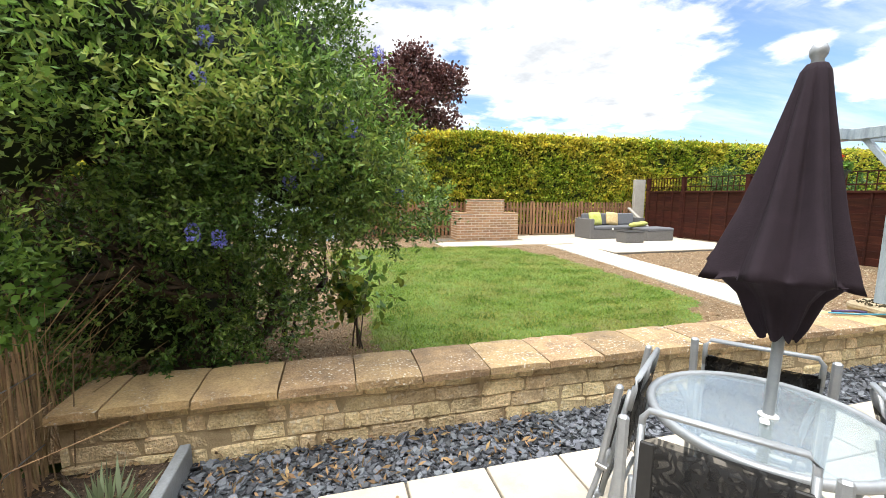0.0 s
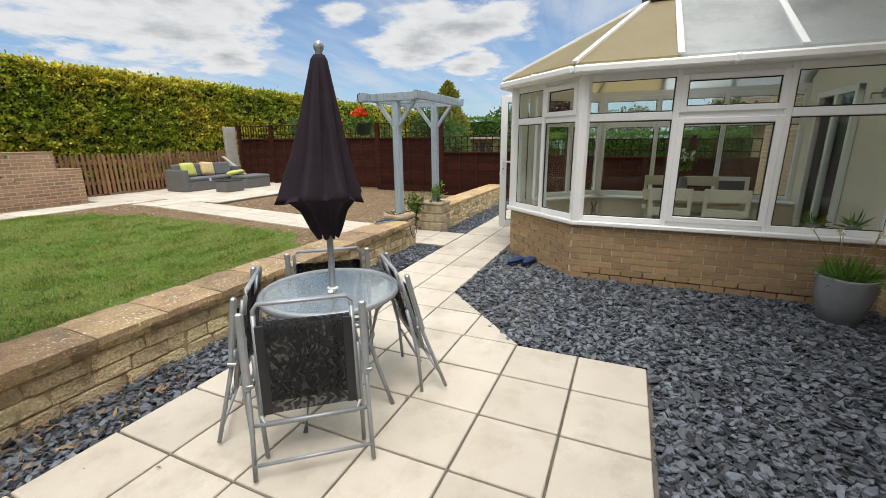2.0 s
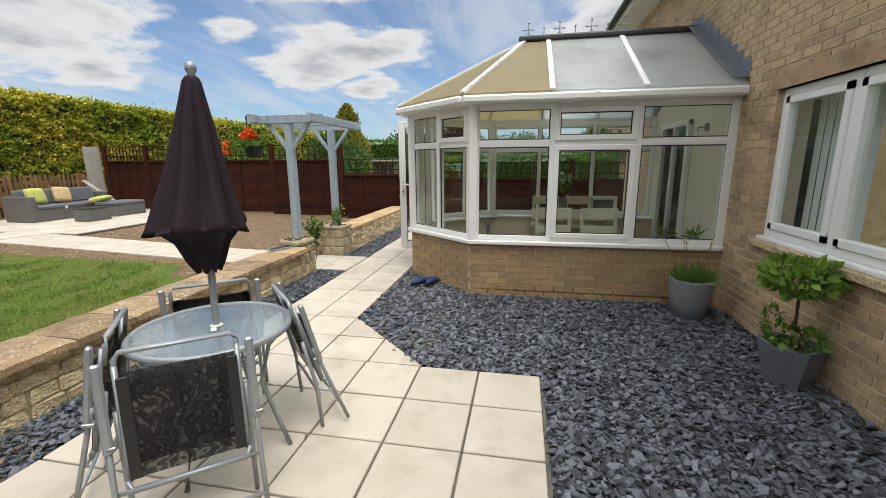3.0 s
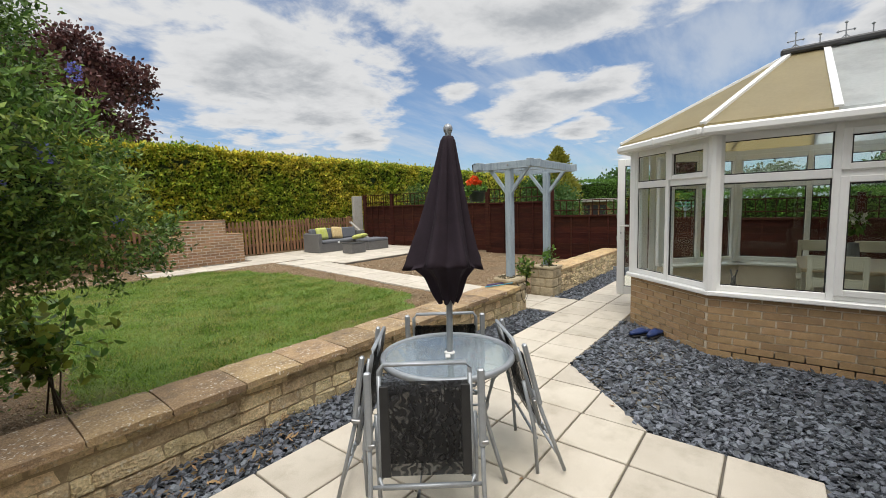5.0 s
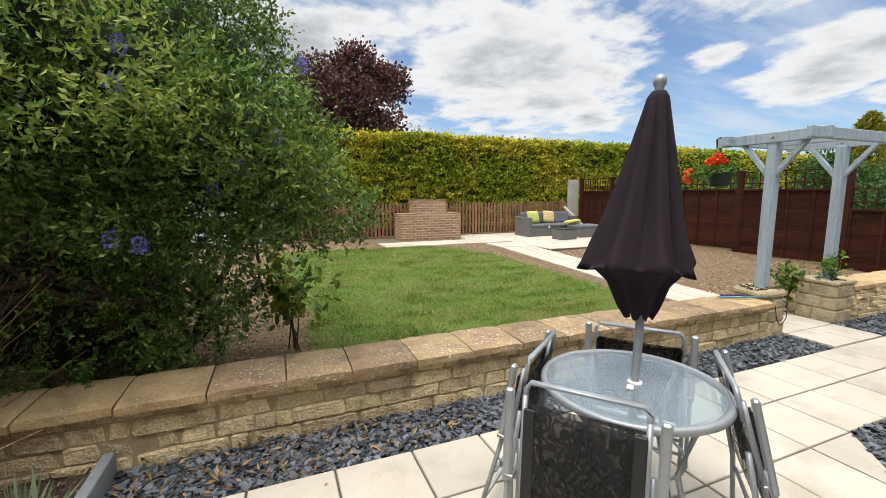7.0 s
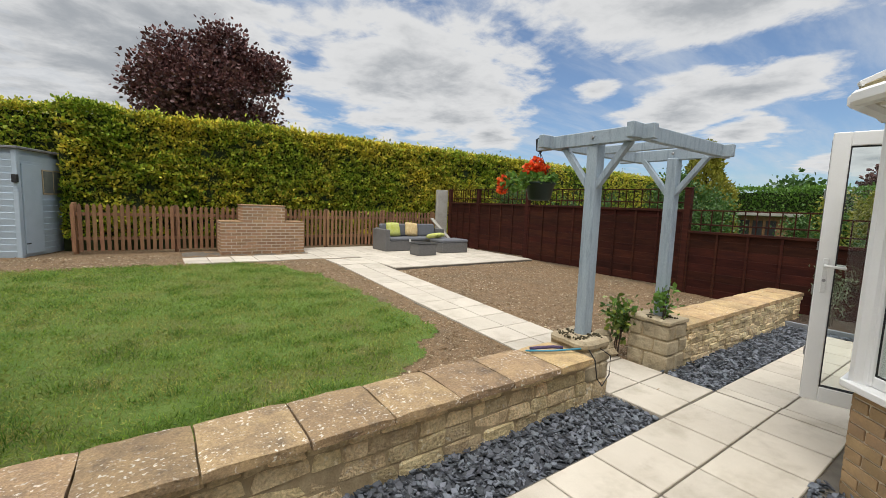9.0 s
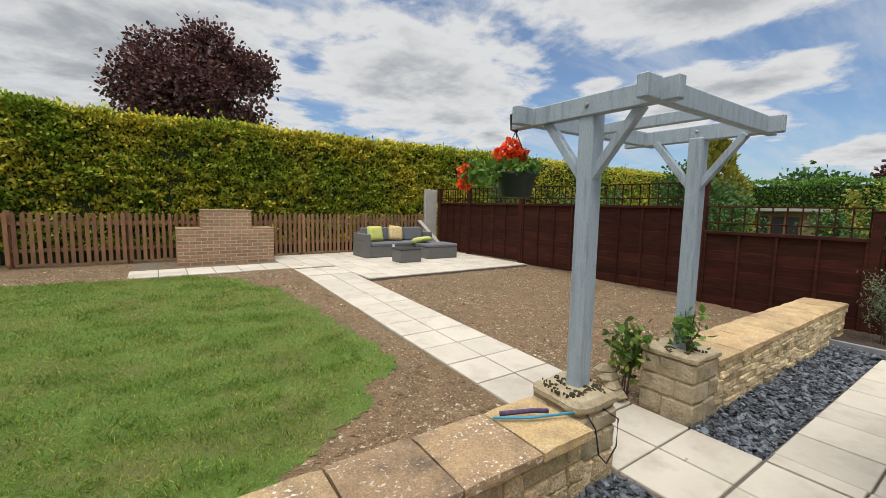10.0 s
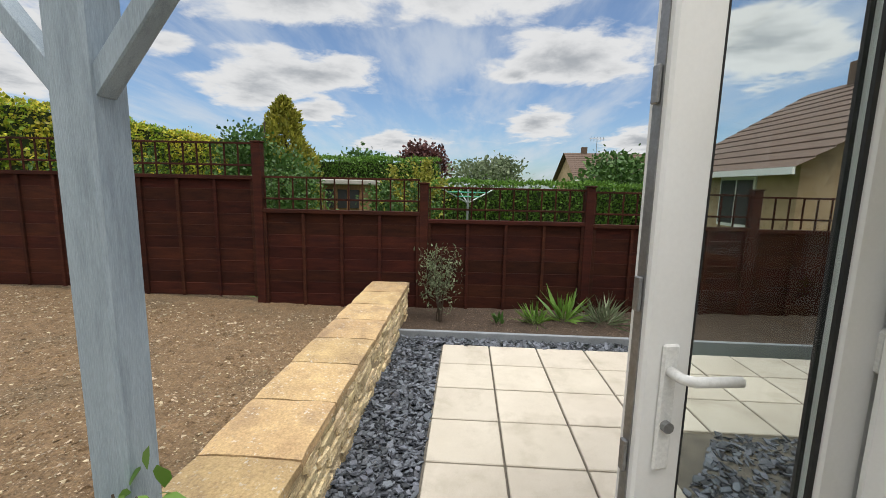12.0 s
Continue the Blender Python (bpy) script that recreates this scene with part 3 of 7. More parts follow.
bm = bmesh.new()
bm.faces.new([bm.verts.new(p) for p in ((-600, -600, -0.1), (600, -600, -0.1), (600, 600, -0.1), (-600, 600, -0.1))])
whole("ground", bm, M["far_green"], "rough grassland that reaches the horizon", kind="structure")


def soil_z(x, y):
    return ground_z(x, y) - 0.012 + 0.018 * n3(x * 1.3, y * 1.3) + 0.014 * n3(x * 5, y * 5, 3) + 0.012 * n3(x * 13, y * 13, 5)


def soil_keep(x, y):
    if 5.6 < x < 6.5 and y < 10:
        return False
    return True


soil_bed = whole("soil_bed", grid_sheet(-5, 11.2, 2.9, 14.5, 0.065, soil_z, soil_keep), M["soil"], "dry brown raked soil with small stones", kind="structure", smooth=True)


def lawn_right(y):
    return 5.15 - 1.75 * max(0, (4.9 - y) / 1.5) ** 1.5 - 0.03 * max(0, y - 6) ** 2.6


def lawn_in(x, y):
    e = 0.22 * n3(x * 2.2, y * 2.2, 8) + 0.1 * n3(x * 6, y * 6, 2)
    return 0.62 - 0.1 * max(0, y - 5) + e < x < lawn_right(y) + e and 3.3 + e + (0.25 if x > 2.8 else 0) < y < 10.1 + e


whole("lawn", grid_sheet(-2, 6, 3.1, 10.6, 0.045, lambda x, y: soil_z(x, y) + 0.006, lawn_in), M["turf"], "mown green lawn with worn ragged edges", kind="structure", smooth=True)
NB = 150000
xy = np.column_stack([rng.uniform(-1.8, 5.7, NB * 2), 3.1 + 7.4 * rng.uniform(0, 1, NB * 2) ** 1.35])
ok = np.array([lawn_in(a + 0.35 * rng.uniform(-0.2, 1) ** 2, b - 0.1 * rng.uniform(-1, 1)) and rng.uniform() < 0.75 + 0.5 * n3(a * 3, b * 3, 1) for a, b in xy])
xy = xy[ok][:NB]
gz = np.array([ground_z(a, b) + 0.008 for a, b in xy])
G = leaf_mesh("grass", np.column_stack([xy, gz]), 0.034, M["grass"], 0.13, 1.0, None, 0.5)
tagged(new("grass", G), "short mown green grass blades", "grass", kind="stuff")
# lusher tufts in drifts across the lawn
xy = np.column_stack([rng.uniform(-1.6, 5.4, 150000), 3.2 + 7.0 * rng.uniform(0, 1, 150000) ** 1.35])
ok = np.array([n3(a * 1.7, b * 4.5, 6) + 0.5 * n3(a * 6, b * 9, 2) > 0.08 + 0.25 * rng.uniform() and lawn_in(a + 0.25, b) and lawn_in(a, b - 0.15) for a, b in xy])
xy = xy[ok][:60000]
G = leaf_mesh("grass_tufts", np.column_stack([xy, [ground_z(a, b) + 0.008 for a, b in xy]]), 0.05, M["grass_dark"], 0.1, 0.9, None, 0.5)
tagged(new("grass_tufts", G), "longer darker grass growing in drifts on the lawn", "grass", kind="stuff")

# pebbles lying on the soil
def pebbles(name, pts, smin, smax, material, label, category, flat=0.6):
    V, F = [], []
    base = np.array([(1, 0, 0), (-0.5, 0.85, 0), (-0.5, -0.85, 0), (0.1, 0.1, 0.8), (-0.05, 0, -0.8)])
    tri = [(0, 1, 3), (1, 2, 3), (2, 0, 3), (1, 0, 4), (2, 1, 4), (0, 2, 4)]
    for p in pts:
        s = smin + (smax - smin) * rng.uniform() ** 2
        a = rng.uniform(0, 6.28)
        R = np.array([[math.cos(a), -math.sin(a), 0], [math.sin(a), math.cos(a), 0], [0, 0, flat]])
        k = len(V)
        for b in base * rng.uniform(0.7, 1.2, (5, 3)):
            V.append(tuple(R @ b * s + p))
        F += [(a_ + k, b_ + k, c_ + k) for a_, b_, c_ in tri]
    return tagged(new(name, lump_mesh(name, V, F, material)), label, category, kind="stuff")


pp = []
while len(pp) < 25000:
    x, y = rng.uniform(-0.5, 10.7), 3.1 + 9 * rng.uniform() ** 1.2
    if lawn_in(x, y) or (5.55 < x < 6.55) or (y > 8.3 and x > 6.4) or (y > 10 and x > 2.8):
        continue
    if rng.uniform() < 0.55 + 0.8 * n3(x * 1.5, y * 1.5, 4):
        pp.append((x, y, soil_z(x, y) + 0.002))
pebbles("pebbles", pp[:14000], 0.003, 0.015, M["pebble"], "small pale stones strewn over the soil", "stones")
pebbles("stones", pp[14000:17500], 0.009, 0.03, M["pebble"], "larger pale flints lying on the soil", "stones", 0.5)
pebbles("soil_clods", pp[17500:], 0.012, 0.04, M["soil"], "loose clods of dry brown soil", "soil", 0.5)

# ---- patio slabs ----
PX, PY, PITCH = 1.945, 0.39, 0.4575
SL = 0.4435
slab_variants = []
for k in range(5):
    b = bmesh.new()
    box(b, -SL / 2, -SL / 2, -0.04, SL / 2, SL / 2, 0, None, 0.005)
    for v in b.verts:
        v.co += Vector((n3(v.co.x * 9 + k, v.co.y * 9), n3(v.co.y * 9, k + v.co.x * 9), 0)) * 0.0025
    slab_variants.append(mesh_from("slab", b, M["slab"]))
bm = bmesh.new()
box(bm, -2.6, -0.55, -0.09, 2.875, 2.235, -0.02)
box(bm, 2.875, 0.4, -0.09, 5.6, 2.235, -0.02)
box(bm, 5.6, 1.2, -0.09, 6.52, 2.235, -0.02)
box(bm, 6.52, -4.0, -0.09, 9.89, 2.235, -0.02)
patio = whole("patio", bm, M["joint"], "cream square paving slabs with dark sand joints", kind="structure")


def slab(cx, cy, z, tilt=0.0, sx=1.0, sy=1.0, parent=patio):
    o = part("slab", slab_variants[int(rng.integers(5))], None, parent)
    o.matrix_basis = pose(cx, cy, z + rng.uniform(-0.0015, 0.0015), tilt, 0, 90 * int(rng.integers(4)) if sx == sy and not tilt else 0) @ Matrix.Diagonal((sx, sy, 1, 1))
    return o


WIDE = 0.468
for i in range(9):              # main terrace, laid a little wider
    for j in range(-2, 4):
        slab(2.864 - (i + 0.5) * WIDE, PY + 0.012 + (j + 0.5) * (PITCH if j >= 0 else 0.467), 0, 0, 1.024, 1.0 if j >= 0 else 1.02)
for i in range(2, 8):           # path to the gate and the door
    for j in range(2, 4):
        slab(PX + (i + 0.5) * PITCH, PY + (j + 0.5) * PITCH, 0)
slab(PX + 2.5 * PITCH, PY + 1.5 * PITCH, 0)


def half_slab(i, j):
    """A slab cut on the slant."""
    x0, y0 = PX + i * PITCH + 0.005, PY + j * PITCH + 0.005
    b = bmesh.new()
    t = [b.verts.new((x0, y0, 0)), b.verts.new((x0 + SL, y0 + SL, 0)), b.verts.new((x0, y0 + SL, 0))]
    f = b.faces.new(t)
    r = bmesh.ops.extrude_face_region(b, geom=[f])
    for v in r["geom"]:
        if isinstance(v, bmesh.types.BMVert):
            v.co.z -= 0.04
    bmesh.ops.recalc_face_normals(b, faces=b.faces[:])
    part("slab", b, M["slab"], patio)


half_slab(2, 0)
half_slab(3, 1)
for i in range(8, 10):
    for j in range(2, 4):
        slab(PX + (i + 0.5) * PITCH, PY + (j + 0.5) * PITCH, 0)
GX = 9.88
for j in range(-9, 4):
    for i in range(0, 7):
        cx, cy = GX + 0.02 - (i + 0.5) * 0.462, 2.226 - (3.5 - j) * 0.473
        if cy < 1.2 and cx < 8.54 and (cx - 7.92) * 0.85 + (cy - 0.84) < 0.05:
            continue
        slab(cx, cy, 0, 0, 1.01, 1.034)
for j in range(2, 4):
    slab(6.597, PY + (j + 0.5) * PITCH, 0, 0, 0.3, 1.0)

# garden path and sitting area, laid on the slope
bm = bmesh.new()
vs = []
for y, z in ((2.2, -0.012), (3.0, -0.02), (9.25, 0.23), (10.0, 0.232)):
    vs.append((bm.verts.new((5.58, y, z)), bm.verts.new((6.53, y, z))))
for a, b in zip(vs, vs[1:]):
    bm.faces.new((a[0], a[1], b[1], b[0]))
garden_path = whole("garden_path", bm, M["joint"], "cream slab path laid through the bare soil", kind="structure")
for i in range(8, 10):
    for j in range(17):
        cy = 2.224 + (j + 0.5) * PITCH
        z = ground_z(0, cy)
        slab(PX + (i + 0.5) * PITCH, cy, z + 0.006, 2.29 if 3.0 < cy < 9.2 else 0, parent=garden_path)
bm = bmesh.new()
box(bm, 5.58, 9.95, 0.1, 10.62, 12.3, 0.238)
box(bm, 6.5, 8.3, 0.1, 10.62, 9.95, 0.238)
box(bm, 2.9, 10.15, 0.1, 5.58, 12.3, 0.238)
seating_area = whole("seating_area", bm, M["joint"], "paved corner of cream slabs", kind="structure")
for i in range(8, 19):
    for j in range(9):
        cx, cy = PX + (i + 0.5) * PITCH, 8.31 + (j + 0.5) * PITCH
        if cx > 10.5 or (i < 10 and cy < 9.95):
            continue
        slab(cx, cy, 0.256, parent=seating_area)
for i in range(2, 8):
    for j in range(2):
        slab(PX + (i + 0.5) * PITCH, 10.2 + (j + 0.5) * PITCH, 0.256, parent=seating_area)

# ---- slate ----
def slate_mesh(name, pts, smin, smax):
    V, F = [], []
    for x, y, z in pts:
        n = 4 if rng.uniform() < 0.6 else 5
        s = smin + (smax - smin) * rng.uniform() ** 1.6
        a0 = rng.uniform(0, 6.28)
        el = rng.uniform(0.45, 0.9)
        tx, ty = rng.normal(0, 0.3, 2)
        h = s * rng.uniform(0.12, 0.25)
        k = len(V)
        ca, sa = math.cos(a0), math.sin(a0)
        ring = []
        for q in range(n):
            a = 6.283 * q / n + rng.uniform(-0.3, 0.3)
            u, w = s * math.cos(a), s * el * math.sin(a)
            ring.append((u * ca - w * sa, u * sa + w * ca))
        for sc, up in ((1.0, 0.0), (0.9, h)):
            for u, w in ring:
                V.append((x + u * sc, y + w * sc, z + up + u * tx + w * ty))
        F.append(tuple(range(k + n, k + 2 * n)))
        for q in range(n):
            F.append((k + q, k + (q + 1) % n, k + n + (q + 1) % n, k + n + q))
    return lump_mesh(name, V, F, M["slate"])


def scatter(region, density):
    pts = []
    for x0, y0, x1, y1, ins in region:
        for _ in range(int((x1 - x0) * (y1 - y0) * density)):
            x, y = rng.uniform(x0, x1), rng.uniform(y0, y1)
            if ins is None or ins(x, y):
                pts.append((x, y, -0.03 + rng.uniform(0, 0.03) + 0.012 * n3(x * 3, y * 3)))
    return pts


def in_main(x, y):
    if x < 2.87 and y > -0.55:
        return False
    if x > 4.83 and y < 0.25:
        return False
    if x > 4.8 and y > 0.25 + (x - 4.85) * 1.145:
        pass
    elif x > 4.8:
        return False
    if 2.87 <= x < 3.78 and y > 0.4 + (x - 2.86) * 1.0:
        return False
    return y < 1.3


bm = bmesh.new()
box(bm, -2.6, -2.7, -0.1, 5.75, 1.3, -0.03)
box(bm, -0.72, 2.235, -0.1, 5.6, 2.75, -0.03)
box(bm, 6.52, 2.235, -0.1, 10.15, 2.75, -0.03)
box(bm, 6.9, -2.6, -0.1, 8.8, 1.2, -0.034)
whole("slate_base", bm, M["slate_bed"], "dark slate base under the chippings", kind="structure")
tagged(new("slate_chippings", slate_mesh("slate_chippings", scatter([(-0.4, -2.6, 5.7, 1.3, in_main)], 2300), 0.011, 0.04)), "blue grey slate chippings filling the bed by the house", "slate", kind="stuff")
tagged(new("slate_chippings", slate_mesh("slate_chippings", scatter([(-0.66, 2.24, 5.58, 2.72, None), (6.53, 2.24, 10.1, 2.72, None)], 2400), 0.01, 0.036)), "blue grey slate chippings along the stone wall", "slate", kind="stuff")
tagged(new("slate_chippings", slate_mesh("slate_chippings", scatter([(7.0, -1.5, 8.75, 1.2, lambda x, y: y > 1.1 - (x - 6.8) * 1.15 and (x - 7.92) * 0.85 + (y - 0.84) < -0.04 and x < 8.49), (9.88, 0.0, 10.12, 2.3, None)], 1400), 0.014, 0.045)), "blue grey slate chippings beside the paving", "slate", kind="stuff")

# ---- low stone walls ----
def rough_block(seed):
    b = bmesh.new()
    box(b, -0.5, -0.5, -0.5, 0.5, 0.5, 0.5, None, 0.09)
    for v in b.verts:
        v.co += Vector((n3(v.co.x * 2 + seed, v.co.y * 2, v.co.z * 2), n3(v.co.x * 2, v.co.y * 2 + seed, v.co.z * 2), n3(v.co.x * 2, v.co.y * 2, v.co.z * 2 + seed))) * 0.14
    return mesh_from("stone", b, M["stone"])


stone_variants = [rough_block(3.7 * k) for k in range(8)]


def stone_face(parent, x0, x1, y, z0, z1, depth=0.12, axis="x", name="stone", courses=None):
    z = z0
    row = 0
    while z < z1 - 0.02:
        h = min(z1 - z, rng.uniform(0.062, 0.125))
        if z1 - z - h < 0.045:
            h = z1 - z
        x = x0 - rng.uniform(0, 0.1)
        while x < x1 - 0.01:
            w = rng.uniform(0.1, 0.1 + h * 2.4)
            a, b = max(x, x0), min(x + w, x1)
            if b - a > 0.03:
                o = part(name, stone_variants[int(rng.integers(8))], None, parent)
                d = depth + rng.uniform(-0.02, 0.03)
                if axis == "x":
                    o.matrix_basis = pose((a + b) / 2, y + depth / 2, z + h / 2, 0, rng.uniform(-1.5, 1.5), 0) @ Matrix.Diagonal((b - a - 0.005, d, h - 0.005, 1))
                else:
                    o.matrix_basis = pose(y + depth / 2, (a + b) / 2, z + h / 2, rng.uniform(-1.5, 1.5), 0, 0) @ Matrix.Diagonal((d, b - a - 0.005, h - 0.005, 1))
            x += w
        z += h
        row += 1


def coping_mesh(seed, material):
    b = bmesh.new()
    box(b, -0.5, -0.5, -0.5, 0.5, 0.5, 0.5)
    bmesh.ops.subdivide_edges(b, edges=b.edges[:], cuts=5, use_grid_fill=True)
    for v in b.verts:
        x, y, z = v.co
        if z > 0:
            v.co.z -= 0.14 * max(0, abs(y) - 0.38) / 0.12 * rng.uniform(0.6, 1.0) + 0.12 * max(0, abs(x) - 0.44) / 0.06
        v.co += Vector((n3(x * 4 + seed, y * 4, z) * 0.014, n3(x * 5, y * 5 + seed, z) * 0.016, n3(x * 5, y * 5, z + seed) * 0.08))
    return mesh_from("coping_stone", b, material)


cop_old = [coping_mesh(k * 2.3, M["coping"]) for k in range(5)]
cop_new = [coping_mesh(k * 2.9 + 20, M["coping_new"]) for k in range(4)]

bm = bx(-1.28, 2.706, -0.1, 5.26, 3.0, 0.365)
wall_low_west = whole("wall_low_west", bm, M["stone_mortar"], "low honey limestone garden wall with coping slabs", kind="structure")
stone_face(wall_low_west, -1.28, 5.28, 2.695, -0.05, 0.368)
joints = [-1.3, -1.06, -0.62, -0.16, 0.29, 0.71, 1.17, 1.62, 2.06, 2.5, 2.97, 3.44, 3.9, 4.36, 4.84, 5.24]
for a, b in zip(joints, joints[1:]):
    o = part("coping_stone", (cop_new if a < -0.5 or a > 4.7 else cop_old)[int(rng.integers(4))], None, wall_low_west)
    o.matrix_basis = pose((a + b) / 2, 2.855 + rng.uniform(-0.008, 0.008), 0.392, rng.uniform(-0.6, 0.6), 0, rng.uniform(-0.8, 0.8)) @ Matrix.Diagonal((b - a - 0.012, 0.47, 0.055, 1))
bm = bx(6.94, 2.716, -0.1, 10.6, 3.08, 0.372)
wall_low_east = whole("wall_low_east", bm, M["stone_mortar"], "low honey limestone garden wall with warm coping slabs", kind="structure")
stone_face(wall_low_east, 6.94, 10.75, 2.705, -0.05, 0.372)
stone_face(wall_low_east, 2.72, 3.1, 10.62, -0.05, 0.372, axis="y")
x = 6.95
while x < 10.8:
    b = min(x + rng.uniform(0.45, 0.5), 10.83)
    if 10.83 - b < 0.2:
        b = 10.83
    o = part("coping_stone", cop_new[int(rng.integers(4))], None, wall_low_east)
    o.matrix_basis = pose((x + b) / 2, 2.925 + rng.uniform(-0.008, 0.008), 0.402, 0, 0, rng.uniform(-0.8, 0.8)) @ Matrix.Diagonal((b - x - 0.012, 0.46, 0.055, 1))
    x = b

# ---- gate piers ----
def pier(name, x0, y0, x1, y1, top, label, mossy, cap=0.09, round_=0.03):
    e = thing(name, label, "stone pier", ((x0 + x1) / 2, (y0 + y1) / 2, 0))
    zs = [-0.05, top * 0.3, top * 0.6, top - cap]
    for k, (a, b) in enumerate(zip(zs, zs[1:])):
        f = (0.42, 0.64, 0.36)[k]
        xm, ym = x0 + (x1 - x0) * f, y0 + (y1 - y0) * (1 - f)
        for xa, xb, ya, yb in ((x0, xm, y0, ym), (xm, x1, y0, ym), (x0, xm, ym, y1), (xm, x1, ym, y1)):
            bmm = bmesh.new()
            box(bmm, xa + 0.003, ya + 0.003, a, xb - 0.003, yb - 0.003, b - 0.006, None, 0.016)
            bmesh.ops.subdivide_edges(bmm, edges=bmm.edges[:], cuts=2, use_grid_fill=True)
            for v in bmm.verts:
                v.co += Vector((n3(v.co.x * 9, v.co.y * 9, v.co.z * 9), n3(v.co.y * 9, v.co.z * 9, v.co.x * 9), 0)) * 0.014
            part("block", bmm, M["pier"] if mossy < 30 or k else M["stone"], e)
    part("mortar", bx(x0 + 0.02, y0 + 0.02, -0.05, x1 - 0.02, y1 - 0.02, top - 0.05), M["stone_mortar"], e, "weathered lime mortar")
    bmm = bmesh.new()
    box(bmm, x0 - 0.004, y0 - 0.004, top - cap, x1 + 0.004, y1 + 0.004, top, None, round_)
    bmesh.ops.subdivide_edges(bmm, edges=bmm.edges[:], cuts=4, use_grid_fill=True)
    for v in bmm.verts:
        v.co += Vector((n3(v.co.x * 6, v.co.y * 6, v.co.z * 6), n3(v.co.y * 6, v.co.z * 6, v.co.x * 6), n3(v.co.x * 7, v.co.y * 7, 3) * 0.8)) * 0.018
    part("cap", bmm, M["pier"], e, "lichened grey capstone")
    bmm = bmesh.new()
    for k in range(mossy):
        a = rng.uniform(0, 6.28)
        r = rng.uniform(0.075, 0.17)
        cx, cy = (x0 + x1) / 2 + r * math.cos(a), (y0 + y1) / 2 + r * math.sin(a)
        for q in range(5):
            s = rng.uniform(0.004, 0.013)
            lathe(bmm, [(s, -0.012), (s * 0.9, 0.004), (s * 0.3, 0.008)], 6, (cx + rng.normal(0, 0.012), cy + rng.normal(0, 0.012), top + 0.003), lambda u, z: 1 + 0.4 * math.sin(u * 17 + k))
    tagged(part("moss", bmm, M["moss"], e, "dark dry moss clumps"), kind="stuff")
    return e


pier("gate_pier", 5.24, 2.70, 5.59, 3.10, 0.51, "weathered block pier carrying a pergola post", 30)
pier("gate_pier", 6.56, 2.69, 6.96, 3.12, 0.51, "weathered block pier with climbing plant and pergola post", 20, 0.045, 0.01)

# ---- pergola ----
perg = thing("pergola", "blue grey painted timber pergola over the garden gate", "pergola", (6.1, 2.92, 0.5))
for x in (5.415, 6.745):
    b = bx(x, 2.86, 0.5, x + 0.115, 2.962, 2.16, None, 0.008)
    part("post", b, M["pergola"], perg)
    b = bx(x - 0.012 if x < 6 else x + 0.03, 2.38, 2.14, x + 0.048 if x < 6 else x + 0.09, 3.52, 2.255, None, 0.006)
    part("header_beam", b, M["pergola"], perg)
    for s in (-1, 1):
        b = bmesh.new()
        yc = 2.912
        bar(b, (x + 0.045, yc + s * 0.035, 1.79), (x + 0.045, yc + s * 0.32, 2.155), 0.05, 0.055, (1, 0, 0), 0.004)
        part("brace", b, M["pergola"], perg)
    b = bmesh.new()
    lathe(b, [(0.014, 0), (0.014, 0.006), (0.008, 0.01)], 8)
    o = part("bolt", b, M["screw"], perg)
    o.matrix_basis = pose(x - 0.012, 2.9, 2.2, 0, -90, 0)
for y in (2.50, 3.36):
    part("cross_beam", bx(5.28, y - 0.03, 2.146, 6.98, y + 0.03, 2.262, None, 0.006), M["pergola"], perg)
part("rafter", bx(6.08, 2.53, 2.16, 6.13, 3.33, 2.235, None, 0.005), M["pergola"], perg)

# ---- back fence, picket fence, hedge ----
def fence_x(y):
    return 11.2 - 0.045 * (y - 0.5)


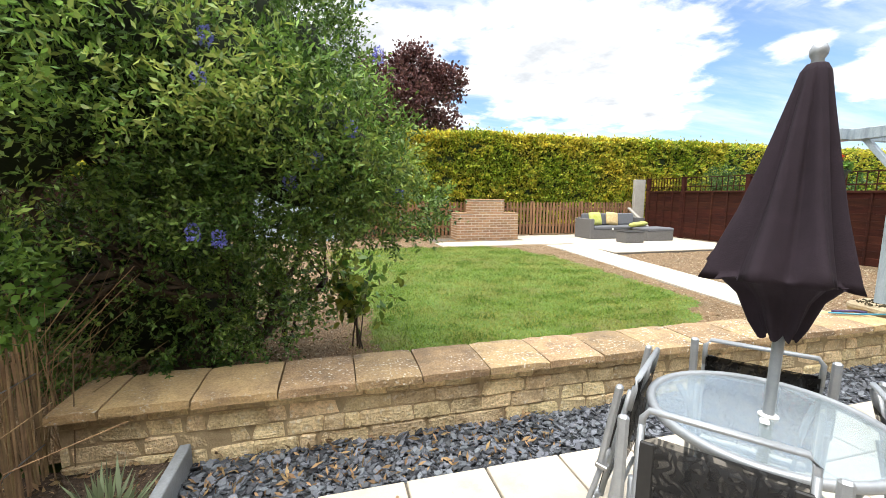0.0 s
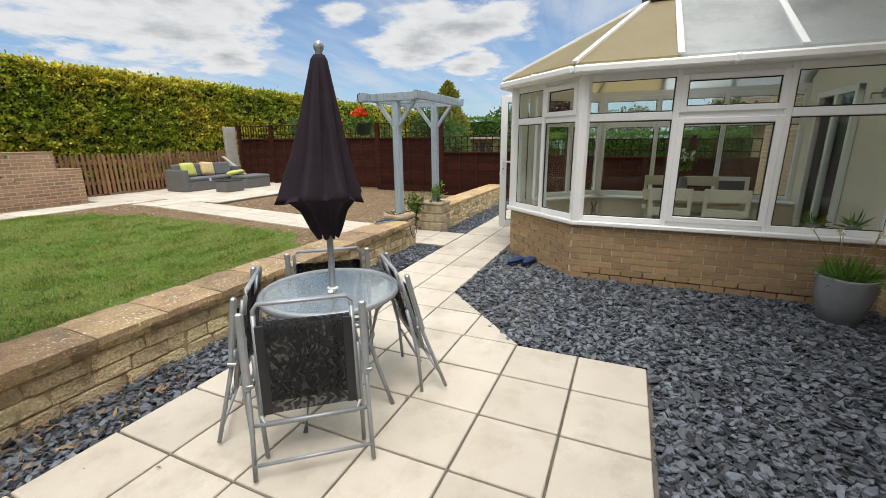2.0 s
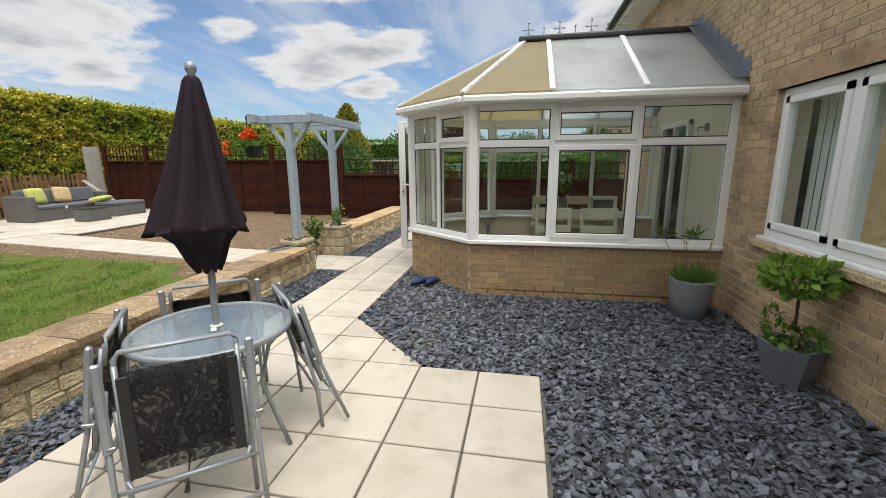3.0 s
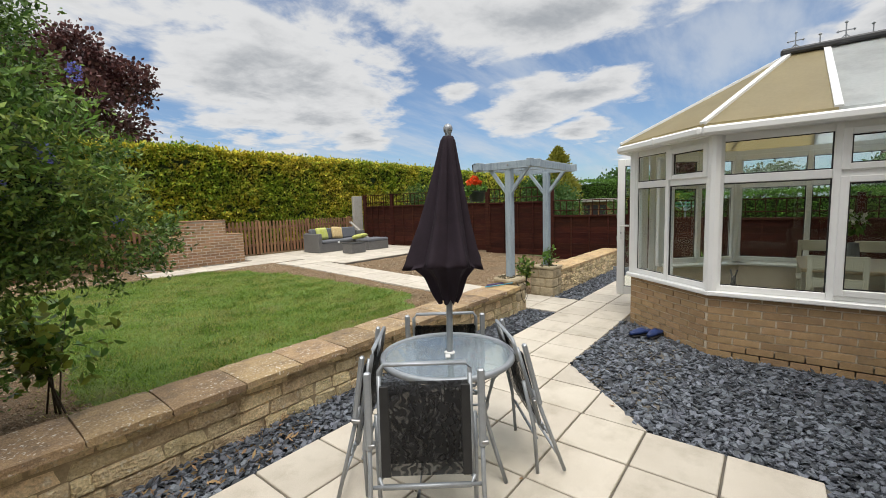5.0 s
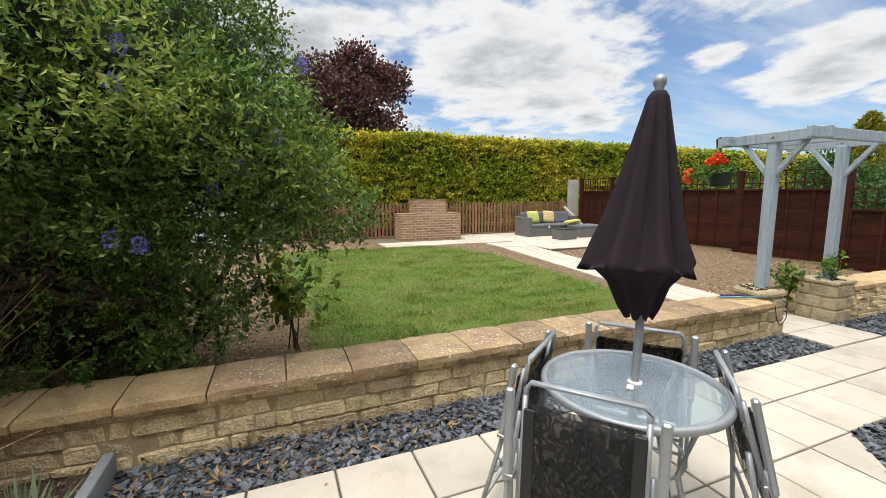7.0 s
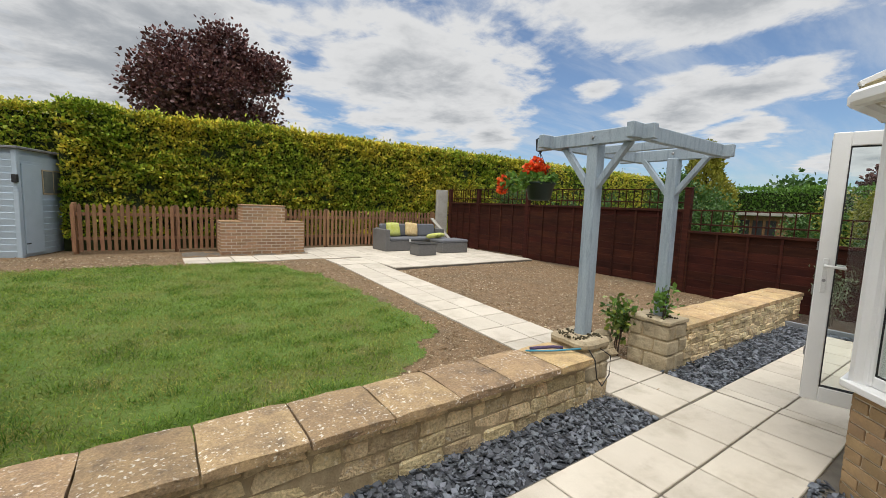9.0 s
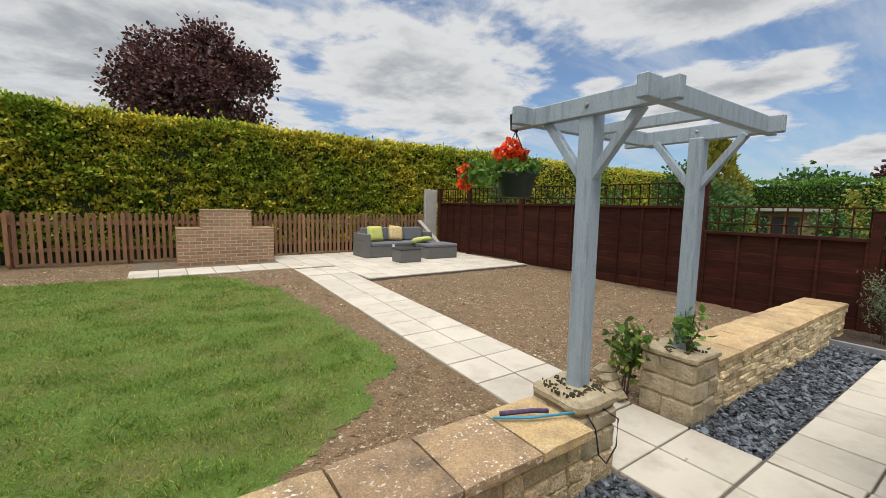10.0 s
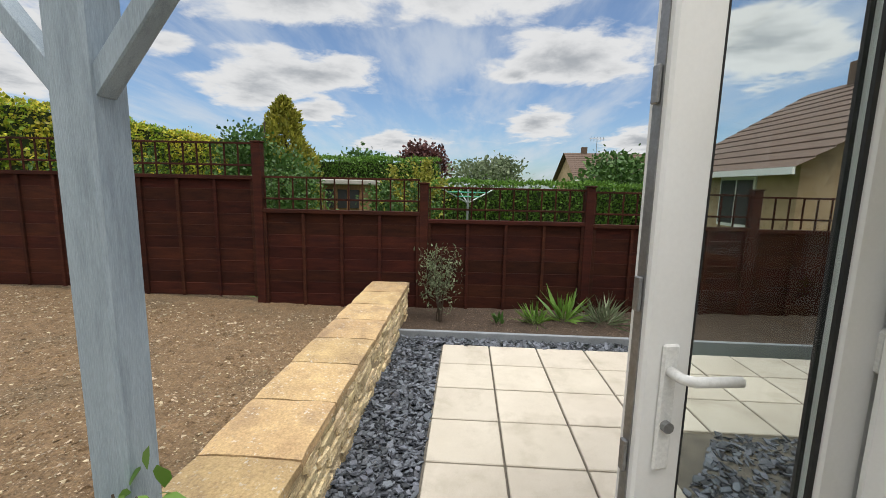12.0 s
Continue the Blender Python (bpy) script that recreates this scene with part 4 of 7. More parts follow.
def fence_run():
    ys = [12.15, 10.75, 8.75, 6.72, 4.66, 2.56, 0.47, -1.6, -3.7, -5.8]
    tops = [1.68, 1.68, 1.67, 1.66, 1.25, 1.16, 1.14, 1.12, 1.12]
    e = None
    board = mesh_from("board", bx(-0.5, -0.011, 0, 0.5, 0.011, 0.165, None, 0.003), M["fence"])
    for k, (y, yb, top) in enumerate(zip(ys, ys[1:], tops)):
        x, xb = fence_x(y), fence_x(yb)
        gz = 0.0 if yb < 3 else ground_z(0, (y + yb) / 2)
        f = thing("lap_fence", "dark red brown lap fence bay with trellis top", "fence", ((x + xb) / 2, (y + yb) / 2, gz), "back fence panels")
        ang = math.degrees(math.atan2(yb - y, xb - x))
        L = math.hypot(xb - x, yb - y) - 0.11
        mid = pose((x + xb) / 2, (y + yb) / 2, 0, 0, 0, ang)
        nb = int((top - gz - 0.02) / 0.148)
        for q in range(nb):
            o = part("board", board, None, f)
            o.matrix_basis = mid @ pose(0, 0.004 + (q % 2) * 0.002, gz + 0.02 + q * (top - gz - 0.02) / nb, 2.6, 0, 0) @ Matrix.Diagonal((L, 1, 1, 1))
        for q in range(5):
            b = bx(-0.02, -0.042, gz + 0.02, 0.02, -0.008, top - 0.02, None, 0.003)
            o = part("batten", b, M["fence"], f)
            o.matrix_basis = mid @ pose(-L / 2 + 0.02 + (L - 0.04) * q / 4, 0, 0)
        o = part("top_rail", bx(-L / 2, -0.05, top - 0.02, L / 2, 0.03, top + 0.03, None, 0.004), M["fence"], f)
        o.matrix_basis = mid
        tt = top + 0.44
        for q in range(12):
            b = bx(-0.009, -0.009, top + 0.03, 0.009, 0.009, tt, None, 0.002)
            o = part("trellis_lath", b, M["fence"], f)
            o.matrix_basis = mid @ pose(-L / 2 + 0.02 + (L - 0.04) * q / 11, 0, 0)
        for z in (top + 0.16, tt - 0.01):
            o = part("trellis_lath", bx(-L / 2, -0.022, z - 0.012, L / 2, -0.004, z + 0.012, None, 0.002), M["fence"], f)
            o.matrix_basis = mid
    for k, y in enumerate(ys):
        x = fence_x(y)
        top = (tops[max(0, k - 1)]) + 0.44 if k < 5 else 1.63
        p = thing("fence_post", "square red brown fence post with flat cap", "fence post", (x, y, 0), "back fence posts")
        part("shaft", bx(x - 0.055, y - 0.055, -0.1, x + 0.055, y + 0.055, top, None, 0.006), M["fence"], p)
        part("cap", bx(x - 0.065, y - 0.065, top, x + 0.065, y + 0.065, top + 0.02, None, 0.006), M["fence"], p)


fence_run()
cp = bx(10.2, 12.25, 0.15, 10.62, 12.37, 2.1, None, 0.01)
whole("concrete_post", cp, M["concrete"], "pale upright concrete slab post at the fence corner", "post")


def picket_run():
    f = thing("picket_fence", "low brown pointed picket fence before the hedge", "fence", (5, 12.45, 0.25))
    b = bmesh.new()
    box(b, -0.035, -0.009, 0, 0.035, 0.009, 0.98, None, 0.002)
    v = [bmesh.ops.create_cone(b, segments=4, radius1=0.0495, radius2=0.012, depth=0.05, cap_ends=True, matrix=Matrix.Translation((0, 0, 1.005)) @ Matrix.Diagonal((1, 0.26, 1, 1)) @ Matrix.Rotation(radians(45), 4, "Z"))]
    pk = mesh_from("picket", b, M["picket"])
    x = 0.98
    while x < 10.3:
        o = part("picket", pk, None, f)
        o.matrix_basis = pose(x, 12.42, 0.31 + rng.uniform(-0.008, 0.008), 0, rng.uniform(-0.6, 0.6), 0)
        x += 0.118
    for z in (0.55, 1.08):
        part("rail", bx(0.93, 12.435, z, 10.3, 12.47, z + 0.07, None, 0.004), M["picket"], f)
    x = 1.0
    while x < 10.3:
        part("post", bx(x - 0.045, 12.472, 0.2, x + 0.045, 12.56, 1.36, None, 0.006), M["picket"], f)
        x += 1.83


picket_run()


def hedge(x0, x1, y0, y1, top, dens, seed, leaf=0.065, name="hedge", label="tall clipped hedge, green with golden yellow patches"):
    def topz(x):
        return top + 0.1 * n3(x * 0.5, seed) + 0.06 * n3(x * 2.2, seed + 5)
    e = thing(name, label, "hedge", ((x0 + x1) / 2, (y0 + y1) / 2, 0))
    # plain dark box whose colour gives the shade behind the leaves
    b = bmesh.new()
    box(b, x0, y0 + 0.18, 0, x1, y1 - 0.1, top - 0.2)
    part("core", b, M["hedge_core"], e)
    n = int((x1 - x0) * top * dens)
    X, Z = rng.uniform(x0, x1, n), rng.uniform(0.15, 1, n)
    tz = np.array([topz(a) for a in X])
    Z = Z * tz
    dep = np.array([0.08 * n3(a * 1.2, seed, c * 1.6) + 0.11 * n3(a * 3.2, seed + 3, c * 7) + 0.05 * n3(a * 8, seed, c * 14) for a, c in zip(X, Z)])
    Y = y0 + 0.1 + dep * 1.5 + rng.exponential(0.045, n)
    out = np.tile(np.array([[0, -0.9, 0.35]]), (n, 1))
    part("foliage", leaf_mesh("foliage", np.column_stack([X, Y, Z]), leaf, M["hedge_leaf"], 0.62, 0.1, out, 0.4), None, e)
    n2 = int((x1 - x0) * 1.2 * dens * 0.8)
    X = rng.uniform(x0, x1, n2); Y = rng.uniform(y0, y1, n2)
    Z = np.array([topz(a) for a in X]) + rng.exponential(0.035, n2) - 0.1
    o2 = np.tile(np.array([[0, -0.2, 0.9]]), (n2, 1))
    part("top_foliage", leaf_mesh("top_foliage", np.column_stack([X, Y, Z]), leaf, M["hedge_leaf"], 0.55, 0.3, o2, 0.4), None, e)
    # stray shoots above the clipped line
    P, bmm = [], bmesh.new()
    for _ in range(int((x1 - x0) * 2.2)):
        x, y = rng.uniform(x0, x1), rng.uniform(y0, y1 - 0.2)
        h = rng.uniform(0.08, 0.45) ** 1.3
        z = topz(x) - 0.1
        dx = rng.normal(0, 0.12)
        tube(bmm, [(x, y, z), (x + dx * h, y, z + h)], 0.004, 3)
        for q in range(int(5 + h * 20)):
            t = rng.uniform()
            P.append((x + dx * h * t, y, z + h * t))
    part("shoots", bmm, M["bark"], e)
    part("shoot_leaves", leaf_mesh("shoot_leaves", np.array(P), leaf * 0.8, M["hedge_leaf"], 0.5, 0.4), None, e)
    return e


hedge(-7, -2.0, 13.0, 14.6, 3.55, 1000, 1.0, 0.085)
hedge(0.72, 15, 13.0, 14.6, 3.55, 1300, 1.0, 0.085)
hedge(-2.0, 0.72, 13.9, 15, 3.55, 1000, 1.0, 0.085)
hedge(15, 34, 13.3, 15, 3.6, 350, 4.0, 0.1)

# ---- house and conservatory ----
def brick_set(name, material, L=0.215, H=0.065, D=0.1):
    out = []
    for k in range(4):
        b = bmesh.new()
        box(b, -0.5, -0.5, -0.5, 0.5, 0.5, 0.5, None, 0.03)
        for v in b.verts:
            v.co += Vector((n3(v.co.x * 3 + k * 4, v.co.y * 3, v.co.z * 3), n3(v.co.x * 3, v.co.y * 3 + k * 4, v.co.z), n3(v.co.x, v.co.y, v.co.z + k * 5))) * 0.02
        out.append(mesh_from(name, b, material))
    return out


brick_buff, brick_house, brick_bbq = brick_set("brick", M["brick"]), brick_set("brick", M["house_brick"]), brick_set("brick", M["bbq_brick"])


def brick_face(parent, p0, p1, z0, z1, meshes, proud=0.01, skip=None, course=0.075, unit=0.225, depth=0.05, limit=9999, jit=0.0, gap=0.012):
    """Bricks in half bond on the face from p0 to p1 (its outside on the right hand)."""
    p0, p1 = Vector((*p0, 0)), Vector((*p1, 0))
    u = (p1 - p0).normalized()
    L = (p1 - p0).length
    n = Vector((u.y, -u.x, 0))
    ang = math.degrees(math.atan2(u.y, u.x))
    row, made = 0, 0
    z = z0
    while z < z1 - 0.02:
        h = min(course, z1 - z) - gap
        s = -(unit / 2) * (row % 2)
        while s < L - 0.01:
            a, b = max(s, 0), min(s + unit - gap, L)
            if b - a > 0.03 and not (skip and skip((a + b) / 2, z + h / 2)):
                c = p0 + u * (a + b) / 2 + n * (proud - depth / 2 + rng.uniform(-jit, jit))
                o = part("brick", meshes[int(rng.integers(4))], None, parent)
                o.matrix_basis = pose(c.x, c.y, z + h / 2, 0, 0, ang) @ Matrix.Diagonal((b - a, depth, h, 1))
                made += 1
            s += unit
        z += course
        row += 1
    return made


A, B, C0 = Vector((5.68, 1.2)), Vector((4.85, 0.25)), Vector((4.85, -2.53))
XC = 6.24
A2, B2, C2 = Vector((6.75, 1.1)), Vector((2 * XC - B.x - 0.04, B.y - 0.03)), Vector((2 * XC - B.x, -2.53))
SILL, EAVE = 0.655, 2.235
HY = -2.53     # face of the house wall


def prism(bm, pts, z0, z1):
    lo = [bm.verts.new((p[0], p[1], z0)) for p in pts]
    hi = [bm.verts.new((p[0], p[1], z1)) for p in pts]
    n = len(pts)
    for k in range(n):
        bm.faces.new((lo[k], lo[(k + 1) % n], hi[(k + 1) % n], hi[k]))
    bm.faces.new(lo[::-1]); bm.faces.new(hi)
    bmesh.ops.recalc_face_normals(bm, faces=bm.faces[:])
    return bm


def wall_strip(p, q, t, z0, z1):
    """A wall from p to q, t thick to the inside (left hand of p to q)."""
    d = (q - p).normalized()
    n = Vector((-d.y, d.x))
    return prism(bmesh.new(), [p, q, q + n * t, p + n * t], z0, z1)


# dwarf walls: outside is on the right hand going C0 to B to A ... reversed below
DOOR0, DOOR1 = 6.19, 6.775
dwarf = []
for p, q, nm in ((A, B, "north_west"), (B, C0, "west"), (C2, B2, "east"), (B2, A2, "north_east")):
    w = whole("dwarf_wall_" + nm, wall_strip(p, q, 0.25, -0.1, SILL - 0.035), M["brick_mortar"], "buff brick dwarf wall of the conservatory", kind="structure")
    dwarf.append((w, p, q))
for a, b, nm in ((A.x, DOOR0, "door_west"),):
    w = whole("dwarf_wall_" + nm, bx(a, A.y - 0.25, -0.1, b, A.y - 0.002, SILL - 0.035), M["brick_mortar"], "buff brick dwarf wall beside the garden door", kind="structure")
    brick_face(w, (b, A.y), (a, A.y), 0.0, SILL - 0.035, brick_buff)
for w, p, q in dwarf[:2]:
    brick_face(w, (p.x, p.y), (q.x, q.y), -0.02, SILL - 0.035, brick_buff)
for w, p, q in dwarf[2:]:
    brick_face(w, (p.x, p.y), (q.x, q.y), 0.0, SILL - 0.035, brick_buff, unit=0.45, course=0.15)


def facet(name, p, q, mull, trans, opens=(), zt=EAVE):
    """Window frames on one side: mull = places along the side of the uprights, trans = height of the transom; opens: casements (column, upper) with an inner frame."""
    e = thing(name, "white upvc conservatory window frame with clear panes", "window", (p.x, p.y, SILL))
    d = (q - p)
    L = d.length
    d = d.normalized()
    ang = math.degrees(math.atan2(d.y, d.x))
    base = pose(p.x, p.y, 0, 0, 0, ang)      # local x along the side, +y to the inside

    def add(nm, bmm, material, parent=e, label=""):
        bmm.transform(base)
        return part(nm, bmm, material, parent, label)
    add("window_sill", bx(-0.04, -0.06, SILL - 0.035, L + 0.04, 0.1, SILL + 0.012, None, 0.008), M["upvc"])
    add("inner_sill", bx(0.0, 0.1, SILL - 0.03, L, 0.3, SILL + 0.0, None, 0.006), M["upvc"])
    add("bottom_rail", bx(0, 0.01, SILL + 0.012, L, 0.075, SILL + 0.075, None, 0.006), M["upvc"])
    add("head_rail", bx(0, 0.01, zt - 0.075, L, 0.075, zt, None, 0.006), M["upvc"])
    for s in mull:
        w = 0.085 if s in (mull[0], mull[-1]) else 0.062
        add("mullion", bx(s - w / 2, -0.002, SILL + 0.01, s + w / 2, 0.085, zt, None, 0.008), M["upvc"])
    for s0, s1 in zip(mull, mull[1:]):
        a, b = s0 + 0.03, s1 - 0.03
        add("transom", bx(a, 0.012, trans - 0.04, b, 0.072, trans + 0.04, None, 0.006), M["upvc"])
        col = mull.index(s0)
        for up, (z0, z1) in enumerate(((SILL + 0.07, trans - 0.038), (trans + 0.038, zt - 0.07))):
            a2, b2, c2, d2 = a, b, z0, z1
            if (col, up) in opens:
                fr = bmesh.new()
                for (xa, xb, za, zb) in ((a - 0.012, a + 0.05, z0 - 0.012, z1 + 0.012), (b - 0.05, b + 0.012, z0 - 0.012, z1 + 0.012), (a + 0.05, b - 0.05, z0 - 0.012, z0 + 0.045), (a + 0.05, b - 0.05, z1 - 0.045, z1 + 0.012)):
                    box(fr, xa, -0.012, za, xb, 0.05, zb, None, 0.006)
                add("casement", fr, M["upvc"])
                a2, b2, c2, d2 = a + 0.048, b - 0.048, z0 + 0.043, z1 - 0.043
            gk = bmesh.new()
            for (xa, xb, za, zb) in ((a2, a2 + 0.013, c2, d2), (b2 - 0.013, b2, c2, d2), (a2, b2, c2, c2 + 0.013), (a2, b2, d2 - 0.013, d2)):
                box(gk, xa, 0.018, za, xb, 0.03, zb)
            add("gasket", gk, M["gasket"])
            pn = add("pane", bx(a2 + 0.002, 0.036, c2 + 0.002, b2 - 0.002, 0.040, d2 - 0.002), M["glass"])
            pn.visible_shadow = False
    return e


facet("window_1", A, B, [0.04, 0.62, 1.22], 1.805, ((1, 1),))
facet("window_2", B, C0, [0.04, 0.92, 1.83, 2.74], 1.795, ((1, 0), (1, 1)))
facet("window_3", C2, B2, [0.04, 1.0, 1.9, 2.74], 1.795)
facet("window_4", B2, A2, [0.04, 0.62, 1.22], 1.805)
# corner posts
for p, nm in ((A, 1), (B, 2), (B2, 3), (A2, 4)):
    b = bmesh.new()
    pr = 0.07 if nm < 4 else 0.035
    lathe(b, [(pr, SILL + 0.01), (pr, EAVE)], 10, (p.x + (0.02 if p.x < XC else -0.02), p.y - 0.03, 0))
    whole("corner_post_%d" % nm, b, M["upvc"], "white upvc corner post", kind="structure")

# door frame and the open door
fr = thing("door_frame", "white upvc door frame of the conservatory", "door frame", (DOOR0, 1.16, 0.1))
for a, b in ((DOOR0 - 0.07, DOOR0), (DOOR1, DOOR1 + 0.03)):
    part("jamb", bx(a, 1.02, 0.1, b, 1.095, EAVE, None, 0.006), M["upvc"], fr)
part("head", bx(DOOR0, 1.02, 2.2, DOOR1, 1.095, EAVE, None, 0.006), M["upvc"], fr)
part("threshold", bx(DOOR0 - 0.07, 0.95, 0.02, DOOR1 + 0.07, 1.2, 0.11, None, 0.01), M["upvc"], fr)
for a, b in ((A.x + 0.03, DOOR0 - 0.07), (DOOR1 + 0.03, A2.x - 0.03)):
    if b - a > 0.08:
        part("side_panel", bx(a, 1.11, SILL, b, 1.16, EAVE, None, 0.004), M["upvc"], fr)
        part("side_sill", bx(a - 0.05, 1.1, SILL - 0.03, b, 1.27, SILL + 0.012, None, 0.006), M["upvc"], fr)

HINGE, FREE = Vector((6.79, 1.105)), Vector((6.665, 1.665))
dd = (FREE - HINGE)
DW = dd.length
door = thing("door", "white upvc glazed door standing open on its hinges", "door", (HINGE.x, HINGE.y, 0.15))
db = pose(HINGE.x, HINGE.y, 0, 0, 0, math.degrees(math.atan2(dd.y, dd.x)))


def dpart(nm, bmm, material, parent=door, label="", smooth=False):
    bmm.transform(db)
    return part(nm, bmm, material, parent, label, smooth)


Z0, Z1 = 0.15, 2.25
dpart("stile", bx(0, -0.03, Z0, 0.105, 0.03, Z1, None, 0.006), M["upvc"])
dpart("stile", bx(DW - 0.105, -0.03, Z0, DW, 0.03, Z1, None, 0.006), M["upvc"])
dpart("rail", bx(0.105, -0.03, Z0, DW - 0.105, 0.03, Z0 + 0.12, None, 0.006), M["upvc"])
dpart("rail", bx(0.105, -0.03, Z1 - 0.105, DW - 0.105, 0.03, Z1, None, 0.006), M["upvc"])
g = bmesh.new()
for s in (-0.018, 0.012):
    for (xa, xb, za, zb) in ((0.099, 0.118, Z0 + 0.118, Z1 - 0.103), (DW - 0.114, DW - 0.103, Z0 + 0.118, Z1 - 0.103), (0.103, DW - 0.103, Z0 + 0.118, Z0 + 0.128), (0.103, DW - 0.103, Z1 - 0.113, Z1 - 0.103)):
        box(g, xa, s, za, xb, s + 0.008, zb)
dpart("gasket", g, M["gasket"])
pn = dpart("pane", bx(0.106, -0.004, Z0 + 0.122, DW - 0.106, 0.004, Z1 - 0.106), M["glass"])
pn.visible_shadow = False
st = dpart("lock_strip", bx(DW, -0.012, Z0 + 0.05, DW + 0.003, 0.012, Z1 - 0.05), M["screw"], door, "grey steel lock strip")
for q in (0.5, 1.0, 1.35, 1.75):
    dpart("keeper", bx(DW + 0.003, -0.009, q, DW + 0.012, 0.009, q + 0.07, None, 0.002), M["screw"], st)
for s in (1, -1):
    pl = dpart("handle_plate", bx(DW - 0.07, s * 0.03 if s > 0 else -0.04, 1.02, DW - 0.035, 0.04 if s > 0 else -0.03, 1.29, None, 0.004), M["white"])
    h = bmesh.new()
    tube(h, [(DW - 0.052, s * 0.035, 1.235), (DW - 0.052, s * 0.075, 1.235), (DW - 0.07, s * 0.085, 1.233), (DW - 0.17, s * 0.085, 1.228)], 0.011, 8)
    dpart("handle", h, M["white"], pl, "white lever handle", True)
    k = bmesh.new()
    tube(k, [(DW - 0.052, s * 0.038, 1.12), (DW - 0.052, s * 0.052, 1.12)], 0.012, 10)
    dpart("keyhole", k, M["screw"], pl)
for z in (0.35, 1.2, 2.1):
    dpart("hinge", bx(-0.035, -0.02, z, 0.012, 0.045, z + 0.1, None, 0.006), M["white"])

# floor, dwarf wall lining, roof of the conservatory
outline = [C0, B, A, A2, B2, C2]
whole("conservatory_floor", prism(bmesh.new(), [(p.x, p.y - 0.12) for p in outline], 0.0, 0.1), M["carpet"], "beige tiled conservatory floor", kind="structure")
RID, RIDGE_END = 3.2, -0.32


def off(p, k):
    c = Vector((XC, -0.6))
    v = p - c
    return c + v * (1 + k / v.length)


eave_pts = [Vector((C0.x - 0.12, C0.y)), off(B, 0.16), off(A, 0.16), off(A2, 0.16), off(B2, 0.16), Vector((C2.x + 0.12, C2.y))]
EZ = EAVE + 0.08


def sheet(pts, material, label, t=0.025):
    b = bmesh.new()
    f = b.faces.new([b.verts.new(p) for p in pts])
    r = bmesh.ops.extrude_face_region(b, geom=[f])
    for v in r["geom"]:
        if isinstance(v, bmesh.types.BMVert):
            v.co.z += t
    bmesh.ops.recalc_face_normals(b, faces=b.faces[:])
    return part("roof_sheet", b, material, croof, label)


croof = thing("conservatory_roof", "hipped conservatory roof of beige and opal sheets", "roof", (XC, -1.2, EZ))


def e3(p):
    return Vector((p.x, p.y, EZ))


def lerp(a, b, t):
    return a + (b - a) * t


def up_to(w0, w1, t):
    """The ridge point square above a point of the eaves."""
    return Vector((XC, min(lerp(w0, w1, t).y, RIDGE_END), RID))


for sgn in (0, 1):
    q = eave_pts if sgn == 0 else eave_pts[::-1]
    w0, w1 = e3(q[0]), e3(q[1])
    r0, r1 = Vector((XC, HY, RID)), Vector((XC, RIDGE_END, RID))
    cuts = [0.0, 0.33, 0.66, 1.0]
    mats_ = [M["poly_grey"], M["poly_grey"], M["poly_beige"]]
    for a, b, mm in zip(cuts, cuts[1:], mats_):
        sheet([lerp(w0, w1, a), lerp(w0, w1, b), up_to(w0, w1, b), up_to(w0, w1, a)], mm, "beige sheet" if mm is M["poly_beige"] else "opal grey sheet")
    sheet([w1, e3(q[2]), r1], M["poly_beige"], "beige sheet")
    for t in cuts[1:]:
        b = bmesh.new()
        bar(b, lerp(w0, w1, t) + Vector((0, 0, 0.03)), up_to(w0, w1, t) + Vector((0, 0, 0.03)), 0.06, 0.035)
        part("glazing_bar", b, M["upvc"], croof)
    b = bmesh.new()
    bar(b, e3(q[2]) + Vector((0, 0, 0.03)), r1 + Vector((0, 0, 0.03)), 0.06, 0.035)
    part("glazing_bar", b, M["upvc"], croof)
sheet([e3(eave_pts[2]), e3(eave_pts[3]), Vector((XC, RIDGE_END, RID))], M["poly_beige"], "beige sheet")
part("ridge_cap", bx(XC - 0.06, HY, RID + 0.02, XC + 0.06, RIDGE_END + 0.08, RID + 0.09, None, 0.02), M["ridge"], croof, "dark ridge capping")
for k in range(11):
    y = RIDGE_END - 0.05 - k * 0.208
    b = bmesh.new()
    h = 0.17 if k % 2 == 0 else 0.1
    tube(b, [(XC, y, RID + 0.08), (XC, y, RID + 0.08 + h)], 0.006, 5)
    lathe(b, [(0.004, 0), (0.018, 0.016), (0.004, 0.034)], 6, (XC, y, RID + 0.07 + h))
    if k % 2 == 0:
        tube(b, [(XC, y - 0.06, RID + 0.17), (XC, y + 0.06, RID + 0.17)], 0.006, 5)
        for s in (-1, 1):
            lathe(b, [(0.004, -0.014), (0.015, 0), (0.004, 0.014)], 6, (XC, y + s * 0.065, RID + 0.17))
            tube(b, [(XC, y + s * 0.05, RID + 0.08), (XC, y, RID + 0.13)], 0.005, 5)
    part("finial", b, M["steel"], croof, "grey cast ridge finial")
# gutter
gut = thing("gutter", "white plastic gutter round the conservatory eaves", "gutter", (4.7, 0, EZ - 0.05))
for p, q in zip(eave_pts, eave_pts[1:]):
    b = bmesh.new()
    bar(b, e3(p) + Vector((0, 0, -0.045)), e3(q) + Vector((0, 0, -0.045)), 0.1, 0.085, (0, 0, 1), 0.02)
    part("gutter_run", b, M["upvc"], gut)
    m_ = lerp(e3(p), e3(q), 0.5)
    b = bmesh.new()
    bar(b, m_ - (q - p).to_3d().normalized() * 0.03 + Vector((0, 0, -0.045)), m_ + (q - p).to_3d().normalized() * 0.03 + Vector((0, 0, -0.045)), 0.115, 0.1, (0, 0, 1), 0.02)
    part("bracket", b, M["upvc"], gut)
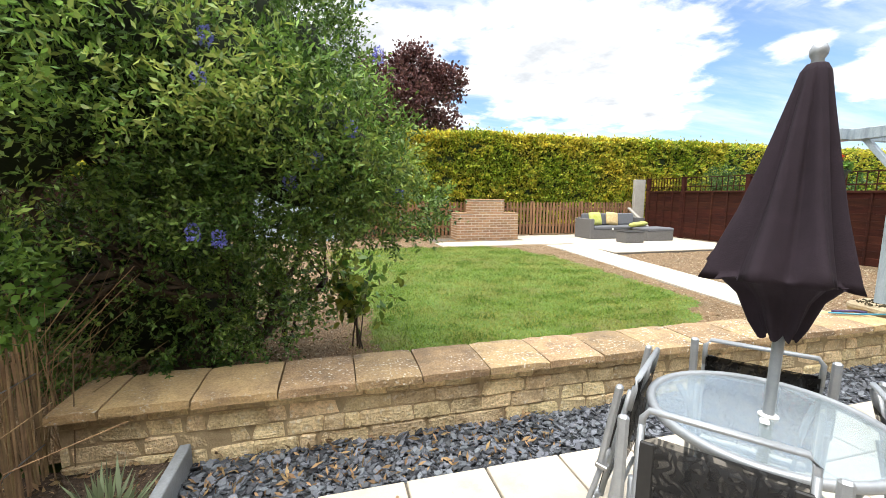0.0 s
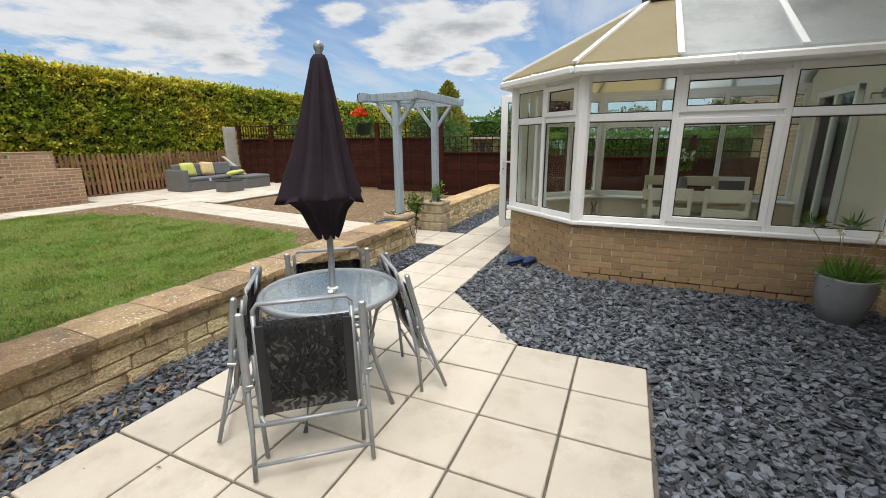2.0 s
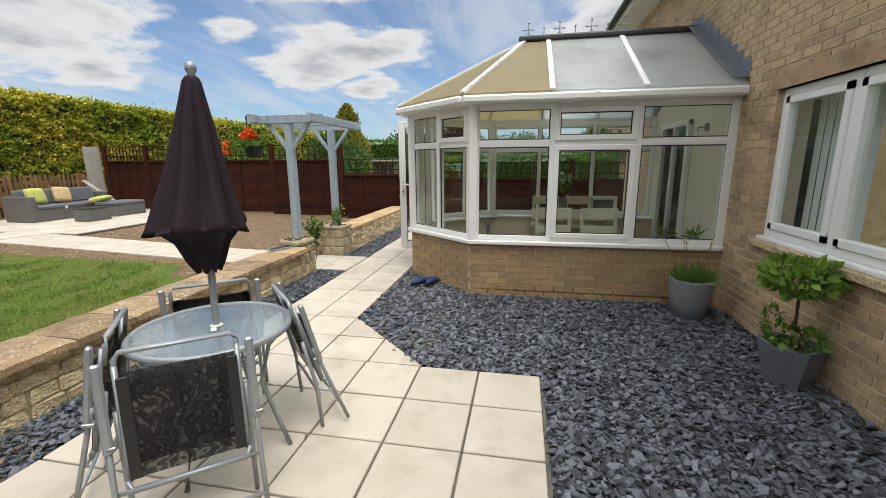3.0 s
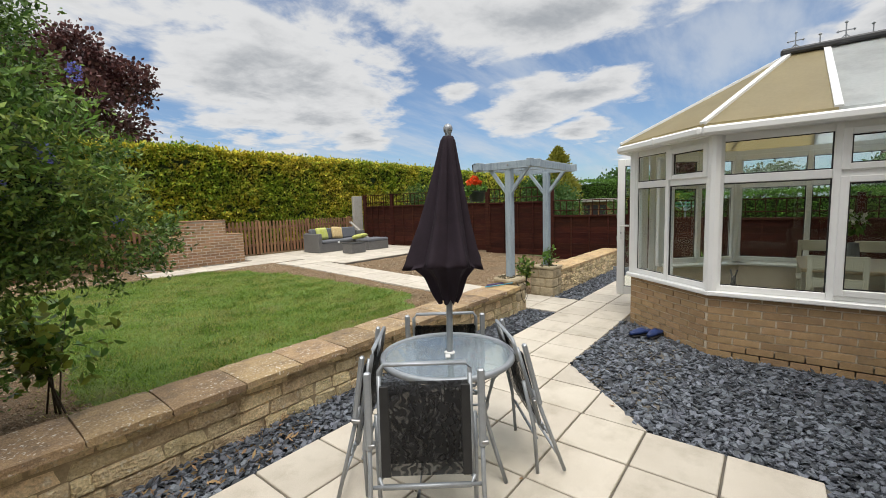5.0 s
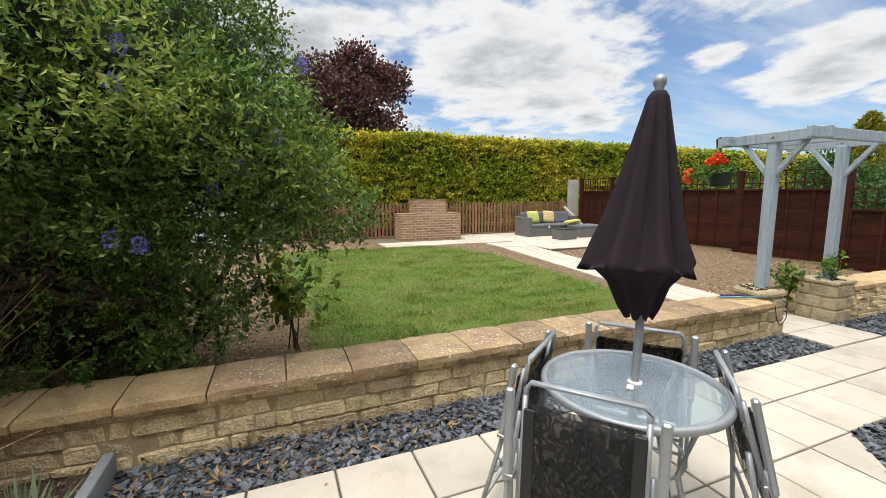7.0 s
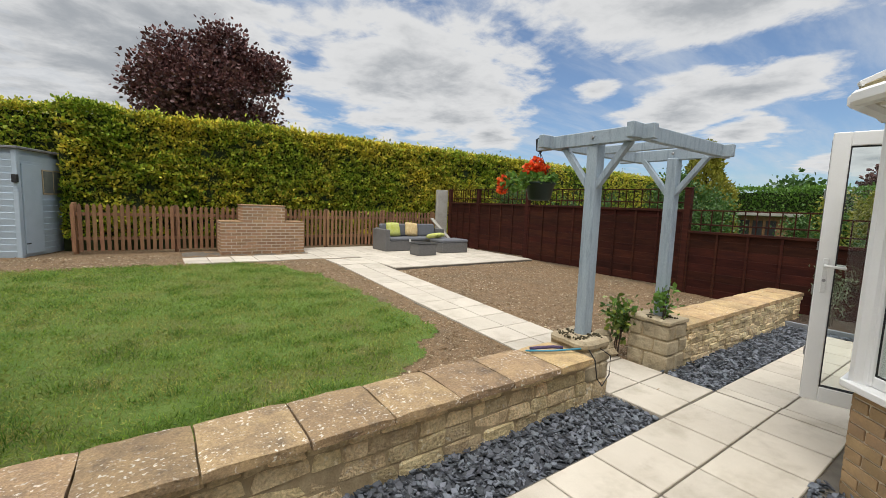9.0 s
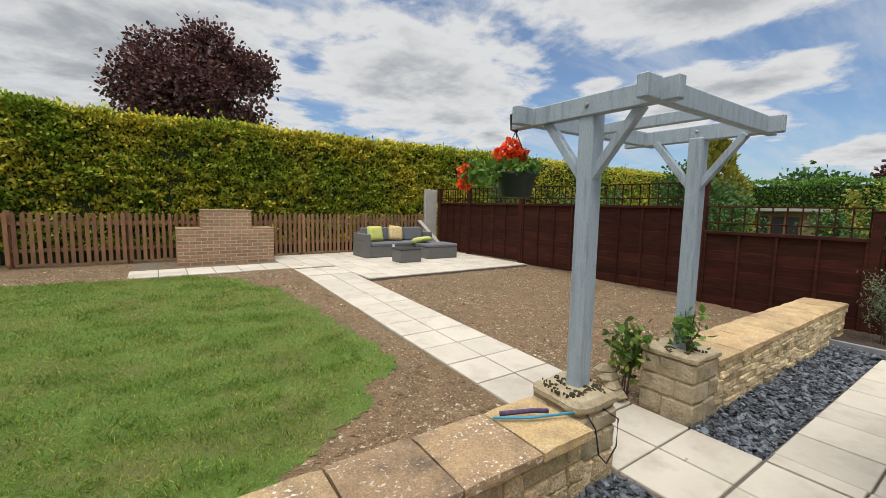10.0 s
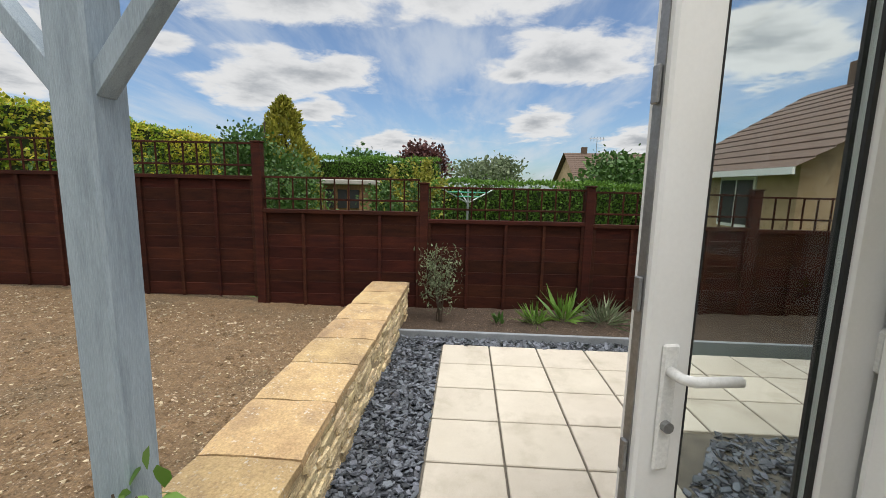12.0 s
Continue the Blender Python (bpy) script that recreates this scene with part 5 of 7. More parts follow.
b = bmesh.new()
for p, q in zip(outline, outline[1:]):
    bar(b, Vector((p.x, p.y, EAVE + 0.03)), Vector((q.x, q.y, EAVE + 0.03)), 0.14, 0.07)
whole("eaves_beam", b, M["upvc"], "white eaves beam over the windows", kind="structure")

# house: gable wall behind the conservatory with a kitchen window
WX0, WX1, WZ0, WZ1 = 2.55, 4.2, 0.88, 2.19
bm = bmesh.new()
for (a, b, z0, z1) in ((-6, WX0 - 0.006, -0.1, 4.3), (WX1 + 0.006, 6.0, -0.1, 4.3), (WX0 - 0.006, WX1 + 0.006, -0.1, WZ0), (WX0 - 0.006, WX1 + 0.006, WZ1, 4.3), (6.0, 7.6, 2.25, 4.3), (7.6, 9.6, -0.1, 4.3)):
    box(bm, a, HY - 0.28, z0, b, HY, z1)
wall_house = whole("wall_house", bm, M["brick_mortar"], "brown brick back wall of the house", kind="structure")


CUT = []     # bricks cut at the window's jambs


def house_skip(s, z):
    x = 4.83 - s
    a, b = x - 0.1075, x + 0.1075
    if b < WX0 or a > WX1 or not WZ0 - 0.02 < z < WZ1 + 0.02:
        return False
    if a < WX0 - 0.02:
        CUT.append((a, WX0, z))
    if b > WX1 + 0.02:
        CUT.append((WX1, b, z))
    return True


brick_face(wall_house, (4.83, HY), (2.3, HY), -0.02, 2.55, brick_house, 0.008, house_skip, jit=0.003)
for a, b, z in CUT:
    part("brick", bx(a, HY - 0.14, z - 0.0325, b, HY + 0.008, z + 0.0325), M["house_brick"], wall_house)
part("lintel", bx(WX0 - 0.12, HY - 0.1, WZ1, WX1 + 0.12, HY + 0.0115, WZ1 + 0.14), M["house_brick"], wall_house)
# the rest of the bricks, one joined part
V, F = [], []
row = 0
z = -0.02
while z < 4.2:
    s = -5.9 - 0.1125 * (row % 2)
    while s < 9.5:
        a, b = s, min(s + 0.215, 9.58)
        inside = z + 0.065 < 4.3
        lo = a > 2.2 and b < 4.9 and z < 2.53
        win = (WX0 - 0.02 < (a + b) / 2 < WX1 + 0.02 and WZ0 - 0.02 < z < WZ1) or (4.8 < (a + b) / 2 < 7.7 and z < 2.4)
        if inside and not lo and not win:
            k = len(V)
            y = HY + 0.008
            V += [(a, HY - 0.02, z), (b, HY - 0.02, z), (b, HY - 0.02, z + 0.065), (a, HY - 0.02, z + 0.065), (a + 0.003, y, z + 0.003), (b - 0.003, y, z + 0.003), (b - 0.003, y, z + 0.062), (a + 0.003, y, z + 0.062)]
            F += [(k + 4, k + 7, k + 6, k + 5), (k, k + 4, k + 5, k + 1), (k + 1, k + 5, k + 6, k + 2), (k + 2, k + 6, k + 7, k + 3), (k + 3, k + 7, k + 4, k)]
        s += 0.225
    z += 0.075
    row += 1
o = part("bricks", lump_mesh("bricks", V, F, M["house_brick"]), None, wall_house)
tagged(o, kind="stuff")
# inner lining of the wall inside the conservatory, with a patio door


def inner_wall(name, pts):
    b = bmesh.new()
    f = [b.verts.new((x, HY + 0.02, z)) for x, z in pts]
    g_ = [b.verts.new((x, HY + 0.011, z)) for x, z in pts]
    b.faces.new(f); b.faces.new(g_[::-1])
    for k in range(len(pts)):
        b.faces.new((f[k], g_[k], g_[(k + 1) % len(pts)], f[(k + 1) % len(pts)]))
    bmesh.ops.recalc_face_normals(b, faces=b.faces[:])
    whole(name, b, M["plaster"], "cream painted inner wall", kind="structure")


inner_wall("wall_inner_west", [(4.9, 0.1), (6.0, 0.1), (6.0, 2.95), (4.9, 2.34)])
inner_wall("wall_inner_east", [(7.1, 0.1), (7.6, 0.1), (7.6, 2.36), (7.1, 2.65)])
inner_wall("wall_inner_top", [(6.0, 2.12), (7.1, 2.12), (7.1, 2.65), (6.24, 3.15), (6.0, 2.95)])
# solid block; the darkness of the room is put into its colour
whole("room_dark_block", bx(5.9, HY - 1.6, 0.0, 7.7, HY - 0.3, 2.3), M["dark"], "solid near-black block in place of the unlit room", kind="structure")
idoor = thing("patio_door", "white sliding patio door to the house", "door", (6.5, HY + 0.05, 0.1))
for a, b in ((6.0, 6.07), (6.5, 6.58), (7.03, 7.1)):
    part("stile", bx(a, HY + 0.02, 0.1, b, HY + 0.08, 2.12, None, 0.006), M["upvc"], idoor)
part("rail", bx(6.0, HY + 0.022, 2.05, 7.1, HY + 0.082, 2.12, None, 0.006), M["upvc"], idoor)
pn = part("pane", bx(6.07, HY + 0.045, 0.1, 6.5, HY + 0.05, 2.05), M["glass"], idoor)
wl = thing("wall_lamp", "small brushed steel wall lamp with glass shade", "lamp", (5.55, HY + 0.05, 1.95))
b = bmesh.new(); lathe(b, [(0.05, 0), (0.05, 0.02)], 14); b.transform(pose(5.55, HY + 0.02, 1.98, -90, 0, 0)); part("rose", b, M["screw"], wl)
b = bmesh.new(); tube(b, [(5.55, HY + 0.03, 1.98), (5.55, HY + 0.13, 1.98), (5.55, HY + 0.13, 1.93)], 0.008, 6); part("arm", b, M["screw"], wl)
b = bmesh.new(); lathe(b, [(0.02, 0.03), (0.045, -0.06), (0.05, -0.07)], 14, (5.55, HY + 0.13, 1.9)); part("shade", b, M["white"], wl)

# kitchen window
kw = thing("window_5", "white upvc kitchen window in the brick wall", "window", ((WX0 + WX1) / 2, HY, WZ0))
part("window_sill", bx(WX0 - 0.06, HY - 0.1, WZ0 - 0.07, WX1 + 0.06, HY + 0.06, WZ0 - 0.005, None, 0.01), M["stone"], kw, "stone sill")
part("sub_sill", bx(WX0, HY - 0.12, WZ0 - 0.005, WX1, HY + 0.02, WZ0 + 0.03, None, 0.006), M["upvc"], kw)
for (a, b) in ((WX0, WX0 + 0.07), (3.3, 3.38), (WX1 - 0.07, WX1)):
    part("frame_upright", bx(a, HY - 0.12, WZ0 + 0.03, b, HY - 0.04, WZ1, None, 0.008), M["upvc"], kw)
for z in (WZ0 + 0.03, WZ1 - 0.07):
    part("frame_rail", bx(WX0, HY - 0.118, z, WX1, HY - 0.042, z + 0.07, None, 0.008), M["upvc"], kw)
for (a, b) in ((WX0 + 0.07, 3.3), (3.38, WX1 - 0.07)):
    fr_ = bmesh.new()
    for (xa, xb, za, zb) in ((a, a + 0.06, WZ0 + 0.1, WZ1 - 0.07), (b - 0.06, b, WZ0 + 0.1, WZ1 - 0.07), (a, b, WZ0 + 0.1, WZ0 + 0.16), (a, b, WZ1 - 0.13, WZ1 - 0.07)):
        box(fr_, xa, HY - 0.1, za, xb, HY - 0.025, zb, None, 0.006)
    part("casement", fr_, M["upvc"], kw)
    part("pane", bx(a + 0.06, HY - 0.07, WZ0 + 0.16, b - 0.06, HY - 0.066, WZ1 - 0.13), M["glass"], kw).visible_shadow = False
whole("kitchen_room", bx(WX0 - 0.2, HY - 2.5, 0.3, WX1 + 0.3, HY - 2.3, 2.5), M["plaster"], "pale far wall of the kitchen", kind="structure")
bl = thing("blind", "white vertical slat blind behind the window", "blind", (3.8, HY - 0.3, 1))
for k in range(7):
    part("slat", bx(3.45 + k * 0.1, HY - 0.3, WZ0 + 0.1, 3.53 + k * 0.1, HY - 0.295, WZ1 - 0.03), M["white"], bl)
# eaves and roof of the house
b = bmesh.new()
f = b.faces.new([b.verts.new(p) for p in ((-6.4, HY + 0.5, 4.35), (9.9, HY + 0.5, 4.35), (9.9, HY - 5, 7.4), (-6.4, HY - 5, 7.4))])
r = bmesh.ops.extrude_face_region(b, geom=[f])
for q in r["geom"]:
    if isinstance(q, bmesh.types.BMVert):
        q.co.z += 0.06
bmesh.ops.recalc_face_normals(b, faces=b.faces[:])
whole("house_roof", b, M["tile_roof"], "brown concrete tiled house roof", kind="structure")
whole("soffit", bx(-6.3, HY, 4.2, 9.85, HY + 0.42, 4.22), M["upvc"], "white soffit under the eaves", kind="structure")
whole("fascia", bx(-6.3, HY + 0.42, 4.18, 9.85, HY + 0.445, 4.36), M["upvc"], "white fascia board under the roof", kind="structure")
b = bmesh.new()
bar(b, (-6.3, HY + 0.5, 4.3), (9.9, HY + 0.5, 4.3), 0.1, 0.08, (0, 0, 1), 0.02)
whole("house_gutter", b, M["ridge"], "dark plastic gutter along the eaves", "gutter")
# flashing
b = bmesh.new()
for s in (-1, 1):
    p, q = Vector((XC + s * 1.5, HY + 0.012, EZ + 0.08)), Vector((XC, HY + 0.012, RID + 0.1))
    for k in range(9):
        u0, u1 = k / 9, (k + 0.98) / 9
        z_ = max(lerp(p, q, u0).z, lerp(p, q, u1).z) + 0.1
        f = [b.verts.new(c) for c in (lerp(p, q, u0), lerp(p, q, u1), Vector((lerp(p, q, u1).x, p.y, z_)), Vector((lerp(p, q, u0).x, p.y, z_)))]
        b.faces.new(f)
    bar(b, p + Vector((0, 0.06, -0.0)), q + Vector((0, 0.06, -0.0)), 0.14, 0.012)
whole("flashing", b, M["lead"], "stepped lead flashing where the roof meets the wall", kind="structure")
whole("wall_house_side", bx(-6, HY - 9, -0.1, -5.8, HY - 0.28, 4.3), M["house_brick"], "brick side wall of the house", kind="structure")
whole("wall_house_side_east", bx(9.4, HY - 9, -0.1, 9.6, HY - 0.28, 4.3), M["house_brick"], "brick side wall of the house", kind="structure")

# ---- things on the terrace ----
TC = Vector((1.765, 1.285, 0))
table = thing("garden_table", "round rippled glass garden table with grey steel rim", "table", TC)
TR = 0.39
b = bmesh.new(); lathe(b, [(TR - 0.012, 0.712), (TR - 0.012, 0.718)], 48, TC)
gl = part("tabletop", b, M["table_glass"], table, "rippled clear glass top")
b = bmesh.new()
tube(b, [(TC.x + TR * math.cos(a), TC.y + TR * math.sin(a), 0.71) for a in np.linspace(0, 2 * math.pi, 49)[:-1]], 0.019, 10, True)
part("rim", b, M["steel"], table, "", True)
for k in range(4):
    a = radians(45 * 2 * k + 8)
    b = bmesh.new()
    c, s = math.cos(a), math.sin(a)
    tube(b, [TC + Vector((0.36 * c, 0.36 * s, 0.69)), TC + Vector((0.3 * c, 0.3 * s, 0.62)), TC + Vector((0.24 * c, 0.24 * s, 0.4)), TC + Vector((0.3 * c, 0.3 * s, 0.2)), TC + Vector((0.37 * c, 0.37 * s, 0.0))], 0.013, 8)
    part("leg", b, M["steel"], table, "", True)
b = bmesh.new()
tube(b, [TC + Vector((0.24 * math.cos(a), 0.24 * math.sin(a), 0.4)) for a in np.linspace(0, 2 * math.pi, 25)[:-1]], 0.008, 6, True)
part("ring_brace", b, M["steel"], table, "", True)

um = thing("parasol", "closed dark aubergine parasol standing through the table", "parasol", TC)
LEAN = Matrix.Translation(TC) @ Matrix.Rotation(radians(1.5), 4, Vector((0.2, 1, 0)).normalized())
b = bmesh.new(); lathe(b, [(0.019, 0.0), (0.019, 1.95)], 14); b.transform(LEAN); part("pole", b, M["steel"], um, "grey steel pole", True)
b = bmesh.new(); lathe(b, [(0.014, 1.99), (0.022, 2.01), (0.018, 2.03), (0.026, 2.045), (0.028, 2.062), (0.02, 2.08), (0.005, 2.088)], 18); b.transform(LEAN); part("finial", b, M["steel"], um, "grey knob finial", True)
b = bmesh.new(); lathe(b, [(0.02, 0.716), (0.034, 0.718), (0.034, 0.723), (0.024, 0.728)], 20); b.transform(LEAN); part("table_collar", b, M["white"], um, "white plastic collar", True)
bb = bx(-0.1, 0.0, 0.72, -0.055, 0.03, 0.729, None, 0.004); bb.transform(LEAN @ pose(0, 0, 0, 0, 0, 40)); part("tilt_wedge", bb, M["white"], um, "white plastic plug")


def canopy():
    b = bmesh.new()
    n = 96
    prof = [(0.03, 2.015), (0.045, 1.99), (0.058, 1.93), (0.088, 1.8), (0.122, 1.65), (0.158, 1.5), (0.196, 1.38), (0.228, 1.3), (0.243, 1.265)]
    inner = [(0.228, 1.262), (0.185, 1.25), (0.13, 1.19), (0.09, 1.11), (0.06, 1.055)]
    rings = []
    for q, (r, z) in enumerate(prof + inner):
        ring = []
        for k in range(n):
            u = k / n * 2 * math.pi
            amp = 0.42 * min(1, q / 4) if q < len(prof) else 0.3
            f = abs(math.sin(4 * u + 0.5 + 0.25 * math.sin(2 * u + z))) ** 0.75
            rr = r * (1 - amp * (1 - f) + 0.05 * math.sin(16 * u + 3 * z) * min(1, q / 5))
            el = 1 + 0.16 * math.cos(u - 2.4) * min(1, q / 6)
            zz = z + (0.028 * f * math.cos(u * 3 + 1) if q in (len(prof) - 1, len(prof) - 2) else 0) - (0.03 * abs(math.sin(4 * u)) if q >= len(prof) + 3 else 0)
            ring.append(b.verts.new((rr * el * math.cos(u), rr * el * math.sin(u), zz)))
        rings.append(ring)
    for R0, R1 in zip(rings, rings[1:]):
        for k in range(n):
            b.faces.new((R0[k], R0[(k + 1) % n], R1[(k + 1) % n], R1[k]))
    b.faces.new(rings[0])
    bmesh.ops.recalc_face_normals(b, faces=b.faces[:])
    b.transform(LEAN)
    return b


part("canopy", canopy(), M["umbrella"], um, "folded dark canvas canopy", True)


def folded_chair():
    """A folded armchair: its width along x, the table side towards -y."""
    c = thing("folding_chair", "grey steel folding garden chair with black mesh, folded against the table", "chair", (0, 0, 0), "folding chairs round the table")
    w = 0.272

    def bent(name, pts, r=0.0105, label=""):
        bq = bmesh.new()
        tube(bq, pts, r, 8)
        part(name, bq, M["steel"], c, label, True)
    # outer leg frame
    for s in (-1, 1):
        bent("leg", [(s * w, 0.02, 0.55), (s * w, 0.045, 0.3), (s * (w + 0.005), 0.075, 0.01)], 0.0115)
        bent("leg", [(s * (w - 0.03), -0.02, 0.6), (s * (w - 0.03), -0.03, 0.3), (s * (w - 0.03), -0.08, 0.02)], 0.0115)
        b2 = bx(s * w - 0.018, 0.02, 0.45, s * w + 0.018, 0.048, 0.83, None, 0.008)
        part("armrest", b2, M["steel"], c, "flat grey armrest")
        bent("side_rail", [(s * (w - 0.05), 0.0, 0.8), (s * (w - 0.05), 0.01, 0.5), (s * (w - 0.05), 0.012, 0.3)], 0.011)
        b2 = bx(s * w - 0.03, 0.0, 0.465, s * w + 0.005, 0.05, 0.485, None, 0.004)
        part("clamp", b2, M["screw"], c)
    bent("foot_bar", [(-w - 0.004, 0.07, 0.085), (w + 0.004, 0.07, 0.085)], 0.0095)
    bent("cross_bar", [(-w, 0.035, 0.27), (w, 0.035, 0.27)], 0.0095)
    bent("cross_bar", [(-w + 0.03, -0.03, 0.235), (w - 0.03, -0.03, 0.235)], 0.0095)
    bent("seat_front_bar", [(-w + 0.04, 0.02, 0.31), (-w + 0.06, 0.03, 0.262), (w - 0.06, 0.03, 0.262), (w - 0.04, 0.02, 0.31)], 0.0105)
    bent("back_handle", [(-w + 0.05, -0.01, 0.72), (-w + 0.05, -0.012, 0.82), (-w + 0.07, -0.012, 0.85), (w - 0.07, -0.012, 0.85), (w - 0.05, -0.012, 0.82), (w - 0.05, -0.01, 0.72)], 0.0115)
    for nm, y0, z0, z1 in (("backrest", -0.022, 0.35, 0.76), ("seat", 0.015, 0.31, 0.755)):
        bq = bmesh.new()
        nx, nz = 8, 12
        vs_ = [[bq.verts.new(((-w + 0.055) + (2 * w - 0.11) * i / nx, y0 + 0.02 * math.sin(math.pi * i / nx) * math.sin(math.pi * j / nz) * (-1 if nm == "backrest" else 1), z0 + (z1 - z0) * j / nz)) for i in range(nx + 1)] for j in range(nz + 1)]
        for j in range(nz):
            for i in range(nx):
                bq.faces.new((vs_[j][i], vs_[j][i + 1], vs_[j + 1][i + 1], vs_[j + 1][i]))
        r_ = bmesh.ops.solidify(bq, geom=bq.faces[:], thickness=0.003)
        part(nm, bq, M["textile"], c, "black mesh fabric", True)
        if nm == "seat":
            for s in (-1, 1):
                part("fabric_hem", bx(s * (w - 0.075) - 0.022, y0 + 0.002, z0, s * (w - 0.075) + 0.022, y0 + 0.012, z1, None, 0.003), M["gasket"], c, "black hemmed edge")
    return c


chair = folded_chair()
CHAIRS = [((1.255, 1.03), 219.3, 4), ((1.40, 1.70), 128, 9), ((2.235, 0.92), 314, 14), ((2.17, 1.62), 39, 4)]   # place, outward direction, lean
for k, ((x, y), out, lean) in enumerate(CHAIRS):
    m = pose(x, y, 0.0, 0, 0, out - 90) @ pose(0, 0, 0, lean, 0, 0)
    if k == 0:
        chair.matrix_basis = m
    else:
        copy_thing(chair, m)
cl = bx(-0.02, -0.015, 0, 0.02, 0.015, 0.05, None, 0.008)
cl.transform(pose(1.29, 1.53, 0.63, 0, 20, 40))
whole("clip", cl, M["orange"], "orange plastic clip on the folded chair", "clip")

# ---- brick barbecue ----
BX0, BX1, BY = 3.67, 5.585, 11.6
bbq = thing("brick_barbecue", "stepped orange brown brick barbecue on pale slabs", "barbecue", ((BX0 + BX1) / 2, BY + 0.35, 0.26))
core = part("mortar_core", bx(BX0 + 0.002, BY + 0.002, 0.22, BX1 - 0.002, BY + 0.66, 1.0), M["bbq_mortar"], bbq, "pale mortar")
core2 = part("upper_core", bx(4.142, BY + 0.002, 1.0, 5.108, BY + 0.66, 1.4), M["bbq_mortar"], bbq, "pale mortar")
for par, a, b_, z0, z1 in ((bbq, BX0, BX1, 0.24, 1.0), (bbq, 4.14, 5.11, 1.0, 1.4)):
    brick_face(par, (a, BY), (b_, BY), z0, z1, brick_bbq, 0.004, gap=0.017)
    brick_face(par, (b_, BY), (b_, BY + 0.66), z0, z1, brick_bbq, 0.004, gap=0.017)
    brick_face(par, (a, BY + 0.66), (a, BY), z0, z1, brick_bbq, 0.004, gap=0.017)
for a, b_ in ((BX0 - 0.01, 4.13), (5.12, BX1 + 0.01)):
    part("top_course", bx(a, BY - 0.012, 1.0, b_, BY + 0.67, 1.03, None, 0.006), M["bbq_brick"], bbq)
part("cap_slab", bx(4.12, BY - 0.015, 1.4, 5.13, BY + 0.68, 1.43, None, 0.008), M["bbq_brick"], bbq)

# ---- rattan seating ----
def rattan_box(nm, parent, *a):
    return part(nm, bx(*a, None, 0.012), M["rattan"], parent)


def pillow(name, w, h, t, material, label, m):
    bq = bmesh.new()
    n = 10
    rows = {}
    for s in (1, -1):
        for i in range(n + 1):
            for j in range(n + 1):
                u, v = i / n * 2 - 1, j / n * 2 - 1
                d = max(0, (1 - u ** 4) * (1 - v ** 4)) ** 0.5
                pinch = 1 - 0.06 * (u * u * v * v)
                rows[s, i, j] = bq.verts.new((u * w / 2 * pinch, s * t / 2 * d, v * h / 2 * pinch))
    for s in (1, -1):
        for i in range(n):
            for j in range(n):
                q = (rows[s, i, j], rows[s, i + 1, j], rows[s, i + 1, j + 1], rows[s, i, j + 1])
                bq.faces.new(q if s < 0 else q[::-1])
    bmesh.ops.remove_doubles(bq, verts=bq.verts[:], dist=0.0005)
    bq.transform(m)
    return whole(name, bq, material, label, "cushion", group="cushions on the sofa", smooth=True)


SX, SY, SZ = 7.62, 10.95, 0.26
sofa = thing("rattan_sofa", "grey woven rattan corner sofa with slate grey seat pads", "sofa", (8.6, 11.4, SZ))
rattan_box("base", sofa, SX + 0.14, SY, SZ, SX + 2.05, SY + 0.75, SZ + 0.28)
rattan_box("arm", sofa, SX, SY - 0.02, SZ, SX + 0.14, SY + 0.8, SZ + 0.6)
rattan_box("arm", sofa, SX + 2.05, SY + 0.3, SZ, SX + 2.19, SY + 0.8, SZ + 0.6)
rattan_box("back", sofa, SX + 0.1, SY + 0.72, SZ, SX + 2.1, SY + 0.84, SZ + 0.62)
for k in range(3):
    part("seat_pad", bx(SX + 0.15 + k * 0.635, SY - 0.01, SZ + 0.28, SX + 0.775 + k * 0.635, SY + 0.7, SZ + 0.37, None, 0.025), M["cushion"], sofa, "slate grey seat pad")
    q = bx(-0.31, -0.06, 0, 0.31, 0.06, 0.38, None, 0.035)
    q.transform(pose(SX + 0.46 + k * 0.635, SY + 0.63, SZ + 0.36, -12, 0, 0))
    part("back_pad", q, M["cushion"], sofa, "slate grey back pad")
part("label_tag", bx(SX + 0.75, SY - 0.025, SZ + 0.26, SX + 0.81, SY - 0.014, SZ + 0.33), M["white"], sofa, "small white fabric tag")
chaise = thing("rattan_footstool", "grey woven rattan footstool with grey pad", "footstool", (9.4, 10.5, SZ))
rattan_box("base", chaise, 8.95, 10.1, SZ, 9.85, 10.75, SZ + 0.28)
part("seat_pad", bx(8.94, 10.09, SZ + 0.28, 9.86, 10.76, SZ + 0.37, None, 0.025), M["cushion"], chaise, "slate grey pad")
ctab = thing("rattan_coffee_table", "small grey rattan table with dark glass top", "table", (8.25, 9.95, SZ))
rattan_box("base", ctab, 7.98, 9.78, SZ, 8.55, 10.22, SZ + 0.3)
part("tabletop", bx(7.97, 9.77, SZ + 0.3, 8.56, 10.23, SZ + 0.312, None, 0.004), M["gasket"], ctab, "dark glass top")
pillow("cushion", 0.46, 0.42, 0.16, M["lime"], "lime yellow patterned cushion on the sofa", pose(8.1, 11.4, 0.84, -18, 0, 4))
pillow("cushion", 0.42, 0.42, 0.15, M["print"], "cream floral cushion on the sofa", pose(8.72, 11.42, 0.84, -18, 6, -6))
pillow("cushion", 0.5, 0.44, 0.15, M["lime"], "lime yellow cushion lying on the pad", pose(9.15, 10.75, 0.7, 80, 0, 25))

# leaning board by the fence corner
bq = bmesh.new(); bar(bq, (10.3, 11.2, 0.26), (9.95, 12.2, 1.15), 0.16, 0.03)
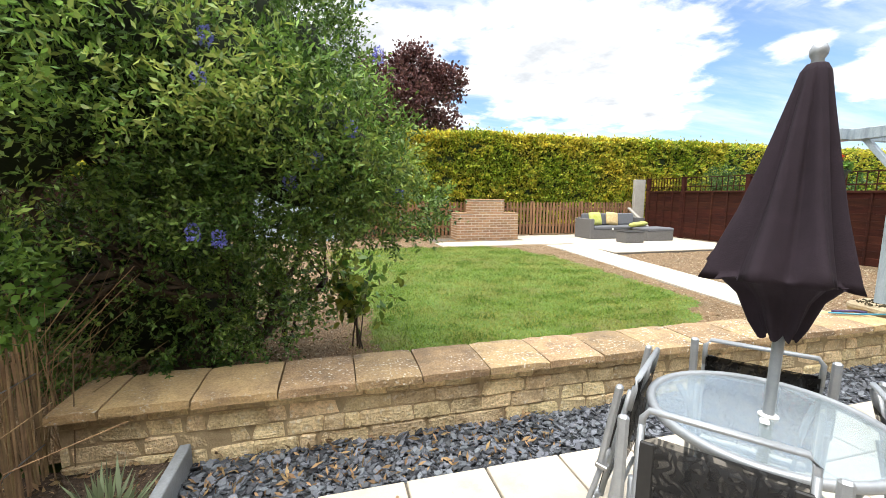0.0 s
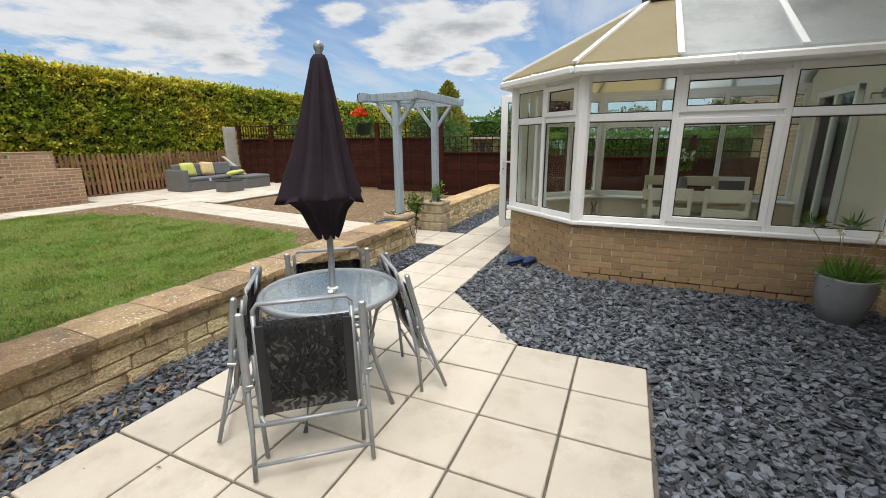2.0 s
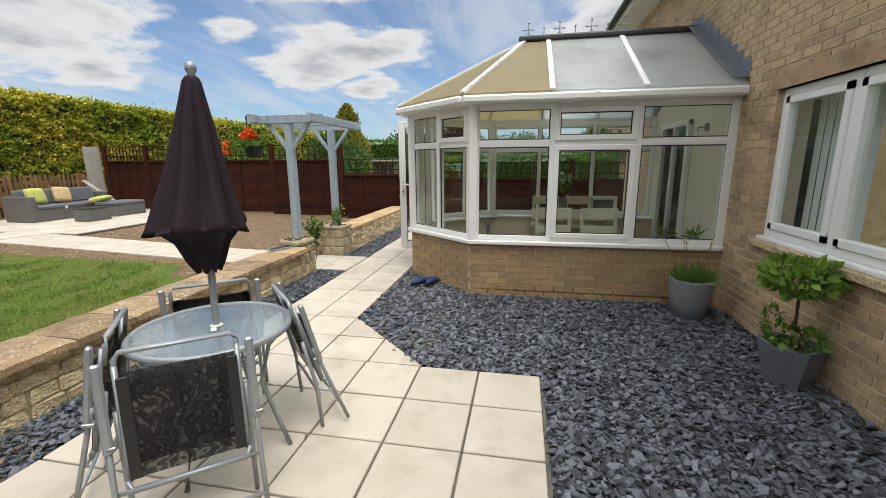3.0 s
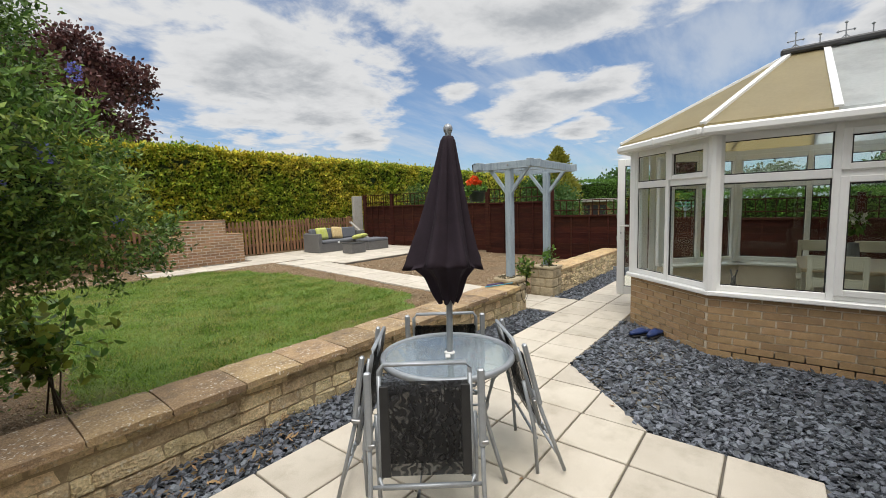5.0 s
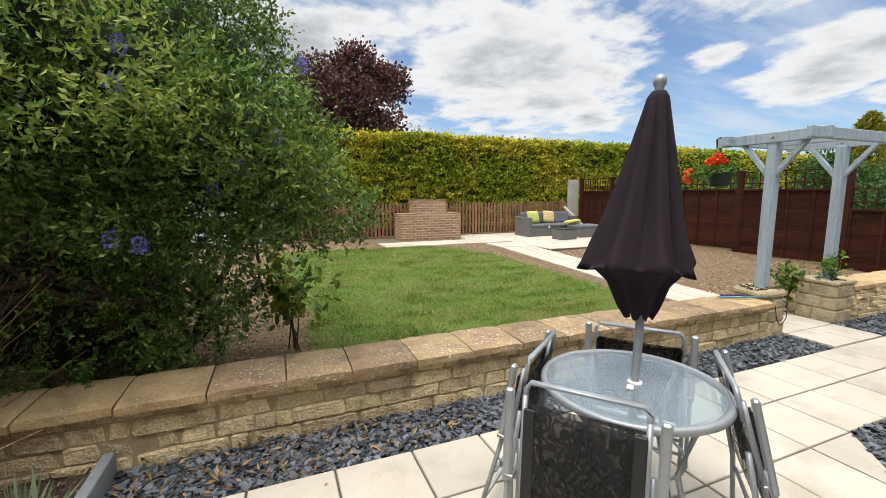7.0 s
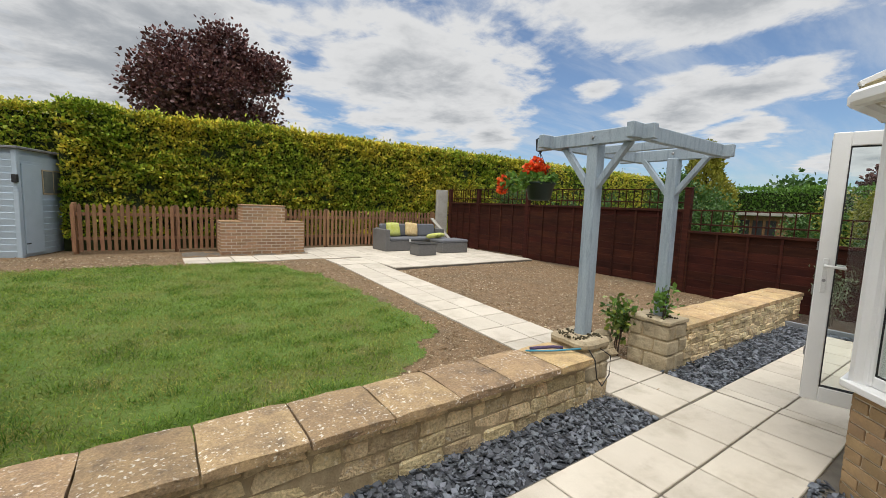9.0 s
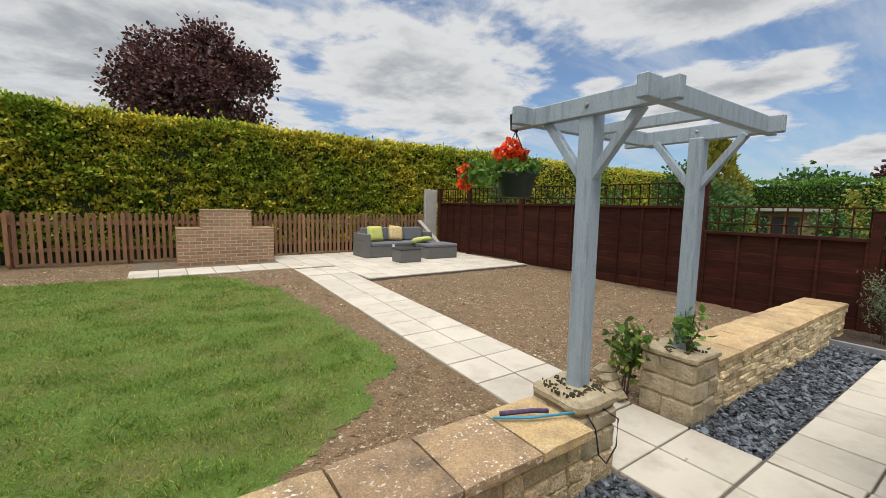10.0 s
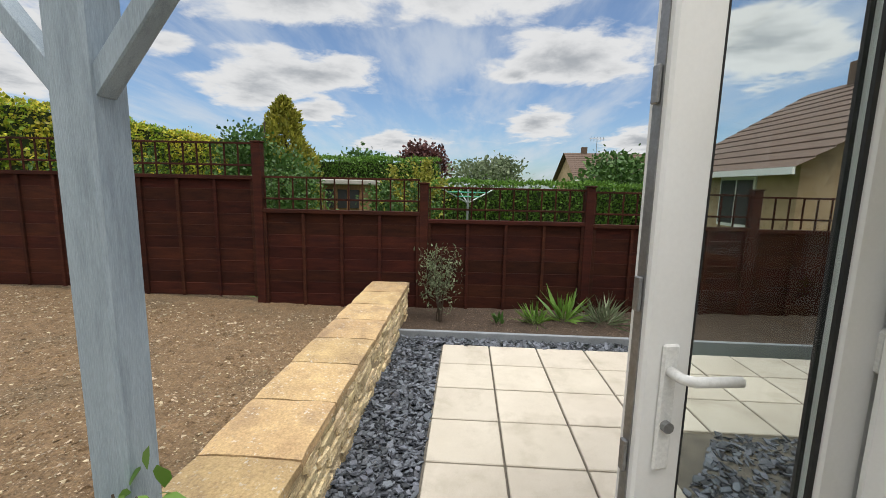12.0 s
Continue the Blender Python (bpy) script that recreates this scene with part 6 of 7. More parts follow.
whole("board", bq, M["concrete"], "weathered plank leaning in the fence corner", "plank")

# ---- shed ----
SHED_TURN = Matrix.Translation((0.22, 12.15, 0)) @ Matrix.Rotation(radians(-20), 4, "Z") @ Matrix.Translation((-0.42, -12.25, 0))
shed = thing("garden_shed", "pale blue painted timber shed with a flat felt roof", "shed", (-0.9, 13.0, 0.25))
sx0, sx1, sy0, sy1, sz1 = -1.9, 0.42, 12.25, 13.75, 2.4
part("body", bx(sx0 + 0.02, sy0 + 0.02, 0.2, sx1 - 0.02, sy1, sz1 - 0.02), M["shed"], shed)
bd = mesh_from("board", bx(-0.5, -0.012, 0, 0.5, 0.012, 0.135, None, 0.004), M["shed"])
for k in range(16):
    z = 0.24 + k * 0.127
    o = part("board", bd, None, shed); o.matrix_basis = pose((sx0 + sx1) / 2, sy0 + 0.004, z, 7, 0, 0) @ Matrix.Diagonal((sx1 - sx0, 1, 1, 1))
    o = part("board", bd, None, shed); o.matrix_basis = pose(sx1 - 0.004, (sy0 + sy1) / 2, z, 0, 0, 90) @ pose(0, 0, 0, 7, 0, 0) @ Matrix.Diagonal((sy1 - sy0, 1, 1, 1))
part("corner_trim", bx(sx1 - 0.05, sy0 - 0.035, 0.24, sx1 + 0.035, sy0 + 0.06, sz1, None, 0.005), M["shed"], shed)
sdoor = part("door", bx(sx1 + 0.015, sy0 + 0.09, 0.3, sx1 + 0.045, sy0 + 0.64, 2.1, None, 0.006), M["shed"], shed)
part("latch", bx(sx1 + 0.045, sy0 + 0.1, 0.5, sx1 + 0.06, sy0 + 0.2, 0.52), M["gasket"], sdoor)
for y0_, y1_ in ((0.72, 1.02), (1.06, 1.36)):
    wn_ = part("window", bx(sx1 + 0.02, sy0 + y0_ - 0.02, 1.5, sx1 + 0.04, sy0 + y1_ + 0.02, 2.02, None, 0.004), M["oak"], shed, "bare timber window")
    part("pane", bx(sx1 + 0.04, sy0 + y0_, 1.53, sx1 + 0.044, sy0 + y1_, 1.99), M["shed_glass"], wn_, "opaque pane with a grey reflection put into its colour")
rf = bx(sx0 - 0.08, sy0 - 0.08, sz1 - 0.03, sx1 + 0.08, sy1 + 0.1, sz1 + 0.02, None, 0.01)
part("roof", rf, M["shed_roof"], shed, "grey felt roof")
part("lantern", bx(sx1 - 0.03, sy0 - 0.1, 1.72, sx1 + 0.06, sy0 - 0.03, 1.88, None, 0.01), M["gasket"], shed, "small dark lamp")

shed.matrix_basis = SHED_TURN @ shed.matrix_basis

# ---- hanging basket ----
hb = thing("hanging_basket", "dark green hanging basket with scarlet begonias", "hanging basket", (5.42, 3.47, 1.67))
HB = (5.42, 3.47, 1.67)
b = bmesh.new(); lathe(b, [(0.09, 0), (0.105, 0.01), (0.137, 0.15), (0.15, 0.155), (0.15, 0.172), (0.13, 0.172), (0.09, 0.03)], 28, HB); part("bowl", b, M["basket"], hb, "dark green plastic bowl", True)
for k in range(3):
    a = 2.1 * k + 0.5
    b = bmesh.new(); tube(b, [(HB[0] + 0.15 * math.cos(a), HB[1] + 0.15 * math.sin(a), HB[2] + 0.17), (HB[0], HB[1] + 0.02, 2.13)], 0.0035, 5); part("wire", b, M["gasket"], hb)
b = bmesh.new(); tube(b, [(HB[0], 3.48, 2.13), (HB[0], 3.53, 2.15), (HB[0], 3.54, 2.25), (HB[0], 3.5, 2.27), (HB[0], 3.48, 2.2)], 0.012, 6); part("hook", b, M["gasket"], hb)


def blob(n, c, r):
    p = rng.normal(size=(n, 3))
    p /= np.linalg.norm(p, axis=1, keepdims=True)
    p *= rng.uniform(0.55, 1.0, (n, 1)) ** 0.5
    return p * np.array(r) + np.array(c), p


P, O = blob(240, (HB[0], HB[1], HB[2] + 0.205), (0.15, 0.15, 0.045))
part("leaves", leaf_mesh("leaves", P, 0.048, M["green_leaf"], 0.7, 0.0, O, 0.4, 0.1), None, hb, "bright green trailing leaves")
P, O = blob(150, (HB[0] - 0.2, HB[1] + 0.11, HB[2] + 0.17), (0.15, 0.1, 0.05))
part("trailing_leaves", leaf_mesh("trailing_leaves", P, 0.055, M["green_leaf"], 0.7, 0.0, O, 0.4, 0.4), None, hb)
for c in ((-0.04, 0.02, 0.36), (-0.08, 0.08, 0.3), (0.0, -0.03, 0.3), (-0.31, 0.17, 0.17), (-0.3, 0.19, 0.1), (0.05, 0.06, 0.31)):
    P, O = blob(130, (HB[0] + c[0], HB[1] + c[1], HB[2] + c[2]), (0.046, 0.046, 0.042))
    part("flower", leaf_mesh("flower", P, 0.028, M["red_flower"], 1.1, 0.0, O, 0.3), None, hb, "scarlet double bloom")

# ---- pots by the house ----
pot = thing("plant_pot", "tall round grey pot with chives gone to seed", "plant pot", (4.42, -2.1, 0))
pc = (4.42, -2.1, -0.01)
b = bmesh.new(); lathe(b, [(0.13, 0), (0.145, 0.005), (0.19, 0.2), (0.215, 0.4), (0.215, 0.415), (0.195, 0.415), (0.19, 0.36)], 32, pc); part("bowl", b, M["pot"], pot, "grey tapered pot", True)
b = bmesh.new(); lathe(b, [(0.192, 0.36), (0.05, 0.375)], 20, pc); part("compost", b, M["soil_damp"], pot)
P, O = blob(420, (pc[0], pc[1], 0.38), (0.15, 0.15, 0.03))
part("grass_tuft", leaf_mesh("grass_tuft", P, 0.15, M["green_leaf"], 0.07, 1.2, O, 0.4), None, pot, "green grassy tuft")
for k in range(9):
    a, h = rng.uniform(0, 6.28), rng.uniform(0.2, 0.42)
    q = (pc[0] + 0.1 * math.cos(a), pc[1] + 0.1 * math.sin(a), 0.4)
    tip = (q[0] + 0.18 * math.cos(a) * rng.uniform(0.2, 1.2), q[1] + 0.18 * math.sin(a) * rng.uniform(0.2, 1.2), 0.4 + h)
    b = bmesh.new(); tube(b, [q, lerp(Vector(q), Vector(tip), 0.6) + Vector((0, 0, 0.04)), tip], 0.003, 4); st_ = part("stem", b, M["twig"], pot)
    P, O = blob(24, tip, (0.02, 0.02, 0.018)); part("seed_head", leaf_mesh("seed_head", P, 0.014, M["straw_flower"], 0.6, 0, O), None, st_)

hx = (3.13, -2.31, 0)
hp = thing("hexagonal_planter", "six sided blue grey planter with a standard bay tree", "planter", hx)
b = bmesh.new()
lathe(b, [(0.14, -0.01), (0.205, 0.28), (0.205, 0.29), (0.18, 0.29), (0.17, 0.23)], 6, hx)
part("tub", b, M["planter"], hp, "six sided slatey tub")
b = bmesh.new(); lathe(b, [(0.172, 0.24), (0.03, 0.26)], 6, hx); part("compost", b, M["soil_damp"], hp)
b = bmesh.new(); tube(b, [(hx[0], hx[1], 0.25), (hx[0] - 0.01, hx[1] + 0.005, 0.5), (hx[0] + 0.01, hx[1], 0.72)], 0.013, 8, False, 0.7); part("trunk", b, M["bark"], hp)
P, O = blob(520, (hx[0], hx[1] + 0.02, 0.79), (0.21, 0.21, 0.11))
part("crown", leaf_mesh("crown", P, 0.08, M["bay_leaf"], 0.5, 0.1, O, 0.4, 0.2), None, hp, "bushy bright green crown")
P, O = blob(110, (hx[0] - 0.02, hx[1], 0.34), (0.17, 0.17, 0.06))
part("underplanting", leaf_mesh("underplanting", P, 0.06, M["green_leaf"], 0.55, 0.2, O), None, hp)
P, O = blob(60, (hx[0] + 0.14, hx[1] + 0.08, 0.42), (0.05, 0.05, 0.1))
part("seedling", leaf_mesh("seedling", P, 0.05, M["green_leaf"], 0.45, 0.6, O), None, hp)

# ---- clogs, brush, stones on paving ----
def clog(m):
    c = thing("garden_clog", "navy rubber garden clog lying on the slate", "shoe", (0, 0, 0), "pair of clogs")
    b = bmesh.new()
    n = 14
    rings = []
    for i in range(9):
        t = i / 8
        w = 0.05 * math.sin(math.pi * min(0.95, t * 0.85 + 0.12)) ** 0.6
        h = 0.075 * (1 - 0.45 * t) if t > 0.35 else 0.06
        rings.append([b.verts.new((t * 0.27 - 0.13, w * math.cos(6.283 * k / n), 0.012 + max(0, h * (0.5 + 0.5 * math.sin(6.283 * k / n))) * (1 if t > 0.35 else 0.55))) for k in range(n)])
    for r0, r1 in zip(rings, rings[1:]):
        for k in range(n):
            b.faces.new((r0[k], r0[(k + 1) % n], r1[(k + 1) % n], r1[k]))
    b.faces.new(rings[0][::-1]); b.faces.new(rings[-1])
    bmesh.ops.recalc_face_normals(b, faces=b.faces[:])
    part("upper", b, M["shoe"], c, "navy rubber upper", True)
    part("sole", bx(-0.125, -0.045, 0, 0.13, 0.045, 0.014, None, 0.006), M["gasket"], c)
    for k in range(3):
        b = bmesh.new(); bar(b, (0.0 + k * 0.025, -0.035, 0.052 - k * 0.003), (0.0 + k * 0.025, 0.035, 0.052 - k * 0.003), 0.009, 0.03, (1, 0, 0), 0.002); part("stripe", b, M["white"], c, "white stripe")
    c.matrix_basis = m
    return c


c1 = clog(pose(5.1, 0.95, 0.005, 0, 0, 150) @ Matrix.Scale(1.15, 4))
c2 = clog(pose(5.14, 0.8, 0.005, 0, 0, 165) @ Matrix.Scale(1.15, 4))
br = thing("window_brush", "blue handled brush with rope lying on the wall", "brush", (5.0, 2.85, 0.44))
b = bmesh.new(); tube(b, [(5.3, 2.72, 0.455), (5.0, 2.85, 0.445), (4.82, 2.97, 0.44)], 0.008, 8); part("handle", b, M["hose"], br, "blue plastic handle", True)
b = bmesh.new(); tube(b, [(5.12, 2.84, 0.455), (5.04, 2.88, 0.462), (4.96, 2.92, 0.458), (4.87, 2.97, 0.45)], 0.014, 8); part("bristles", b, M["bristle"], br, "navy and purple bristles", True)
b = bmesh.new(); tube(b, [(5.3, 2.72, 0.45), (5.33, 2.67, 0.36), (5.36, 2.66, 0.2), (5.44, 2.66, 0.12), (5.53, 2.66, 0.2), (5.55, 2.67, 0.36), (5.42, 2.75, 0.46)], 0.005, 6); part("cable", b, M["gasket"], br, "thin dark cable", True)
for (x, y, a) in ((0.45, 2.1, 20), (0.9, 1.75, 80), (0.75, 2.05, 140), (3.1, 0.72, 30), (6.1, 2.5, 60), (0.3, 1.9, 10), (1.9, 0.85, 70)):
    P = np.array([[x, y, 0.006]])
    me = leaf_mesh("fallen_leaf", P, 0.05, M["twig"], 0.6, -0.05, np.array([[math.cos(a), math.sin(a), 0.0]]), 0.3)
    me.transform(Matrix.Translation((x, y, 0.008)) @ Matrix.Diagonal((1, 1, 0.12, 1)) @ Matrix.Translation((-x, -y, -0.006)))
    tagged(new("fallen_leaf", me), "dry brown leaf lying on the paving", "leaf", "fallen leaves")

# ---- edging boards and planting beds ----
whole("edging_west", bx(-0.71, 0.6, -0.1, -0.65, 2.695, 0.12, None, 0.006), M["edging"], "grey painted edging board", kind="structure")
whole("edging_east", bx(10.12, -4, -0.1, 10.17, 2.74, 0.055, None, 0.005), M["edging"], "grey edging board along the bed", kind="structure")
whole("bed_west", grid_sheet(-2.4, -0.7, 0.4, 2.72, 0.08, lambda x, y: 0.03 + 0.02 * n3(x * 5, y * 5)), M["soil_damp"], "brown soil bed with dry litter", kind="structure", smooth=True)
whole("bed_east", grid_sheet(10.16, 11.4, -5, 2.75, 0.08, lambda x, y: 0.03 + 0.02 * n3(x * 5, y * 5)), M["soil_damp"], "brown soil bed below the fence", kind="structure", smooth=True)
lit = np.column_stack([rng.uniform(-1.6, -0.72, 500), rng.uniform(1.6, 2.7, 500), np.full(500, 0.05)])
lit2 = np.column_stack([rng.uniform(-0.62, 1.6, 420), rng.uniform(2.25, 2.72, 420), np.full(420, 0.015)])
tagged(new("leaf_litter", leaf_mesh("leaf_litter", np.vstack([lit, lit2]), 0.05, M["twig"], 0.3, -0.1, None, 0.5)), "dry brown leaf litter under the bush", "leaf litter", kind="stuff")


def tuft(name, c, n, h, r, material, label, category, aspect=0.07, up=1.1, size=None):
    P, O = blob(n, (c[0], c[1], c[2] + 0.02), (r, r, 0.02))
    O[:, 2] = np.abs(O[:, 2])
    return tagged(new(name, leaf_mesh(name, P, h, material, aspect, up, O, 0.4)), label, category)


tuft("grass_clump", (10.55, 1.18, 0.03), 90, 0.22, 0.06, M["green_leaf"], "bright green grassy clump in the bed", "plant")
tuft("lily_clump", (10.7, 0.83, 0.03), 45, 0.34, 0.07, M["green_leaf"], "arching green strap leaves in the bed", "plant", 0.1, 0.7)
tuft("variegated_grass", (10.65, 0.38, 0.03), 110, 0.3, 0.1, M["grey_leaf"], "pale variegated grass in the bed", "plant", 0.06, 0.6)
tuft("seedling", (10.5, 1.62, 0.03), 20, 0.12, 0.04, M["mid_leaf"], "small seedling in the bed", "plant", 0.3)
tuft("lavender", (-0.85, 2.2, 0.04), 90, 0.2, 0.07, M["grey_leaf"], "grey green lavender in the bed", "plant", 0.08)


def shrub(name, c, r, n, leaf, material, label, category, stems=5, aspect=0.45, up=0.2, base=None):
    """A small shrub: thin stems from the ground and a loose crown."""
    e = thing(name, label, category, (c[0], c[1], base if base is not None else 0))
    z0 = base if base is not None else 0
    P = []
    for k in range(stems):
        b = bmesh.new()
        a = rng.uniform(0, 6.28)
        t = (c[0] + r[0] * 0.8 * math.cos(a) * rng.uniform(0.3, 1), c[1] + r[1] * 0.8 * math.sin(a) * rng.uniform(0.3, 1), c[2] + r[2] * rng.uniform(0.2, 1))
        mid = ((c[0] * 1.4 + t[0] * 0.6) / 2, (c[1] * 1.4 + t[1] * 0.6) / 2, (z0 + t[2]) / 2)
        tube(b, [(c[0] + rng.normal(0, 0.03), c[1] + rng.normal(0, 0.03), z0 - 0.02), mid, t], 0.008, 5, False, 0.4)
        part("stem", b, M["bark"], e)
        m_ = int(n * 0.8 / stems)
        tt = rng.uniform(0, 1, m_)
        P.append(np.array(mid) + (np.array(t) - np.array(mid)) * tt[:, None] + rng.normal(0, 0.05, (m_, 3)))
    Q, O = blob(n // 5, c, r)
    P.append(Q)
    part("foliage", leaf_mesh("foliage", np.vstack(P), leaf, material, aspect, up, None, 0.4), None, e)
    return e


shrub("bed_shrub", (10.55, 2.3, 0.5), (0.22, 0.28, 0.42), 900, 0.05, M["grey_leaf"], "twiggy grey green shrub before the fence", "shrub", 9, 0.3, 0.5, 0.0)
shrub("rose_bush", (0.42, 4.2, 0.6), (0.45, 0.36, 0.44), 520, 0.085, M["rose_leaf"], "leggy rose bush with glossy leaves", "shrub", 8, 0.6, 0.1, 0.05)
shrub("rose_bush", (-0.25, 4.3, 0.6), (0.5, 0.4, 0.45), 520, 0.075, M["rose_leaf"], "leggy rose bush under the ceanothus", "shrub", 7, 0.6, 0.1, 0.05)
shrub("climber", (6.7, 2.82, 0.7), (0.07, 0.06, 0.2), 110, 0.06, M["green_leaf"], "young green climber twining up the pergola post", "climbing plant", 4, 0.6, 0.1, 0.4)
shrub("climber", (6.56, 3.22, 0.46), (0.2, 0.2, 0.2), 300, 0.07, M["rose_leaf"], "green climber spilling beside the pier", "climbing plant", 5, 0.6, 0.1, 0.0)
shrub("fence_shrub", (11.3, 9.9, 2.0), (0.45, 0.9, 0.45), 3400, 0.06, M["mid_leaf"], "green shrub leaning over the fence", "shrub", 14, 0.4, 0.3, 0.2)
sk = bmesh.new()
for k in range(4):
    lathe(sk, [(0.06, 0), (0.09, 0.04), (0.05, 0.08)], 8, (6.47 + 0.02 * k, 3.25 + 0.05 * k, 0.02 + 0.05 * k), lambda u, z: 1 + 0.25 * math.sin(u * 12 + k))
whole("loose_stones", sk, M["pier"], "a few loose stones stacked by the pier", "stones", kind="stuff")

# ---- the big ceanothus ----
def limb(bm, p, d, L, r, depth, tips):
    pts = [Vector(p)]
    d = Vector(d).normalized()
    for k in range(4):
        d = (d + Vector(rng.normal(0, 0.16, 3)) + Vector((0, 0, 0.05))).normalized()
        q = pts[-1] + d * L / 4
        if depth < 3:     # the branchwork stays inside the crown
            q = Vector((min(max(q.x, -2.4), 0.1), max(q.y, 3.2), max(q.z, 0.75)))
        pts.append(q)
    tube(bm, pts, r, 7 if r > 0.02 else 5, False, 0.6)
    if depth == 0:
        tips.append((pts[-1], d))
        return
    for k in range(3 if depth > 1 else 4):
        q = pts[int(rng.integers(2, 5))]
        limb(bm, q, d * 0.7 + Vector(rng.normal(0, 0.55, 3)), L * rng.uniform(0.55, 0.8), r * 0.55, depth - 1, tips)


bush = thing("ceanothus", "large evergreen ceanothus with a few blue flower heads", "bush", (-0.95, 3.7, 0.02))
tips = []
for d in ((0.5, -0.2, 1.0), (-0.3, 0.2, 1.1), (0.1, 0.4, 1.0), (0.9, -0.1, 0.55), (-0.5, -0.3, 0.9)):
    bm_ = bmesh.new()
    limb(bm_, (-0.95 + rng.normal(0, 0.08), 3.75 + rng.normal(0, 0.08), 0.0), d, 1.25, 0.055, 3, tips)
    tagged(part("branchwork", bm_, M["bark"], bush, "gnarled brown branches", True), kind="stuff")
lobes = [((-0.7, 3.5, 2.45), (1.15, 0.95, 0.95), 12000), ((-1.8, 3.2, 2.3), (1.2, 1.0, 1.1), 9000), ((0.0, 3.3, 1.85), (0.72, 0.6, 0.55), 7500),
         ((-0.3, 3.1, 1.5), (0.85, 0.42, 0.3), 5000), ((-0.9, 3.7, 3.3), (1.0, 0.9, 0.75), 7000), ((-0.15, 3.7, 2.55), (0.6, 0.6, 0.5), 4500),
         ((-2.6, 3.6, 2.6), (1.0, 1.2, 1.1), 4500), ((-1.2, 4.5, 2.3), (1.3, 0.6, 1.0), 4000), ((-1.7, 2.6, 2.9), (0.9, 0.6, 0.6), 4000), ((-1.5, 5.0, 0.8), (1.2, 0.5, 0.8), 4500), ((-2.6, 4.1, 0.9), (0.8, 0.7, 0.9), 4000), ((-1.0, 4.35, 0.65), (0.7, 0.4, 0.6), 3000), ((-1.35, 3.75, 0.75), (0.9, 0.45, 0.7), 3600), ((-1.1, 3.28, 0.72), (0.75, 0.25, 0.5), 2800), ((-0.4, 3.38, 0.78), (0.45, 0.28, 0.42), 2000), ((0.5, 3.1, 1.46), (0.46, 0.3, 0.2), 2200)]
PP, OO = [], []
for c, r, n in lobes:
    # sprays: short shoots on the lobe's skin, each with leaves along it
    ns = n // 7
    d = rng.normal(size=(ns, 3)); d /= np.linalg.norm(d, axis=1, keepdims=True)
    rad = 1 + 0.22 * np.array([n3(a * 2.3 + c[0], b_ * 2.3, e_ * 2.3 + c[2]) for a, b_, e_ in d]) - rng.exponential(0.12, ns)
    S = np.array(c) + d * np.array(r) * rad[:, None]
    sd_ = d * 0.8 + rng.normal(0, 0.5, (ns, 3)); sd_[:, 2] += 0.15
    sd_ /= np.linalg.norm(sd_, axis=1, keepdims=True)
    for q in range(16):
        PP.append(S + sd_ * (q / 16 * rng.uniform(0.1, 0.24, (ns, 1))) + rng.normal(0, 0.006, (ns, 3)))
        OO.append(sd_ * 0.6)
PP, OO = np.vstack(PP), np.vstack(OO)
part("foliage", leaf_mesh("foliage", PP, 0.036, M["bush_leaf"], 0.42, 0.1, OO, 0.4), None, bush, "small glossy dark green leaves")
# dark lumps inside the lobes stand in for the shade between the leaves
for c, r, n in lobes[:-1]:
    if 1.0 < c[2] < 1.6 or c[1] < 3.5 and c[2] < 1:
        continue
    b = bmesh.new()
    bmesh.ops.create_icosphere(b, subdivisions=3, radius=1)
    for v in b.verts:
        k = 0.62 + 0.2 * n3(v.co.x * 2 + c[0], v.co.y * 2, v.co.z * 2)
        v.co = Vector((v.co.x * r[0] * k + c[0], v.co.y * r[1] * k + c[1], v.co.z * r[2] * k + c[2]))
    part("shade_core", b, M["bush_core"], bush, "dark filler lump, inner shade put into its colour", True)
for c in ((-0.42, 2.62, 2.35), (-0.45, 2.58, 2.15), (0.1, 2.75, 1.75), (0.3, 2.8, 1.95), (-0.55, 2.65, 1.35), (-0.43, 2.68, 1.31), (0.62, 2.95, 1.55), (0.5, 3.0, 2.45), (-0.05, 2.72, 1.62)):
    P, O = blob(90, c, (0.034, 0.034, 0.05))
    part("flower_head", leaf_mesh("flower_head", P, 0.016, M["blue_flower"], 0.8, 0.3, O), None, bush, "blue flower head")
PP, OO = [], []
for c, r, n in (((-0.75, 2.45, 2.22), (0.85, 0.4, 0.34), 330), ((-1.5, 2.2, 2.0), (0.5, 0.4, 0.3), 150), ((0.0, 2.75, 2.05), (0.5, 0.3, 0.3), 190), ((0.35, 2.9, 1.75), (0.35, 0.25, 0.22), 120), ((-1.45, 2.5, 1.35), (0.3, 0.3, 0.2), 60)):
    d = rng.normal(size=(n, 3)); d /= np.linalg.norm(d, axis=1, keepdims=True)
    S = np.array(c) + d * np.array(r) * rng.uniform(0.5, 1.0, (n, 1))
    sd_ = d * 0.6 + rng.normal(0, 0.5, (n, 3)); sd_[:, 2] += 0.1
    sd_ /= np.linalg.norm(sd_, axis=1, keepdims=True)
    for q in range(14):
        PP.append(S + sd_ * (0.016 * q) + rng.normal(0, 0.004, (n, 3)))
        OO.append(sd_ * 0.7)
part("young_foliage", leaf_mesh("young_foliage", np.vstack(PP), 0.044, M["bush_young"], 0.36, 0.1, np.vstack(OO), 0.35), None, bush, "lighter green young leaf sprays")
